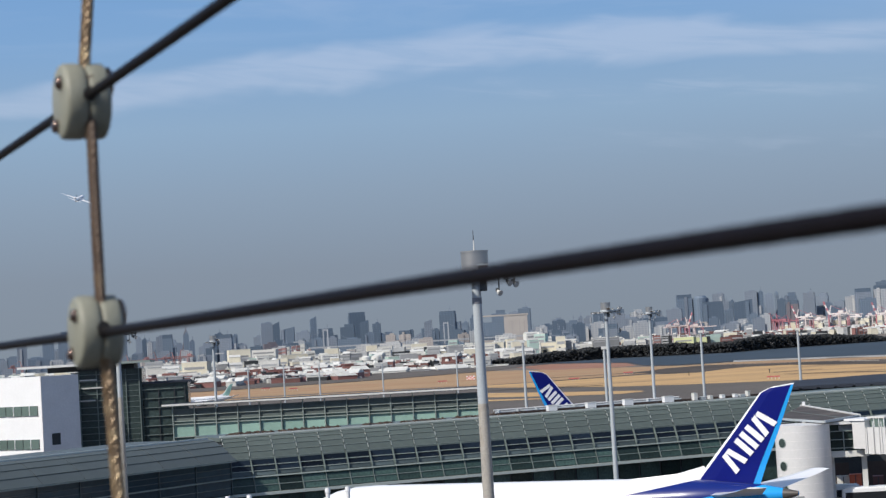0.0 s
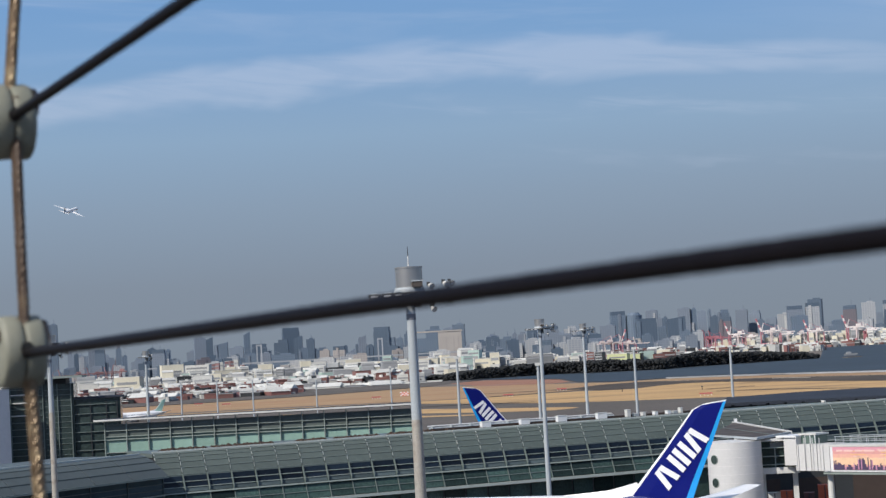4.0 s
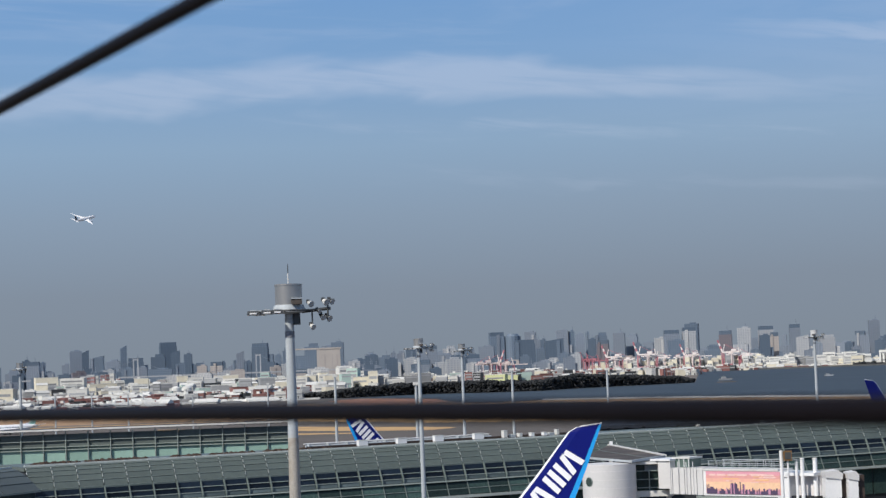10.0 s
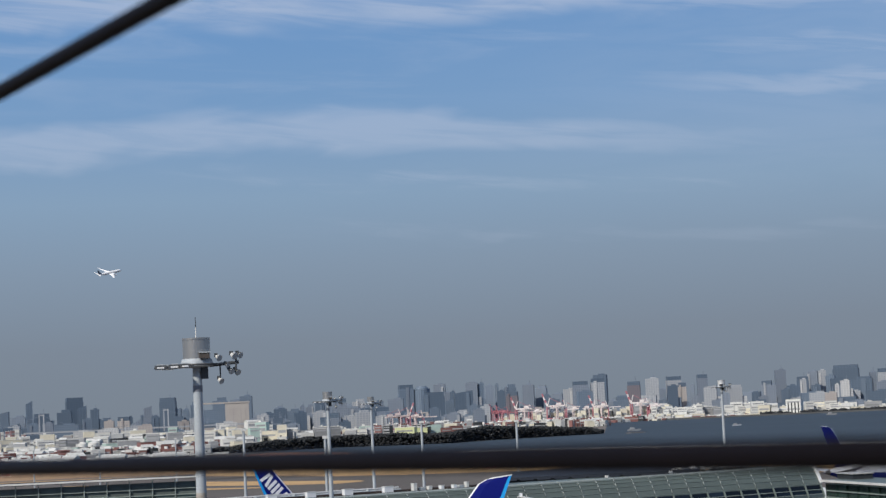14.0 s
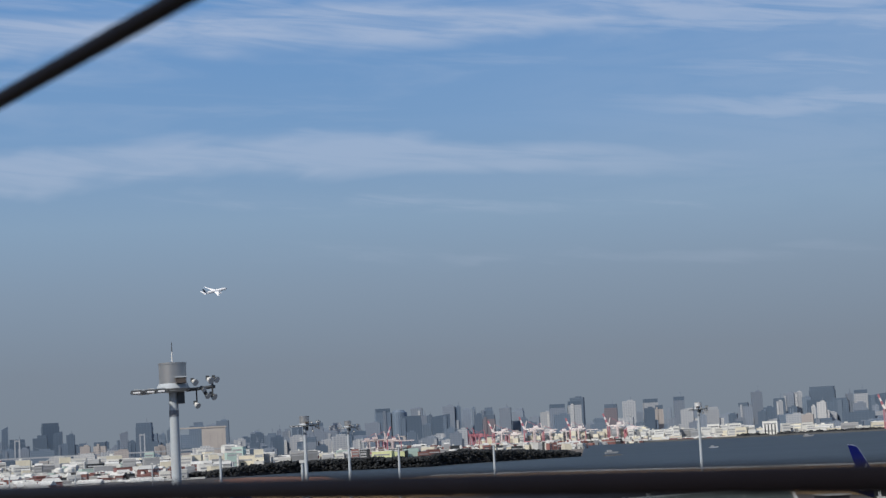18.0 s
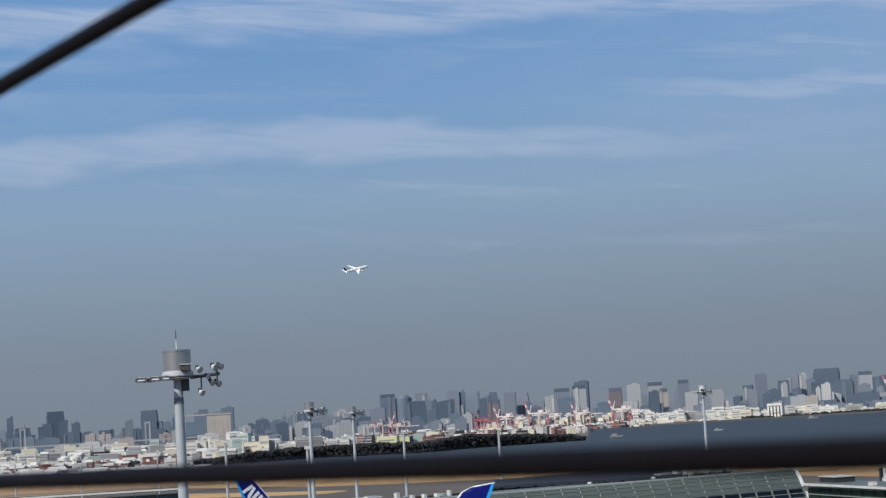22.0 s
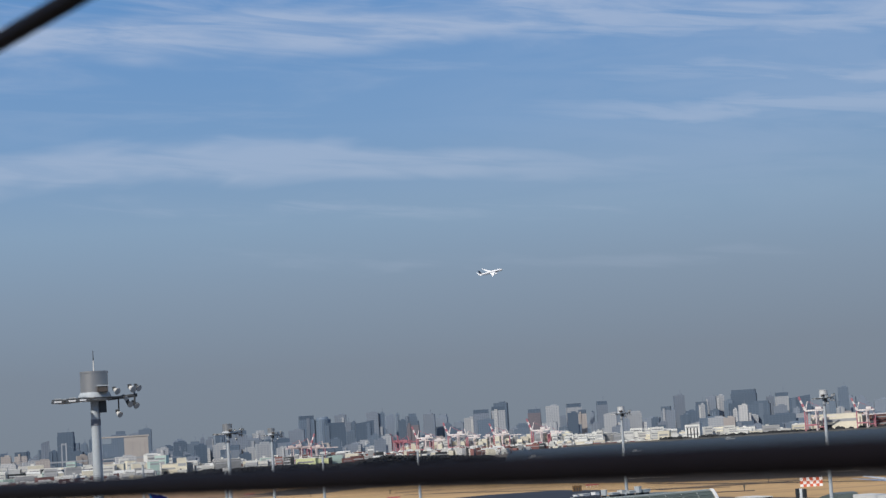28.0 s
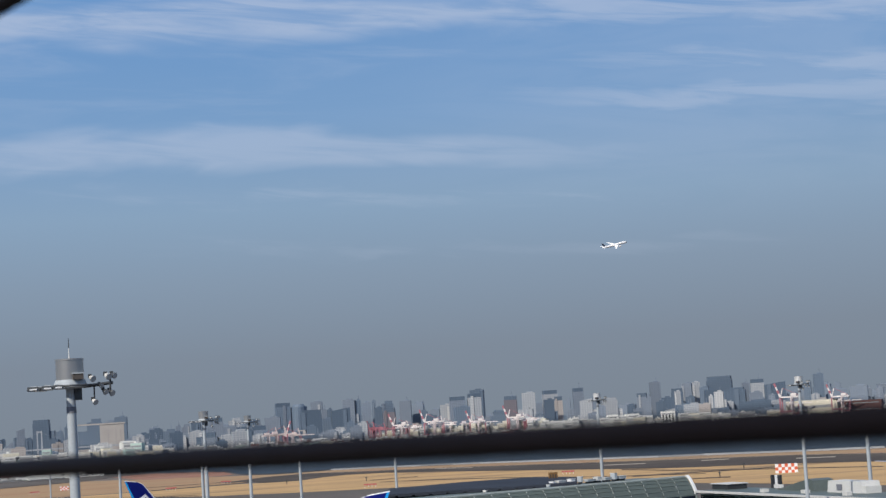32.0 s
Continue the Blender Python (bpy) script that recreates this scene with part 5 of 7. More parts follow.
    part("dorsal_fairing", loft(BM(), [[Vector((x, y, z)) for y, z in ((-w, 7.3), (0, zt), (w, 7.3))] for x, w, zt in ((20.5, 0.05, 7.75), (16.0, 0.28, 8.05), (12.6, 0.40, 8.35), (11.0, 0.36, 8.75), (9.6, 0.26, 9.1), (9.0, 0.2, 8.2))]), "bodywhite", t)
    for s in (1, -1):
        part("tailplane", wing_panel((9.2, s * 0.9, 6.2), (1.8, s * 11.2, 6.9), 6.0, 2.0, 0.6, 0.16), "bodywhite" if stripe else "flyer_white", t, "pale swept tailplane", True)
        part("wing", wing_panel((L * 0.66, s * 2.0, 4.0), (L * 0.66 - span * 0.30, s * span / 2, 5.6), L * 0.2, 1.6, 1.5, 0.14), "flyer_white" if not stripe else "alu", t, "pale grey swept wing", True)
        e = part("engine", loft(BM(), [section(x, 2.35, r, 18) for x, r in ((L * 0.60, 0.95), (L * 0.615, 1.35), (L * 0.66, 1.6), (L * 0.69, 1.55), (L * 0.697, 1.4))]), "blue" if stripe else "bodywhite", t, "", True)
        e.matrix_basis = Matrix.Translation((0, s * 9.6, 0))
        part("intake", rod(BM(), (L * 0.69, 0, 2.35), (L * 0.698, 0, 2.35), 1.3, n=18), "darkmetal", e)
        pl = part("pylon", box(BM(), (L * 0.63, s * 9.6, 4.0), (4.5, 0.4, 1.0)), "bodywhite", t)
    win = BM()
    for s in (1, -1):
        for i in range(int((L - 20) / 0.9)):
            x = 11 + i * 0.9
            if x < 18:
                continue
            box(win, (x, s * 2.86, 5.75), (0.32, 0.1, 0.46))
    part("cabin_window_row", win, "cockpit", t, "row of small dark cabin windows")
    part("cockpit_window", loft(BM(), [[Vector((x, y, z)) for y, z in ((-w, z0), (w, z0), (w * 0.8, z1), (-w * 0.8, z1))] for x, w, z0, z1 in ((L - 2.2, 1.5, 5.5, 6.15), (L - 3.6, 1.9, 5.9, 6.75))]), "cockpit", t, "dark cockpit windows")
    part("tail_light", box(BM(), (14.2, 0, 7.62), (0.9, 0.35, 0.5)), "white", t)
    if gear:
        for x, y in ((L * 0.88, 0), (L * 0.5, 4.9), (L * 0.5, -4.9)):
            g = part("landing_gear", rod(BM(), (x, y, 0.6), (x, y, 3.2), 0.16, n=8), "alu", t)
            part("wheels", rod(BM(), (x, y - 0.7, 0.6), (x, y + 0.7, 0.6), 0.6, n=16), "tyre", g)
    return t


PARKED = airliner("parked_airliner", pose(33.7, 195.1, 0, 0, 0, 154.1), 57, 60, "white airliner with a deep blue tail parked at the pier", gear=True, group="parked airliners")
p = at(2.31, 362)
airliner("parked_airliner", pose(p.x, p.y, 0, 0, 0, 18), 57, 60, "white airliner with a deep blue tail behind the pier", group="parked airliners")
TAXI = airliner("taxiing_airliner", pose(0, 0, 0), 57, 60, "white airliner with a blue tail taxiing behind the pier", paint_job="livery_low", trailing="blue")
FLYER = airliner("climbing_airliner", pose(0, 0, 0), 63, 60, "white airliner with a dark tail climbing in a banked turn", tail="tail_dark", stripe=False, gear=False)
p = at(-6.34, 950)
airliner("parked_airliner", pose(p.x, p.y, 0, 0, 0, 214) @ Matrix.Scale(0.58, 4), 57, 60, "small far airliner with a pale green tail", tail="tail_pale", stripe=False, group="parked airliners")

# ---- gate buildings and boarding bridges ----


def gate():
    c = at(10.01, 236)
    t = thing("gate_rotunda", pose(c.x, c.y, 0, 0, 0, -10), "white ribbed round gate tower with portholes", "rotunda")
    bm = BM()
    rod(bm, (0, 0, 0), (0, 0, 11.0), 3.2, n=48)
    part("drum_wall", bm, "rotunda", t, "grey-white metal drum", True)
    for z in (1.2, 2.2, 3.2, 4.2, 5.2, 6.2, 7.2, 8.2, 9.2, 10.2, 10.9):
        part("ring_seam", rod(BM(), (0, 0, z - 0.015), (0, 0, z + 0.015), 3.222, n=40), "side_panel", t, "", True)
    for z in (9.0, 6.3, 3.6):
        a = math.radians(222)
        w = part("porthole", rod(BM(), (3.1 * math.cos(a), 3.1 * math.sin(a), z), (3.26 * math.cos(a), 3.26 * math.sin(a), z), 0.5, n=20), "dark_glass", t, "round dark porthole")
        part("porthole_rim", rod(BM(), (3.1 * math.cos(a), 3.1 * math.sin(a), z), (3.24 * math.cos(a), 3.24 * math.sin(a), z), 0.58, n=20), "frame_grey", w)
    # kite-shaped canopy roof over the gate
    v = thing("gate_canopy", pose(0, 0, 0), "kite-shaped brown canopy roof with white edge beams", "canopy", "", "structure")
    k4 = [at(9.35, 247, 11.25), at(10.05, 279, 11.25), at(11.62, 243, 11.25), at(10.66, 233.5, 11.25)]
    part("roof_sheet", slab(BM(), k4, 0.3, (0, 0, 1)), "canopy", v, "dusty brown roof")
    for n_, (i0, i1, w_, h_) in enumerate(((0, 1, 0.2, 0.2), (1, 2, 0.5, 0.4), (2, 3, 0.3, 0.3), (3, 0, 0.25, 0.26))):
        a_, b_ = k4[i0], k4[i1]
        part("edge_beam", box(BM(), (a_ + b_) / 2 + Vector((0, 0, h_ / 2 - 0.12)), ((b_ - a_).length + 0.3, w_, h_), math.degrees(math.atan2(b_.y - a_.y, b_.x - a_.x))), "offwhite" if n_ == 1 else "galv", v, "pale edge beam")
    a_, b_ = k4[0].lerp(k4[1], 0.5), k4[3].lerp(k4[2], 0.5)
    part("roof_batten", box(BM(), (a_ + b_) / 2 + Vector((0, 0, 0.17)), ((b_ - a_).length, 0.08, 0.06), math.degrees(math.atan2(b_.y - a_.y, b_.x - a_.x))), "dim_frame", v)
    part("post", rod(BM(), at(10.08, 277, 0), at(10.08, 277, 11.1), 0.25, n=10), "offwhite", v)
    part("finial", box(BM(), at(10.1, 277, 11.75), (0.4, 0.4, 0.5)), "white", v)
    # fixed walkway with glass sides
    c2 = at(11.17, 238.5)
    w = thing("gate_walkway", pose(c2.x, c2.y, 0, 0, 0, -8), "glazed gate walkway with pale steel frame", "walkway")
    part("floor_box", box(BM(), (0.2, 0, 7.2), (5.0, 3.4, 0.7)), "offwhite", w, "pale floor beam")
    part("roof_plate", box(BM(), (0.2, 0.1, 10.85), (5.2, 4.0, 0.3)), "offwhite", w)
    part("inner", box(BM(), (0.6, 0.3, 9.1), (5.4, 2.6, 3.2)), "green_glass", w, "dark green glass")
    for x in (-2.0, -0.1, 1.7, 3.3):
        part("frame_post", box(BM(), (x, -1.2, 9.1), (0.12, 0.2, 3.3)), "frame_grey", w)
    for z in (9.9, 8.9, 7.9):
        part("frame_rail", box(BM(), (0.6, -1.2, z), (5.5, 0.16, 0.10)), "frame_grey", w)
    part("grey_blind", box(BM(), (0.8, -1.08, 10.2), (2.8, 0.06, 0.7)), "shed_grey", w)
    for x in (-1.6, 2.2):
        part("pier_leg", box(BM(), (x, 0, 3.4), (0.6, 0.6, 6.8)), "offwhite", w)
    # added dark block whose colour stands for the undercroft's shade behind
    u = at(12.0, 262)
    k = thing("gate_service_block", pose(u.x, u.y, 0, 0, 0, -4), "dark block in place of the shade below the walkway", "service block", "", "structure")
    part("wall_body", box(BM(), (4, 0, 2.9), (30, 4, 5.8)), "dark_fascia", k)
    for x in (-6, 1, 8):
        part("shutter", box(BM(), (x, -2.05, 2.4), (4.6, 0.1, 4.4)), "door_brown", k)
    # boarding bridge with the poster
    b0, b1 = at(12.2, 236), at(15.6, 226)
    r = math.degrees(math.atan2(b1.y - b0.y, b1.x - b0.x))
    j = thing("boarding_bridge", pose(b0.x, b0.y, 0, 0, 0, r), "white boarding bridge with a large pink sunset poster", "boarding bridge")
    part("head_box", box(BM(), (-1.9, 0, 9.45), (1.8, 3.2, 3.3)), "rotunda", j, "white bridge rotunda box")
    part("head_roof", box(BM(), (-2.3, 0, 11.2), (3.0, 3.6, 0.22)), "white", j)
    part("control_cabin", box(BM(), (0.1, 0.4, 10.8), (2.3, 2.2, 1.0)), "mint_dark", j, "grey-green glazed cabin")
    part("cabin_roof", box(BM(), (0.1, 0.4, 11.4), (2.6, 2.5, 0.2)), "offwhite", j)
    for i in range(4):
        part("cabin_post", box(BM(), (-1.0 + 0.72 * i, -0.72, 10.8), (0.08, 0.08, 1.0)), "white", j)
    for i in range(11):
        part("bellows", box(BM(), (-1.0 + 0.45 * i, 0, 8.72), (0.43, 3.1 - 0.22 * (i % 2), 3.1)), "rotunda", j)
    for x in (-1.0, 0.2, 1.4, 2.4):
        part("bellows_frame", rod(BM(), (x, -1.6, 7.2), (x, -1.6, 11.0), 0.05, n=8), "rotunda", j)
    part("tunnel", box(BM(), (8.75, 0, 8.55), (12.1, 2.8, 2.9)), "white", j, "white tunnel body")
    part("tunnel_roof", box(BM(), (8.4, 0, 10.1), (11.8, 3.0, 0.22)), "offwhite", j)
    ad = part("poster", box(BM(), (8.3, -1.44, 8.62), (10.8, 0.06, 2.62)), "ad_pink", j, "pink and orange printed poster")
    ad.matrix_basis = Matrix.Translation((9.36, 0, 0)) @ Matrix.Diagonal((0.968, 1, 1, 1)) @ Matrix.Translation((-8.3, 0, 0))
    for z_, h_, m_ in ((9.72, 0.40, "ad_rose"), (9.32, 0.40, "ad_pink"), (8.92, 0.40, "ad_salmon"), (8.30, 0.84, "ad_peach")):
        part("printed_sky", box(BM(), (8.3, -1.476, z_), (10.76, 0.012, h_)), m_, ad)
    rng = random.Random(8)
    x = 2.98
    while x < 13.5:
        w_ = rng.uniform(0.09, 0.28)
        h_ = rng.uniform(0.30, 0.75) + (0.75 if 6.4 < x < 8.6 and rng.random() < 0.75 else 0) + (0.3 if x < 4.0 else 0)
        part("printed_skyline", box(BM(), (x + w_ / 2, -1.5, 7.34 + h_ / 2), (w_, 0.02, h_)), rng.choice(["ad_dark", "ad_dark", "ad_violet"]), ad)
        x += w_ * 1.02
    for i in range(14):
        part("printed_cloud", box(BM(), (rng.uniform(4.2, 12.4), -1.488, rng.uniform(8.3, 9.6)), (rng.uniform(0.8, 2.6), 0.012, rng.uniform(0.05, 0.14))), ("ad_gold", "ad_pale", "ad_peach")[i % 3], ad)
    for x, w_ in ((3.9, 0.9), (5.2, 1.3), (6.7, 1.1), (8.2, 1.5), (10.2, 1.2), (11.9, 1.9)):
        part("printed_bar", box(BM(), (x, -1.494, 9.52), (w_, 0.02, 0.2)), "ad_pale", ad)
    part("floor_beam", box(BM(), (8.2, 0, 6.95), (11.4, 2.6, 0.35)), "frame_grey", j)
    part("end_panel", box(BM(), (14.9, 0.1, 8.4), (1.7, 2.9, 3.1)), "white", j, "plain white end panel")
    part("end_panel_seam", box(BM(), (14.9, -1.37, 9.3), (1.2, 0.04, 0.12)), "grey_wall", j)
    part("recess_back", box(BM(), (17.4, 0.6, 8.3), (3.4, 1.6, 3.0)), "side_panel", j, "grey shaded recess")
    part("recess_floor", box(BM(), (17.4, 0.2, 7.0), (3.4, 2.4, 0.5)), "dark_fascia", j)
    part("recess_roof", box(BM(), (17.2, 0, 9.7), (3.9, 2.9, 0.36)), "white", j, "white recess roof")
    for x in (2.5, 11.0):
        part("support_leg", rod(BM(), (x, 0, 0), (x, 0, 6.9), 0.42, 0.35, 12), "offwhite", j, "", True)
    for s in (-1.4, 1.4):
        for i in range(10):
            part("rail_post", rod(BM(), (4.6 + 1.15 * i, s, 10.15), (4.6 + 1.15 * i, s, 11.15), 0.035, n=6), "galv", j)
        for z in (10.65, 11.13):
            part("hand_rail", rod(BM(), (4.5, s, z), (15.2, s, z), 0.035, n=6), "galv", j)
    # outer cabs with folded canopies between them
    for a, d, w_, z, h_ in ((16.33, 224, 1.7, 8.55, 3.0), (16.88, 223.5, 1.05, 8.45, 2.9)):
        q = at(a, d)
        o = thing("bridge_cab", pose(q.x, q.y, 0, 0, 0, -a + 12), "faceted white boarding bridge cab on a steel leg", "bridge cab", "bridge cabs")
        part("cab_body", slab(BM(), [(-w_ / 2, 0, z - h_ / 2), (w_ / 2, 0, z - h_ / 2), (w_ / 2, 0, z + h_ / 2 - 0.45), (w_ * 0.32, 0, z + h_ / 2), (-w_ / 2, 0, z + h_ / 2 - 0.15)], 2.4, (0, 1, 0)), "white", o)
        part("cab_hood", slab(BM(), [(-w_ * 0.52, 0, z + h_ / 2 - 0.7), (w_ * 0.58, 0, z + h_ / 2 - 0.95), (w_ * 0.62, 0, z + h_ / 2 - 0.3), (w_ * 0.30, 0, z + h_ / 2 + 0.1), (-w_ * 0.55, 0, z + h_ / 2 - 0.05)], 2.7, (0, 1, 0)), "rotunda", o, "white slanted hood")
        part("folded_canopy", box(BM(), (w_ * 0.5 + 0.42, 0.3, z - 0.15), (0.75, 1.9, h_ * 0.86)), "door_brown", o, "dark folded canopy")
        part("leg", box(BM(), (0, 0, (z - h_ / 2) / 2), (0.5, 0.5, z - h_ / 2)), "offwhite", o)
    for a, top, r_ in ((14.95, 12.3, 0.19), (15.37, 11.0, 0.17), (15.53, 11.4, 0.22), (15.89, 11.4, 0.24)):
        q = at(a, 224.5)
        o = thing("lamp_post", pose(q.x, q.y, 0, 0, 0, -a), "white post standing beside the boarding bridge", "lamp post", "bridge lamp posts")
        part("post", rod(BM(), (0, 0, 0), (0, 0, top), r_ * 1.15, r_, 10), "white", o, "", True)
        part("cap", rod(BM(), (0, 0, top), (0, 0, top + 0.12), r_ * 1.3, r_ * 0.9, 10), "offwhite", o, "", True)
    q = at(15.13, 224)
    o = thing("work_light", pose(q.x, q.y, 0, 0, 0, -15), "dark square floodlight with a gold rim on a stand", "floodlight")
    part("stand", rod(BM(), (0, 0.1, 0), (0, 0.1, 11.4), 0.10, n=8), "white", o)
    part("housing", box(BM(), (0, 0, 11.85), (0.95, 0.5, 1.1)), "door_gold", o)
    part("lens", box(BM(), (0.04, -0.27, 11.85), (0.66, 0.04, 0.78)), "darkmetal", o)
    # service vehicles and freight below the walkway
    for a, d, r_, L_ in ((12.25, 239, 4, 10.5), (10.75, 243, -4, 6.5)):
        q = at(a, d)
        o = thing("apron_bus", pose(q.x, q.y, 0, 0, 0, -a + r_), "white airport bus parked under the walkway", "bus", "service vehicles")
        part("body", box(BM(), (0, 0, 1.75), (L_, 2.5, 2.5), taper=0.97), "white", o)
        part("roof_ridge", box(BM(), (0, 0, 3.08), (L_ * 0.9, 1.9, 0.16)), "white", o)
        part("window_band", box(BM(), (0, -1.24, 2.15), (L_ * 0.92, 0.1, 0.9)), "cockpit", o, "dark window band")
        for x in (-0.32, 0.32):
            part("wheel", rod(BM(), (x * L_, -1.2, 0.5), (x * L_, -0.9, 0.5), 0.5, n=14), "tyre", o)
            part("wheel", rod(BM(), (x * L_, 0.9, 0.5), (x * L_, 1.2, 0.5), 0.5, n=14), "tyre", o)
    for a, d, m_, w_, h_, lab in ((11.42, 251, "orange", 1.5, 3.4, "orange-red freight box on the apron"), (11.08, 251.5, "shed_white", 1.6, 3.2, "pale freight box on the apron"), (9.75, 231, "shed_grey", 1.6, 2.6, "grey equipment cabinet beside the gate tower"), (12.5, 252, "orange", 1.7, 3.9, "orange-red freight box on the apron"), (12.05, 252, "shed_brown", 1.3, 3.0, "brown freight box on the apron")):
        q = at(a, d)
        o = thing("freight_box", pose(q.x, q.y, 0, 0, 0, -a), lab, "freight box", "freight boxes")
        part("pallet", box(BM(), (0, 0, 0.14), (w_ * 1.1, 1.6, 0.14)), "darkmetal", o)
        part("crate", box(BM(), (0, 0, 0.25 + h_ / 2), (w_, 1.5, h_)), m_, o)
        part("strap", box(BM(), (0, -0.76, 0.25 + h_ / 2), (0.12, 0.03, h_)), "darkmetal", o)
        part("lid", box(BM(), (0, 0, 0.29 + h_), (w_ * 1.04, 1.56, 0.08)), m_, o)
    # low vent stubs in front of the parked aircraft
    for x_, y_ in ((-11.7, 178.0), (-9.9, 178.2), (-20.4, 175.0), (-18.5, 175.2)):
        o = thing("vent_stub", pose(x_, y_, 0), "white vent pipe with a round cap", "vent pipe", "vent pipes")
        part("pipe", rod(BM(), (0, 0, 0), (0, 0, 10.2), 0.2, n=10), "white", o, "", True)
        part("cap", rod(BM(), (0, 0, 10.2), (0, 0, 10.6), 0.27, 0.2, 10), "white", o, "", True)


gate()

# ---- far shore, harbour and city ----


def shore_trees():
    rng = random.Random(11)
    balls = []
    for i in range(8000):
        a = rng.uniform(1.3, 12.5)
        d0 = np.interp(a, [1.4, 2.5, 3.7, 5, 6.6, 8.2, 9, 10.6, 12.5], [1805, 1765, 1795, 1820, 1770, 1750, 1822, 1874, 1930])
        d = d0 + rng.uniform(0, 60)
        hgt = rng.uniform(0.75, 1.04) * float(np.interp(a, [1.3, 2.5, 3.5, 5, 6.6, 7.6, 8.3, 9.1, 10.7, 11.8, 12.5], [5.5, 9.0, 11.3, 11.6, 12.0, 10.0, 11.6, 14.2, 11.2, 8.5, 5.5])) * (0.93 + 0.25 * noise.noise((a * 3.1, 3.0, 0)))
        p = at(a, d)
        for c in range(2):
            r = rng.uniform(0.5, 1.35)
            q = p + Vector((rng.uniform(-3, 3), rng.uniform(-3, 3), max(1.2, (hgt - r) * (1.0 if c else rng.random()))))
            balls.append((q, r, 1.25, rng.uniform(0.7, 1.1)))
    clumps("shore_trees", balls, "leaf", 0.55, 1.3, "dark evergreen wood along the bay")
    balls = []
    for i in range(500):
        balls.append((at(rng.uniform(-13.5, 1.6), rng.uniform(1880, 1960), rng.uniform(1.0, 3.2)), rng.uniform(1.5, 3.0), 1.5, 0.8))
    for i in range(260):
        balls.append((at(rng.uniform(17.2, 25), rng.uniform(3530, 3560), rng.uniform(1.0, 4.5)), rng.uniform(3.0, 5.0), 1.6, 0.8))
    clumps("far_hedges", balls, "leaf", 1.1, 0.35, "dark far hedges and trees between sheds")


def tower(az, w, el, style="tw_blue", d=4500, crown="flat", deep=None):
    """A high-rise by bearing, angular width and elevation of its top."""
    p = at(az, d)
    h = 23 + d * math.tan(radians(el))
    wid = max(8.0, d * math.tan(radians(w)))
    dep = deep or wid * 0.8
    words = {"tw_blue": "hazy blue-grey high-rise tower", "tw_dark": "dark slate glass high-rise tower", "tw_grey": "grey concrete high-rise tower", "tw_pale": "pale grey high-rise tower",
             "tw_beige": "beige slab-like high-rise building", "tw_red": "dark red-brown high-rise tower", "tw_white": "white sunlit apartment tower", "tw_haze": "faint hazy tower far behind"}[style]
    t = thing("city_tower", pose(p.x, p.y, 0, 0, 0, -az + ((az * 37) % 16 - 8)), words + " on the city skyline", "tower", "skyline towers")
    if crown == "step":
        part("shaft", box(BM(), (0, 0, h * 0.46), (wid, dep, h * 0.92)), style, t)
        part("upper_shaft", box(BM(), (wid * 0.12, 0, h * 0.96), (wid * 0.62, dep * 0.7, h * 0.08)), style, t)
    elif crown == "slant":
        bm = BM()
        slab(bm, [(-wid / 2, 0, 0), (wid / 2, 0, 0), (wid / 2, 0, h), (-wid / 2, 0, h * 0.93)], dep, (0, 1, 0))
        part("shaft", bm, style, t)
    elif crown == "cap":
        part("shaft", box(BM(), (0, 0, (h - 9) / 2), (wid, dep, h - 9)), style, t)
        part("crown", box(BM(), (0, 0, h - 4.5), (wid * 0.94, dep * 0.94, 9)), "tw_dark", t, "darker crown storey")
    elif crown == "round":
        bm = BM()
        part("shaft", rod(bm, (0, 0, 0), (0, 0, h - 6), wid / 2, wid / 2, 16), style, t)
        part("crown", rod(BM(), (0, 0, h - 6), (0, 0, h), wid * 0.42, wid * 0.3, 16), style, t)
    else:
        part("shaft", box(BM(), (0, 0, h / 2), (wid, dep, h)), style, t)
        part("roof_plant", box(BM(), (wid * 0.1, 0, h + 1.4), (wid * 0.45, dep * 0.4, 2.8)), style, t)
    pick = (az * 71.3 + d * 0.37) % 1.0
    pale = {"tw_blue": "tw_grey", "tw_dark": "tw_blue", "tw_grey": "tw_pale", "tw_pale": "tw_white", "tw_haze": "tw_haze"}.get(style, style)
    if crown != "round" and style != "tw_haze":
        if pick < 0.45:
            part("edge_bay", box(BM(), ((pick - 0.22) * 1.9 * wid, -dep / 2 - 0.8, h * 0.47), (wid * 0.2, 1.8, h * 0.94)), pale, t, "paler projecting bay")
        elif pick < 0.75:
            part("side_wing", box(BM(), (wid * (0.62 if pick > 0.6 else -0.62), 2, h * (pick - 0.1) * 0.6), (wid * 0.36, dep * 0.8, h * (pick - 0.1) * 1.2)), pale, t, "lower side wing")
        if pick > 0.66:
            part("roof_mast", rod(BM(), (wid * 0.15, 0, h), (wid * 0.15, 0, h + 9 + 10 * (pick - 0.6)), 0.9, 0.5, 5), "tw_grey", t)
    return t


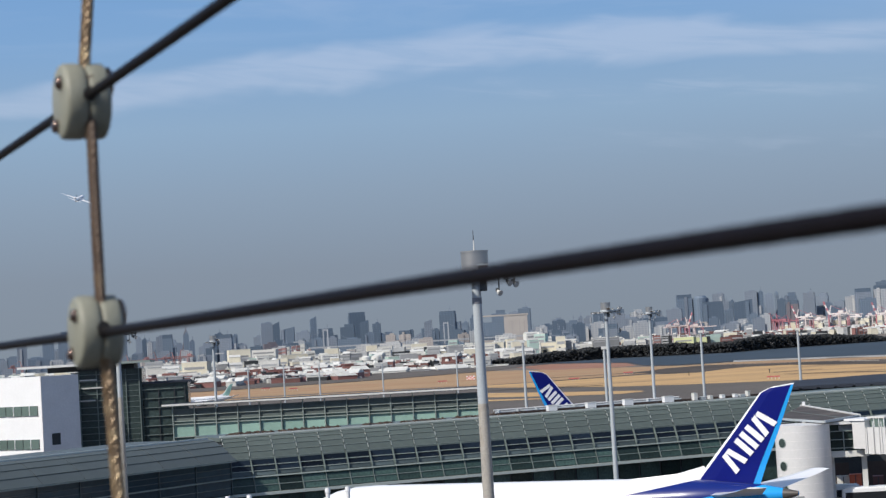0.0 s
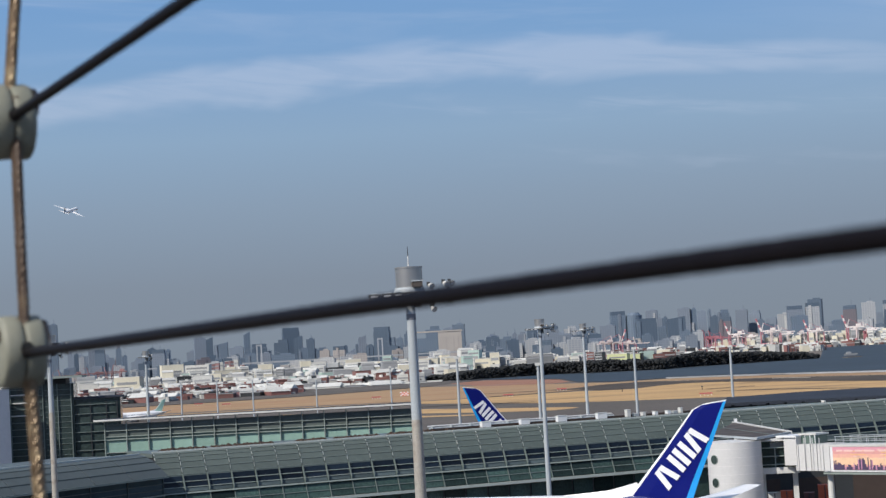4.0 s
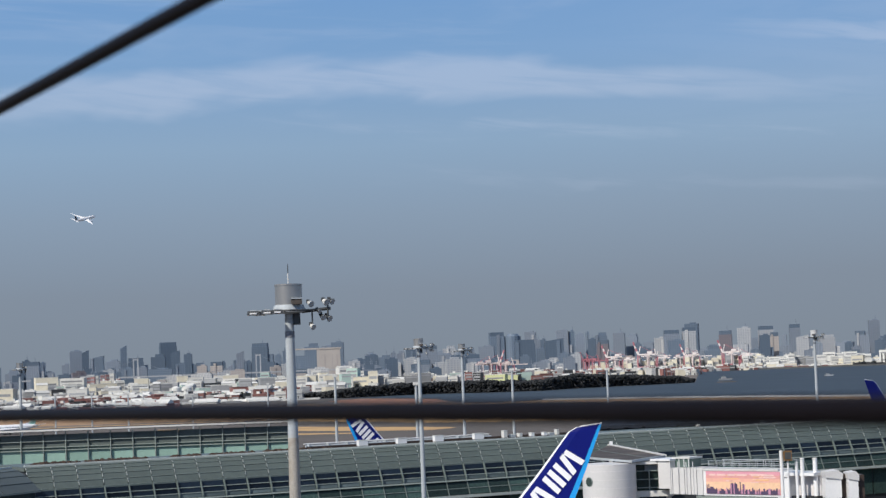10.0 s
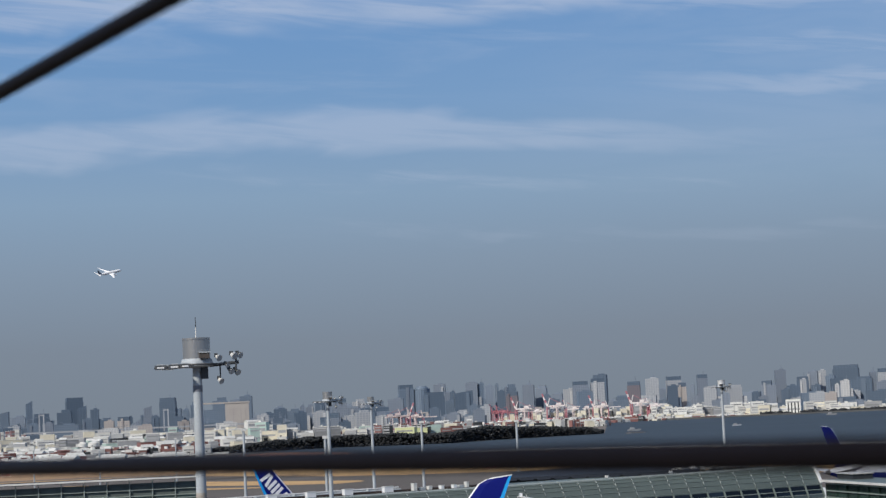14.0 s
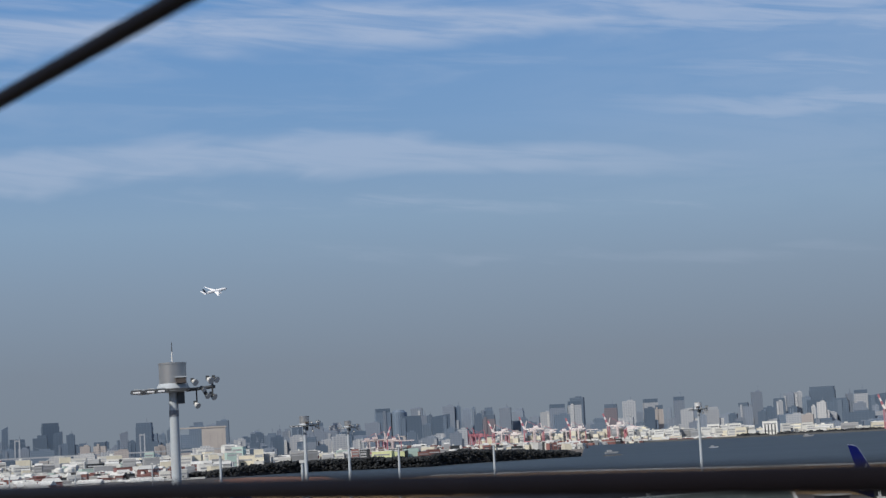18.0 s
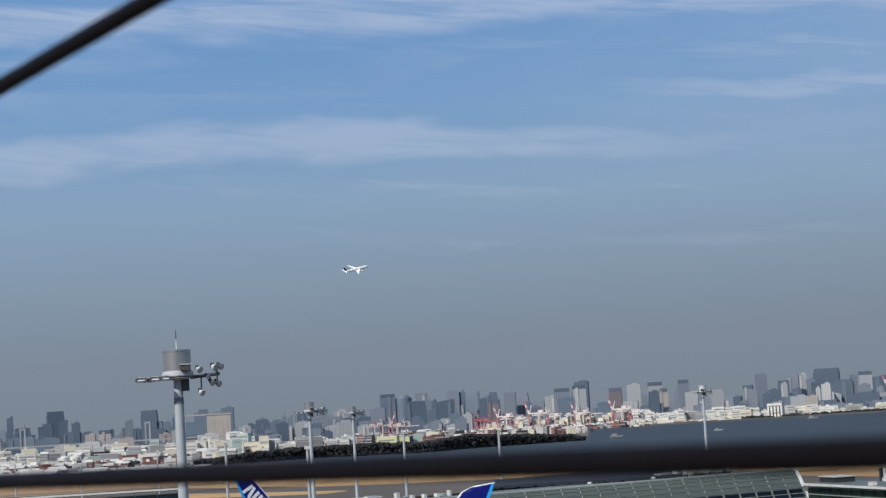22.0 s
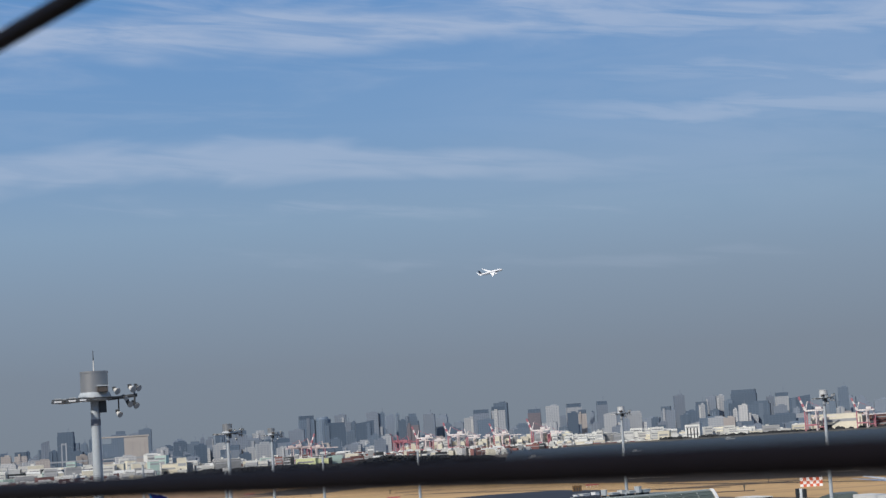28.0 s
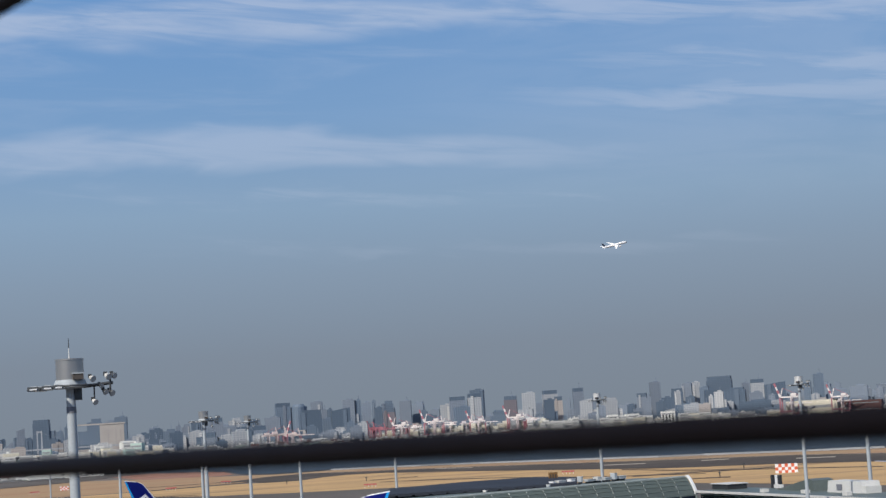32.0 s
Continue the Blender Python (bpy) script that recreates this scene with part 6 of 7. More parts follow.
def gate_block(az):
    """A broad beige hall with a roof plate that reaches out over a blue glass block."""
    p = at(az, 4200)
    t = thing("broad_block", pose(p.x, p.y, 0, 0, 0, -az), "broad beige block with a long flat roof plate", "building", "skyline towers")
    h = 23 + 4200 * math.tan(radians(0.70))
    part("shaft", box(BM(), (6, 0, h / 2), (50, 24, h)), "beige_stone", t)
    part("glass_block", box(BM(), (-42, 4, h * 0.42), (44, 20, h * 0.84)), "tw_blue", t, "blue glass side block")
    part("roof_plate", box(BM(), (-16, 0, h + 1.5), (98, 26, 3)), "beige_stone", t, "pale flat roof plate")
    # proud strips in darker beige draw the shadow of grooves
    for x in (-12, -2, 14, 24):
        part("shadow_groove", box(BM(), (x, -12.1, h * 0.45), (1.6, 0.6, h * 0.8)), "tw_beige", t)


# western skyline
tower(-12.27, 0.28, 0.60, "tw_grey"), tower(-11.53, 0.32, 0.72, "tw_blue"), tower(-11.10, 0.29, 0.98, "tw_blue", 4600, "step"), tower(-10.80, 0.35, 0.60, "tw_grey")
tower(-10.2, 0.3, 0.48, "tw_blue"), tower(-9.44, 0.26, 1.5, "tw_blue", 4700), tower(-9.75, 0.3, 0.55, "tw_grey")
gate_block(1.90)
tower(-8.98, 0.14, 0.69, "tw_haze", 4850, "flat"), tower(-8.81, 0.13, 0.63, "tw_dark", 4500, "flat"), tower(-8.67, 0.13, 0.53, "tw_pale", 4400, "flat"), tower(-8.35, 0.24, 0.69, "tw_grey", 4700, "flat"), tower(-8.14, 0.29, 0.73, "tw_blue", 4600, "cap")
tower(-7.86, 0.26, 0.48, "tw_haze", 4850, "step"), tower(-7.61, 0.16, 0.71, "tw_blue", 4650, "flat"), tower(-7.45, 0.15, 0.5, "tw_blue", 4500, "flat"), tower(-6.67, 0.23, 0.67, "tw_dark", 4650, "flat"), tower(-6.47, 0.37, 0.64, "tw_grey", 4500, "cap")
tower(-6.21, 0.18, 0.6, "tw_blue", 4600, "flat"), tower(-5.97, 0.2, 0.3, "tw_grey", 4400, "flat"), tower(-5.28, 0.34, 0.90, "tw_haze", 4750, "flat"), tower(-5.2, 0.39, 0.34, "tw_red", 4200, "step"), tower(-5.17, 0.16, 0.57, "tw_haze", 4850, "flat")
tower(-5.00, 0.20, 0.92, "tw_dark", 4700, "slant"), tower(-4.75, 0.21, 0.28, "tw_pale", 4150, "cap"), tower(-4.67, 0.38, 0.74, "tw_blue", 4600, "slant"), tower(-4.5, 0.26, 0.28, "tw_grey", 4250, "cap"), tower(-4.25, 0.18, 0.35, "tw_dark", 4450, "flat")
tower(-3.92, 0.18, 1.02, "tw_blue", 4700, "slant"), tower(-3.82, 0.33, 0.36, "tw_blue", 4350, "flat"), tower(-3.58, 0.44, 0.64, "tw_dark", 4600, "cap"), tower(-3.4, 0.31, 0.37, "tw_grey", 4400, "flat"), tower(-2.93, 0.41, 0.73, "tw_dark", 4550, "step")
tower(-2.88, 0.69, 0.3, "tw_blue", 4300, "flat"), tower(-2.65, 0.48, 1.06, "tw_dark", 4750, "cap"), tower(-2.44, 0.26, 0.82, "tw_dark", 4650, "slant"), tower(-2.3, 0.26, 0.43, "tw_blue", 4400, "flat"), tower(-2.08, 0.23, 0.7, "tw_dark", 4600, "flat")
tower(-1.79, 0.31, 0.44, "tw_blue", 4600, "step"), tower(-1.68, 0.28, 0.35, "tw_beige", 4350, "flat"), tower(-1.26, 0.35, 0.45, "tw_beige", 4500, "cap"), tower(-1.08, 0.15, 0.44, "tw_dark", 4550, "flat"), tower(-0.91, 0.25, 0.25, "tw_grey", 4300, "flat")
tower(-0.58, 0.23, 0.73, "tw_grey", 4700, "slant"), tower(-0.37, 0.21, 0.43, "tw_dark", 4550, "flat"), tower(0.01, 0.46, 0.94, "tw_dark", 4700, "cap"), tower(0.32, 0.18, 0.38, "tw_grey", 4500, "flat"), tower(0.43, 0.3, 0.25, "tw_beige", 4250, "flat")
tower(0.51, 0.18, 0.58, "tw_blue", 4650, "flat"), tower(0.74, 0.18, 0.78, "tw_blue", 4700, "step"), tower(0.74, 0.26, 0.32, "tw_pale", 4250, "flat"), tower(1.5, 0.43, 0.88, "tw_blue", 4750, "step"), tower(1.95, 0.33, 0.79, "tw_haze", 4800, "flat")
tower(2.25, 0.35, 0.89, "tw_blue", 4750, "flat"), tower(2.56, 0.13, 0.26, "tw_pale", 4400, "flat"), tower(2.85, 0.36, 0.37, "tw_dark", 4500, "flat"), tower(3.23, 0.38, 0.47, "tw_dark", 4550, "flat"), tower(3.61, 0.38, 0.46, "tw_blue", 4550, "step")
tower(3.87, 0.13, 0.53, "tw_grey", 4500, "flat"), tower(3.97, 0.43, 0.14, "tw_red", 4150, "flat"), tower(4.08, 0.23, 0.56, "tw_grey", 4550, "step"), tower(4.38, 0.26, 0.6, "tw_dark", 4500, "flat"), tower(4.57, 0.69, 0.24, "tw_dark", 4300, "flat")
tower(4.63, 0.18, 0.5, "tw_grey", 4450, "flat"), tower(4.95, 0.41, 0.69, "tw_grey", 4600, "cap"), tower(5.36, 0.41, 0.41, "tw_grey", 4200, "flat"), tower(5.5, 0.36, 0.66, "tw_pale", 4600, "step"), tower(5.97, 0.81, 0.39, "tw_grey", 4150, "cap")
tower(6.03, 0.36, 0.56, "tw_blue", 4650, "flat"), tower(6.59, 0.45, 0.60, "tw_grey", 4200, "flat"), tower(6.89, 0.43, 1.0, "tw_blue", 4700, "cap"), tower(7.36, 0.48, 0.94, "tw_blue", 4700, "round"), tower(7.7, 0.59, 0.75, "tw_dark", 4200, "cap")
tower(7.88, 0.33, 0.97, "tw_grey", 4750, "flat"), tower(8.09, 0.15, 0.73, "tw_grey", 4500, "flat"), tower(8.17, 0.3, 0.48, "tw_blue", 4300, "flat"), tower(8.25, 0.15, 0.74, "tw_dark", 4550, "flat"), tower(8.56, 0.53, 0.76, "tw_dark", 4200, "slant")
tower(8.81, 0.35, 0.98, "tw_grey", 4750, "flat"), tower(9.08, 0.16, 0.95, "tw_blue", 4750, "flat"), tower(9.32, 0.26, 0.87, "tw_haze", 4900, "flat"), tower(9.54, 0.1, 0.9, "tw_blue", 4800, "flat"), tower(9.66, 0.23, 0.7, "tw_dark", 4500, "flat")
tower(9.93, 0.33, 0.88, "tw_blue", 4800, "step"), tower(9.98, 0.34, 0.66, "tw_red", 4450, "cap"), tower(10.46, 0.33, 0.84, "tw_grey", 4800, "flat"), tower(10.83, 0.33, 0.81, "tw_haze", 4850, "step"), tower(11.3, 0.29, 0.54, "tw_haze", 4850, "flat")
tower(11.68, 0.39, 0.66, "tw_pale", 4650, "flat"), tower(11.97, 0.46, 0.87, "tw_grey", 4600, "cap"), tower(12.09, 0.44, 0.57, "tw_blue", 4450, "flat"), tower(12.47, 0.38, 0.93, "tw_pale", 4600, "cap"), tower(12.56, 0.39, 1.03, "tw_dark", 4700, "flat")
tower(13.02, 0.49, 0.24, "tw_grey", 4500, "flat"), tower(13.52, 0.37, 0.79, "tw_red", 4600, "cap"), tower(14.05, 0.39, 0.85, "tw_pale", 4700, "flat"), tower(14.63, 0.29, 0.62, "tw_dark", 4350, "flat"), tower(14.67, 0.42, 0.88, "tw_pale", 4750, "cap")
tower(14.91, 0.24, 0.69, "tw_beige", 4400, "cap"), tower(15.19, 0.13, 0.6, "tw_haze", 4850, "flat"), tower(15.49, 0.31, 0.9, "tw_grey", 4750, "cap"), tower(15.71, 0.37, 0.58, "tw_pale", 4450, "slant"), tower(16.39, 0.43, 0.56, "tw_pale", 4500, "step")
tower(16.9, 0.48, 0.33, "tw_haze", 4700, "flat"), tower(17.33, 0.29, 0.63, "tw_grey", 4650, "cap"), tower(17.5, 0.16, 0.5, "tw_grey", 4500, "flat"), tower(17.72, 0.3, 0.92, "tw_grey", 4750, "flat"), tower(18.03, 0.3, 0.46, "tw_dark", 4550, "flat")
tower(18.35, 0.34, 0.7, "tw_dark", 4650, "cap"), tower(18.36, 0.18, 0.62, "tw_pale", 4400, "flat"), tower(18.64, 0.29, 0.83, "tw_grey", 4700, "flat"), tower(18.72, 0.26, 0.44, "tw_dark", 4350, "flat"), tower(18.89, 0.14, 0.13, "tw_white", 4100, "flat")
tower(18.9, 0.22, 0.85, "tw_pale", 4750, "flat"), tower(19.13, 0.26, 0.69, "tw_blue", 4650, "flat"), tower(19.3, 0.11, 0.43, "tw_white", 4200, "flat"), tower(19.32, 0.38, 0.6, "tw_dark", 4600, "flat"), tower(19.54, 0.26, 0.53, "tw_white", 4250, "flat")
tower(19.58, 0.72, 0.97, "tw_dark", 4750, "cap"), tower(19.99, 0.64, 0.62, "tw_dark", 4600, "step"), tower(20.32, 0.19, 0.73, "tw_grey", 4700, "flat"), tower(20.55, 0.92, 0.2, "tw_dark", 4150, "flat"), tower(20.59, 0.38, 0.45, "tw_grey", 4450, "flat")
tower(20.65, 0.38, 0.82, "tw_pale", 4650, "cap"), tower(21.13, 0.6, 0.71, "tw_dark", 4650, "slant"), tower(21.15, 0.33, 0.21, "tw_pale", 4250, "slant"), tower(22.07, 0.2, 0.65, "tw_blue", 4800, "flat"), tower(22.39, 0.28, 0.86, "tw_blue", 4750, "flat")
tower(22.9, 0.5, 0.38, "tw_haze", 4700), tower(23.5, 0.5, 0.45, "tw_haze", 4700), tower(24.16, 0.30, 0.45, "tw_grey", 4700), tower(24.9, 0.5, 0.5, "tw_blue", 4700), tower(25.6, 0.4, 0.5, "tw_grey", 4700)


def shed_bodies(w, h, dep, material, gable, bits):
    """The bodies of a warehouse: name, mesh, material, label."""
    out = [("wall_body", box(BM(), (0, 0, h / 2), (w, dep, h)), material, "")]
    if gable:
        out.append(("roof", loft(BM(), [[Vector((x, y, z)) for y, z in ((-dep * 0.52, h), (0, h + dep * 0.12), (dep * 0.52, h))] for x in (-w * 0.51, w * 0.51)]), "shed_white", ""))
    else:
        out.append(("roof", box(BM(), (0, 0, h + 0.3), (w * 1.02, dep * 1.02, 0.6)), "shed_grey" if 0.3 < bits < 0.5 else ("shed_white" if material not in ("shed_brown", "dark_fascia") else material), ""))
    if h > 15 and material != "cream":
        for f in (0.36, 0.84):
            out.append(("upper_window_band", box(BM(), (0, -dep / 2 - 0.06, h * f), (w * 0.86, 0.3, h * 0.09)), "shed_grey", "dark window band"))
    if bits > 0.35 and h > 5:
        out.append(("window_band", box(BM(), (0, -dep / 2 - 0.05, h * 0.62), (w * 0.8, 0.3, h * 0.16)), "shed_grey", "dark window band"))
        out.append(("door", box(BM(), (w * (bits - 0.7), -dep / 2 - 0.05, h * 0.2), (w * 0.22, 0.3, h * 0.38)), "dark_fascia", "dark loading door"))
    if bits > 0.6:
        out.append(("lean_to", box(BM(), (w * 0.62, 0, h * 0.3), (w * 0.3, dep * 0.8, h * 0.6)), "shed_grey" if material != "shed_grey" else "shed_white", ""))
        out.append(("roof_hut", box(BM(), (-w * 0.2, 0, h + 1.6), (w * 0.2, dep * 0.3, 2.4)), "shed_white", ""))
    return out


FAR_MATS = ["shed_white", "shed_grey", "shed_brown", "cream", "shed_green", "lime", "dark_fascia", "brick_red"]
FAR_SHEDS = BM()


def shed(az, d, w, h, dep, material, label, gable=False, bits=0.0, joined=False):
    p = at(az, d)
    m = pose(p.x, p.y, 0, 0, 0, -az + ((az * 91 + d) % 30 - 15))
    bodies = shed_bodies(w, h, dep, material, gable, bits)
    if joined:
        for name, bm, mm, lab in bodies:
            bm.transform(m)
            made = {v: FAR_SHEDS.verts.new(v.co) for v in bm.verts}
            for f in bm.faces:
                FAR_SHEDS.faces.new([made[v] for v in f.verts]).material_index = FAR_MATS.index(mm)
            bm.free()
        return
    t = thing("warehouse", m, label, "warehouse", "harbour warehouses")
    for name, bm, mm, lab in bodies:
        part(name, bm, mm, t, lab)
    return t


def harbour():
    rng = random.Random(21)
    names = {"shed_white": "white flat-roofed harbour warehouse", "shed_grey": "grey harbour warehouse across the bay", "shed_brown": "stack of red-brown shipping containers", "cream": "cream-coloured warehouse on the quay", "shed_green": "low shed with a pale green roof", "brick_red": "brick-red harbour store paled with haze", "lime": "lime-yellow shed behind the trees", "dark_fascia": ""}

    def fill(n, a0, a1, d0, d1, h0, h1, w0, w1, pool, joined=False):
        for i in range(n):
            a = a0 + (a1 - a0) * (i + rng.random()) / n
            m = rng.choice(pool)
            low = 1.0 - 0.3 * min(1.0, max(0.0, (-1.0 - a) / 5.0))
            shed(a, rng.uniform(d0, d1), rng.uniform(w0, w1), rng.uniform(h0, h1) * low, rng.uniform(10, 28), m, names[m], rng.random() < 0.2, rng.random(), joined)

    def far_blocks(name, label, n, a0, a1, d0, d1, h0, h1, w0, w1, pool):
        """A crowd of distant blocks in one mesh, each with a roof box or a step."""
        bm = BM()
        for i in range(n):
            a, d = a0 + (a1 - a0) * (i + rng.random()) / n, rng.uniform(d0, d1)
            h = h0 + (h1 - h0) * rng.random() ** 1.6
            w, p, k = rng.uniform(w0, w1), at(a, d), rng.randrange(len(pool))
            turn = -a + rng.uniform(-8, 8)
            box(bm, (p.x, p.y, h / 2), (w, w * 0.8, h), turn, k)
            box(bm, (p.x + w * rng.uniform(-0.15, 0.15), p.y, h + h * 0.03), (w * rng.uniform(0.3, 0.7), w * 0.5, h * 0.06), turn, k)
            if rng.random() < 0.4:
                box(bm, (p.x + w * 0.55, p.y, h * 0.3), (w * 0.5, w * 0.7, h * 0.6), turn, (k + 1) % len(pool))
        tagged(part(name, bm, pool), label, "buildings", "", "stuff")

    def blocks(n, a0, a1, d0, d1, h0, h1, w0, w1, pool):
        for i in range(n):
            a, d = a0 + (a1 - a0) * (i + rng.random()) / n, rng.uniform(d0, d1)
            h = h0 + (h1 - h0) * rng.random() ** 1.6
            tower(a, math.degrees(rng.uniform(w0, w1) / d), math.degrees(math.atan((h - 23) / d)), rng.choice(pool), d, rng.choice(["flat", "flat", "step", "cap"]))

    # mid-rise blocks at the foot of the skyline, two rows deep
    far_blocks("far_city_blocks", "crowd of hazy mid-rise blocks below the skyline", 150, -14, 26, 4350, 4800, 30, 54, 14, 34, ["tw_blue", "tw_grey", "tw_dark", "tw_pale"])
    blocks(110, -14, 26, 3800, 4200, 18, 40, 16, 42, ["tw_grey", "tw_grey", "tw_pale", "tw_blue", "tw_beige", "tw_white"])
    # faint towers far behind, their haze put into the colours
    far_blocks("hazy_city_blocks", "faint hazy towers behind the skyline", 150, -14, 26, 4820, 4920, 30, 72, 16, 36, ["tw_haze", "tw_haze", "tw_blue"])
    # tall white sheds, then containers and low white stores nearer the field
    fill(56, -9.5, 3.2, 2900, 3300, 14, 31, 10, 26, ["shed_white", "shed_white", "shed_white", "cream", "shed_grey", "shed_green"])
    fill(190, -9, 1.3, 1790, 1960, 3.5, 11, 5, 15, ["shed_brown", "shed_brown", "shed_brown", "shed_brown", "shed_white", "shed_grey", "shed_grey", "dark_fascia"], True)
    fill(40, -5, 1.4, 1735, 1765, 0.7, 1.7, 5, 30, ["shed_white", "shed_white", "shed_grey"], True)
    # long cream stores on the eastern quay
    for i in range(30):
        a = 10.75 + i * 0.128
        m_ = ("cream", "cream", "shed_white", "cream", "shed_grey")[(i * 7) % 5]
        shed(a, 3585 + (i * 37) % 30, 7.5 + (i * 5) % 4, 20 + (i * 13) % 9, 16, m_, names[m_], False, (0.2, 0.7, 0.45, 0.55)[i % 4])
    fill(90, 9.2, 14.6, 3552, 3576, 3, 12, 4, 11, ["shed_brown", "shed_white", "shed_grey", "cream", "dark_fascia", "shed_white"], True)
    t = shed(18.08, 3545, 27, 26.5, 18, "shed_white", "white quayside block with dark vertical bays", False, 0.2)
    for x in (-9.0, -3.0, 3.0, 9.0):
        part("dark_bay", box(BM(), (x, -9.1, 11.5), (2.2, 0.4, 19)), "dark_fascia", t, "dark vertical bay")
    # white landmarks among the western stores
    for a, d, w_, h_, m_ in ((-8.25, 2900, 60, 15.5, "shed_white"), (-7.35, 2320, 30, 18.5, "cream"), (-6.12, 3250, 36, 33, "cream"), (-5.36, 3250, 40, 30, "shed_white"), (-5.46, 2950, 18, 20, "shed_white"), (-4.55, 2900, 40, 20, "cream"),
                             (1.30, 2560, 29, 20.4, "cream"), (3.25, 2750, 13, 23.4, "cream"), (2.87, 2780, 25, 15.8, "cream"), (-2.85, 3000, 13, 22.5, "tw_beige"), (-1.86, 3000, 22, 24, "shed_white"), (-0.6, 3000, 50, 20, "shed_white"), (0.35, 2950, 34, 19, "cream")):
        shed(a, d, w_, h_, 22, m_, names.get(m_, "beige harbour block among white stores"), False, 0.55)
    for a, d, r_, h_ in ((-2.45, 2420, 5.2, 14), (-2.14, 2460, 6.5, 14), (-5.1, 2700, 5.0, 17)):
        p = at(a, d)
        k = thing("storage_tank", pose(p.x, p.y, 0), "white round storage tank in the harbour", "storage tank", "harbour tanks")
        part("tank_shell", rod(BM(), (0, 0, 0), (0, 0, h_ * 0.85), r_, n=20), "shed_white", k, "", True)
        part("dome", rod(BM(), (0, 0, h_ * 0.85), (0, 0, h_), r_, r_ * 0.35, 20), "shed_white", k, "", True)
    # brick-red stores and gantries below the western towers
    for i in range(11):
        a = -5.55 + 0.145 * i
        shed(a, 3420 + (i * 53) % 90, 5 + (i * 7) % 6, 27 + (i * 11) % 10, 12, "brick_red" if i % 3 else "shed_white", "brick-red harbour store paled with haze" if i % 3 else names["shed_white"], False, (0.2, 0.6, 0.4)[i % 3])
    # container stacks nearer the field
    fill(120, -9.6, -2.6, 1500, 1740, 2.5, 6.5, 5, 16, ["shed_brown", "shed_brown", "shed_brown", "shed_grey", "brick_red", "dark_fascia", "shed_white"], True)
    # white sheds on the west side
    fill(240, -14, 2.6, 2450, 3200, 8, 21, 7, 26, ["shed_white", "shed_white", "cream", "cream", "shed_grey", "shed_grey", "shed_green", "dark_fascia"], True)
    fill(90, -14, 2.4, 2080, 2480, 4, 12, 6, 22, ["shed_white", "shed_white", "shed_grey", "shed_green", "shed_brown", "cream"])
    fill(40, -14, -8, 1880, 2000, 2.2, 5.5, 8, 26, ["shed_brown", "shed_brown", "shed_grey", "shed_white"])
    # behind the wood
    fill(120, 2.0, 9.0, 2700, 3300, 6, 18, 6, 20, ["shed_white", "shed_grey", "shed_grey", "dark_fascia", "shed_grey", "cream", "shed_brown", "shed_green"], True)
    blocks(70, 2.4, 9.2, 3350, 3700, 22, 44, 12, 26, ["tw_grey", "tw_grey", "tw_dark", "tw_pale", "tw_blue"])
    fill(110, 8.8, 12.7, 2850, 3300, 5, 13, 4, 12, ["shed_brown", "shed_brown", "shed_white", "shed_grey", "dark_fascia", "cream"], True)
    shed(6.85, 2650, 27, 12.5, 20, "lime", names["lime"], False, 0.5)
    shed(7.3, 2680, 16, 11, 20, "lime", names["lime"])
    # eastern quays
    fill(90, 9.6, 14.8, 3620, 3720, 8, 25, 6, 20, ["cream", "cream", "shed_white", "shed_white", "shed_grey"], True)
    fill(44, 14.2, 17.2, 3580, 3720, 9, 27, 10, 30, ["shed_white", "shed_white", "shed_grey"])
    fill(30, 16.8, 19.8, 3560, 3680, 8, 22, 10, 30, ["cream", "shed_white"])
    fill(60, 9.0, 17, 3556, 3580, 3, 9, 10, 34, ["shed_brown", "shed_brown", "shed_grey", "cream", "shed_white"], True)
    fill(80, 9.4, 13.3, 3540, 3566, 3, 9, 6, 15, ["shed_brown", "shed_grey", "shed_grey", "cream", "shed_white", "dark_fascia"], True)
    fill(26, 19.6, 26, 3560, 3700, 7, 18, 18, 50, ["shed_grey", "shed_grey", "cream", "shed_white"])
    shed(22.2, 3560, 92, 30, 30, "cream", names["cream"], False, 0.5)
    shed(23.6, 3560, 66, 24, 30, "shed_brown", names["shed_brown"])
    tagged(part("far_sheds", FAR_SHEDS, FAR_MATS), "crowd of far white and grey harbour sheds", "warehouses", "", "stuff")


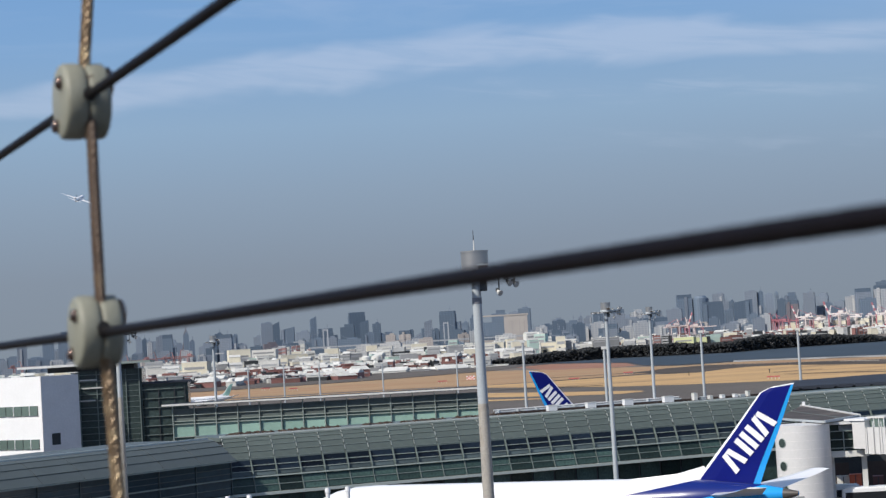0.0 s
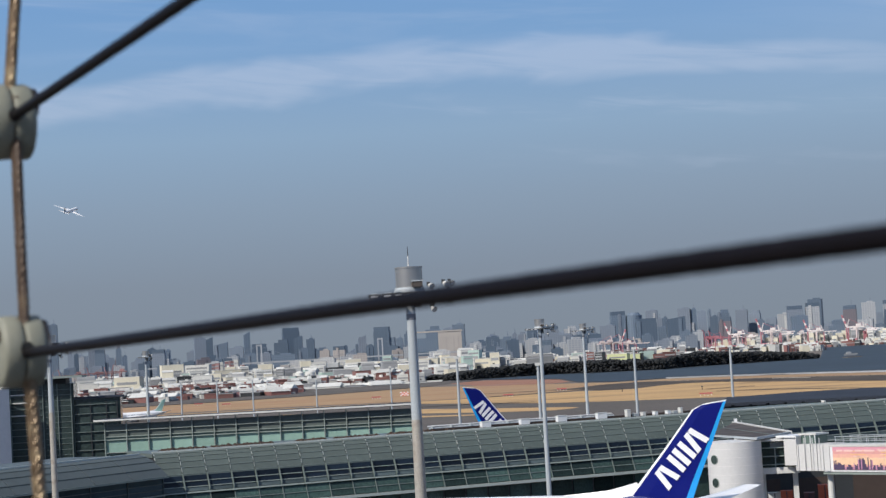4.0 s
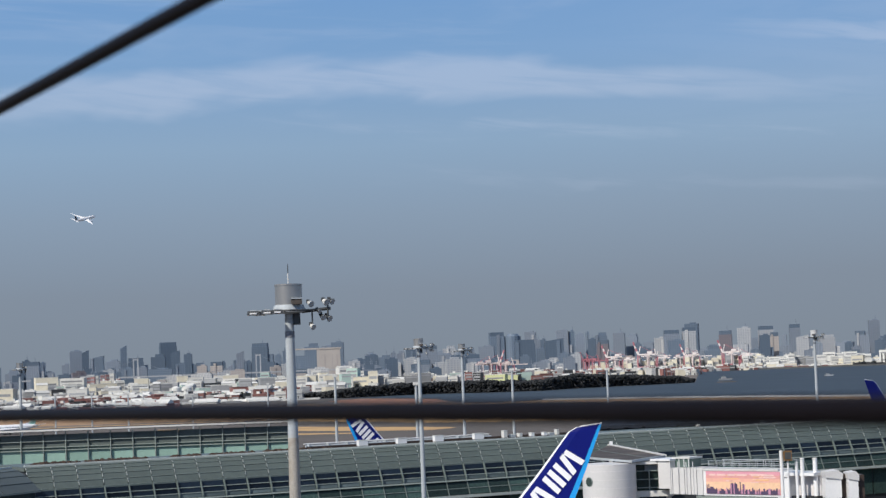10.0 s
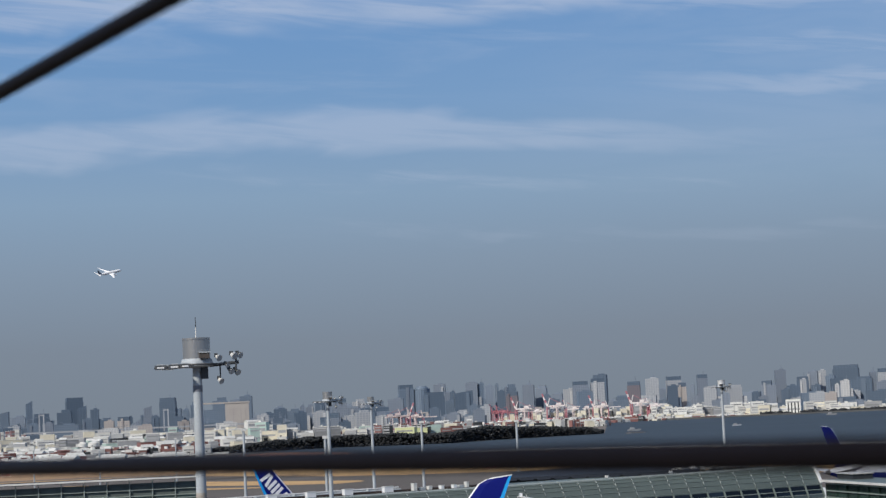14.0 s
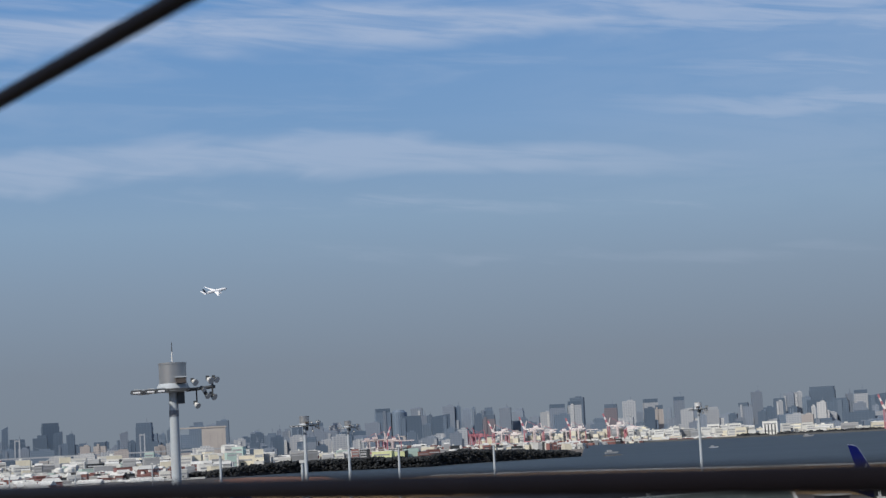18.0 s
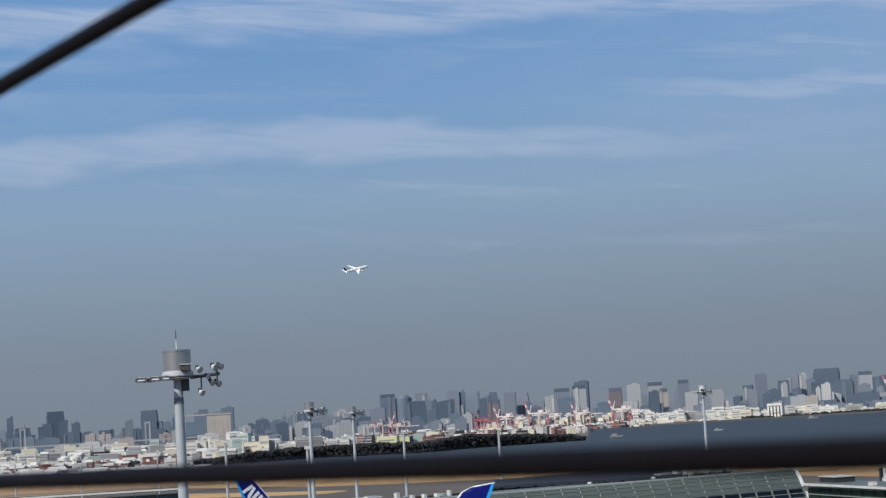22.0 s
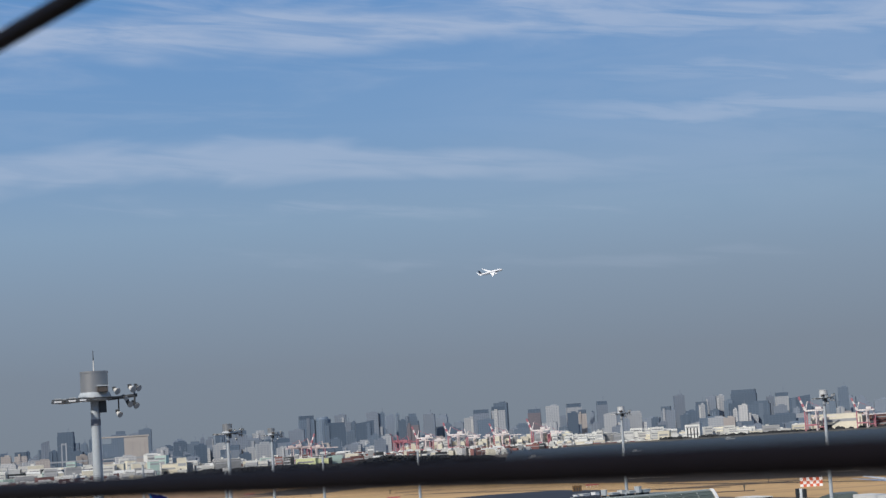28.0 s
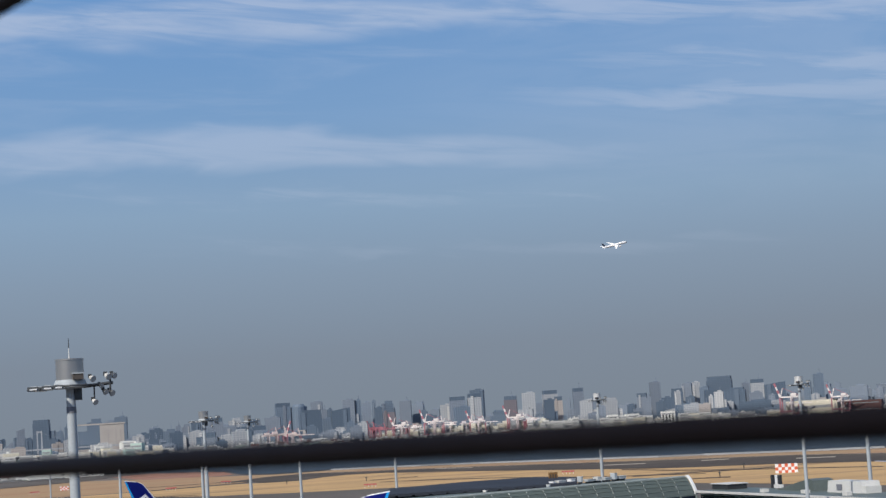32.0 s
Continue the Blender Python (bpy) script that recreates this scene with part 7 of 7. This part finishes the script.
def crane(az, d, top, raised, flip=1, colours=("crane_red", "crane_pale")):
    """A quayside gantry crane; top: its highest point."""
    p = at(az, d)
    k = top / 60.0
    t = thing("gantry_crane", pose(p.x, p.y, 0, 0, 0, -az + 12 * flip), "red and white quayside gantry crane", "crane", "harbour cranes")
    a, b = colours
    for x in (-9, 9):
        for y in (-8, 8):
            part("leg", box(BM(), (x * k, y * k, 17 * k), (1.9 * k, 1.9 * k, 34 * k)), a if x * flip > 0 or colours[0] == colours[1] else "crane_pale", t)
    part("portal_beam", box(BM(), (0, -8 * k, 12 * k), (20 * k, 2.2 * k, 2.6 * k)), a, t)
    part("portal_beam", box(BM(), (0, 8 * k, 12 * k), (20 * k, 2.2 * k, 2.6 * k)), a, t)
    part("girder", box(BM(), (flip * -6 * k, 0, 35 * k), (32 * k, 4 * k, 2.4 * k)), b, t, "pale girder")
    part("machine_house", box(BM(), (flip * -12 * k, 0, 38.4 * k), (9 * k, 6 * k, 4.4 * k)), b, t, "white machine house")
    for y in (-2, 2):
        part("apex_leg", rod(BM(), (flip * 9 * k, y * k, 35 * k), (flip * 5 * k, 0, 50 * k), 0.8 * k, n=6), b, t)
    part("stay", rod(BM(), (flip * -20 * k, 0, 37 * k), (flip * 5 * k, 0, 50 * k), 0.35 * k, n=5), a, t)
    if raised:
        part("boom", rod(BM(), (flip * 10 * k, 0, 36 * k), (flip * 18 * k, 0, 57 * k), 1.9 * k, 1.4 * k, n=6), b, t, "raised boom")
        part("boom_tip", rod(BM(), (flip * 16.1 * k, 0, 52 * k), (flip * 18.3 * k, 0, 58 * k), 1.8 * k, n=6), "crane_red", t)
        part("boom_band", rod(BM(), (flip * 12.0 * k, 0, 41.2 * k), (flip * 14.0 * k, 0, 46.5 * k), 1.95 * k, n=6), "crane_red", t)
    else:
        part("boom", box(BM(), (flip * 24 * k, 0, 35.5 * k), (30 * k, 2.6 * k, 2.0 * k)), b, t, "lowered boom")
    return t


shore_trees()
harbour()
for a, top, r, f in ((6.58, 47, 0, 1), (6.82, 49, 1, 1), (7.02, 45, 0, -1), (7.24, 43, 0, 1)):
    crane(a, 2950, top, r, f)
for a, top, r, f in ((9.25, 52, 0, 1), (9.42, 50, 0, 1), (9.58, 46, 0, -1), (9.74, 46, 0, 1), (10.21, 56, 1, -1), (10.40, 48, 0, 1), (10.56, 46, 0, -1), (11.14, 60, 1, -1), (11.39, 54, 0, 1), (11.63, 48, 0, -1), (12.28, 48, 0, 1), (12.45, 53, 1, -1), (12.62, 48, 0, 1),
                     (13.56, 58, 1, -1), (13.80, 50, 0, 1), (14.0, 46, 0, -1)):
    crane(a, 3590, top, r, f, ("crane_red", "crane_red") if a < 9.8 else ("crane_red", "crane_white"))
for a, top, r, f in ((21.45, 66, 1, -1), (22.88, 58, 1, -1), (21.7, 44, 0, 1), (23.1, 44, 0, 1)):
    crane(a, 3530, top, r, f, ("crane_red", "crane_white"))
for a, top, r, f in ((-8.6, 44, 0, 1), (-8.1, 42, 0, 1), (-7.7, 46, 0, -1), (-9.4, 42, 0, 1), (-10.4, 40, 0, 1), (-12.4, 42, 0, 1), (0.85, 30, 1, 1)):
    crane(a, 3180, top, r, f, ("brick_red", "brick_red") if a < 0 else ("crane_red", "crane_pale"))


def tube(points, r, n=6):
    """A round cable along points."""
    return loft(BM(), [[p + Vector((0, r * math.cos(2 * math.pi * i / n), r * math.sin(2 * math.pi * i / n))) for i in range(n)] for p in points])


def suspension_bridge():
    t = thing("suspension_bridge", pose(0, 0, 0), "pale suspension bridge between the far towers", "bridge")
    D = 4100
    for a in (-3.58, -0.06):
        p = at(a, D)
        for s in (-4.4, 4.4):
            part("pylon_leg", box(BM(), (p.x + s, p.y, 34), (3.2, 5, 68), taper=0.8), "tw_pale", t, "pale pylon leg")
        part("pylon_beam", box(BM(), (p.x, p.y, 66), (11, 4, 3)), "tw_pale", t)
    a0, a1 = at(-6.8, D), at(3.0, D)
    part("deck", box(BM(), ((a0.x + a1.x) / 2, (a0.y + a1.y) / 2, 30), ((a1 - a0).length, 9, 3.2), math.degrees(math.atan2(a1.y - a0.y, a1.x - a0.x))), "tw_pale", t)
    part("main_cable", tube([at(-3.58 + 3.52 * k / 24, D, 33 + 34 * (k / 12 - 1) ** 2) for k in range(25)], 0.35), "tw_grey", t, "pale main cable")
    for a0_, s_ in ((-0.06, 2.0), (-3.58, -2.0)):
        part("side_cable", tube([at(a0_ + s_ * k / 10, D, 67 - 36 * (k / 10) ** 0.7) for k in range(11)], 0.4), "tw_grey", t, "pale side cable")


suspension_bridge()


def lattice_tower():
    p = at(-7.61, 4700)
    t = thing("lattice_tower", pose(p.x, p.y, 0), "tapered red lattice tower on the skyline", "tower")
    for sx in (-1, 1):
        for sy in (-1, 1):
            part("leg", rod(BM(), (sx * 14, sy * 14, 0), (sx * 2.2, sy * 2.2, 88), 1.6, 1.0, 6), "tw_red", t)
    for z, w in ((20, 20), (45, 13), (65, 9)):
        part("platform", box(BM(), (0, 0, z), (w, w, 3)), "tw_red", t)
    part("spire", rod(BM(), (0, 0, 86), (0, 0, 110), 1.2, 0.5, 6), "tw_red", t)


lattice_tower()


def small_boats():
    for a, d, s in ((16.4, 2110, 0.9), (19.1, 3020, 1.5), (13.46, 2060, 1.3)):
        p = at(a, d)
        t = thing("boat", pose(p.x, p.y, 0.2, 0, 0, -a + 20), "small pale boat on the bay", "boat", "boats on the bay")
        part("hull", slab(BM(), [(-5 * s, 0, 0.1), (4.4 * s, 0, 0.1), (6 * s, 0, 1.5 * s), (-5.2 * s, 0, 1.3 * s)], 2.6 * s, (0, 1, 0)), "shed_grey", t)
        part("cabin", box(BM(), (-1.5 * s, 0, 2.1 * s), (3.6 * s, 2.0 * s, 1.6 * s)), "shed_grey", t)


small_boats()


# ---- what moves ----
def motions():
    # the climbing airliner turns right while it climbs: seconds, bearing, elevation, distance, heading, bank
    rows = []
    for t, az, el, d, head, bank in (
            (0, -10.44, 4.79, 3300, 4, 22), (2, -9.66, 4.80, 3455, 10, 24), (4, -8.76, 4.77, 3605, 17, 25), (6, -7.62, 4.80, 3745, 24, 26), (8, -6.34, 4.75, 3880, 31, 26), (10, -4.88, 4.71, 4000, 39, 26),
            (12, -3.22, 4.66, 4110, 47, 26), (14, -1.50, 4.62, 4205, 55, 26), (16, 0.31, 4.63, 4290, 62, 25), (18, 2.22, 4.66, 4360, 65, 26), (20, 4.18, 4.69, 4420, 70, 26), (22, 6.24, 4.71, 4465, 74, 26),
            (24, 8.35, 4.76, 4500, 77, 26), (26, 10.43, 4.81, 4525, 79, 25), (28, 12.56, 4.86, 4545, 82, 24), (30, 14.70, 4.94, 4560, 85, 23), (32, 16.90, 4.99, 4570, 88, 22)):
        p = at(az, d * math.cos(radians(el)), 23 + d * math.sin(radians(el)))
        m = Matrix.Translation(p) @ Matrix.Rotation(radians(90 - head), 4, "Z") @ Matrix.Rotation(radians(-12), 4, "Y") @ Matrix.Rotation(radians(bank), 4, "X") @ Matrix.Scale(1.10, 4) @ Matrix.Translation((-32, 0, -5))
        rows.append((t, m))
    walk(FLYER, rows)
    # the taxiing airliner rolls slowly to the right behind the pier
    rows = []
    for t in (0, 8, 16, 24, 32):
        p = at(18.11 + 0.350 * (t - 12), 462 + 3.0 * (t - 12))
        rows.append((t, pose(p.x, p.y, 0, 0, 0, 28)))
    walk(TAXI, rows)


motions()
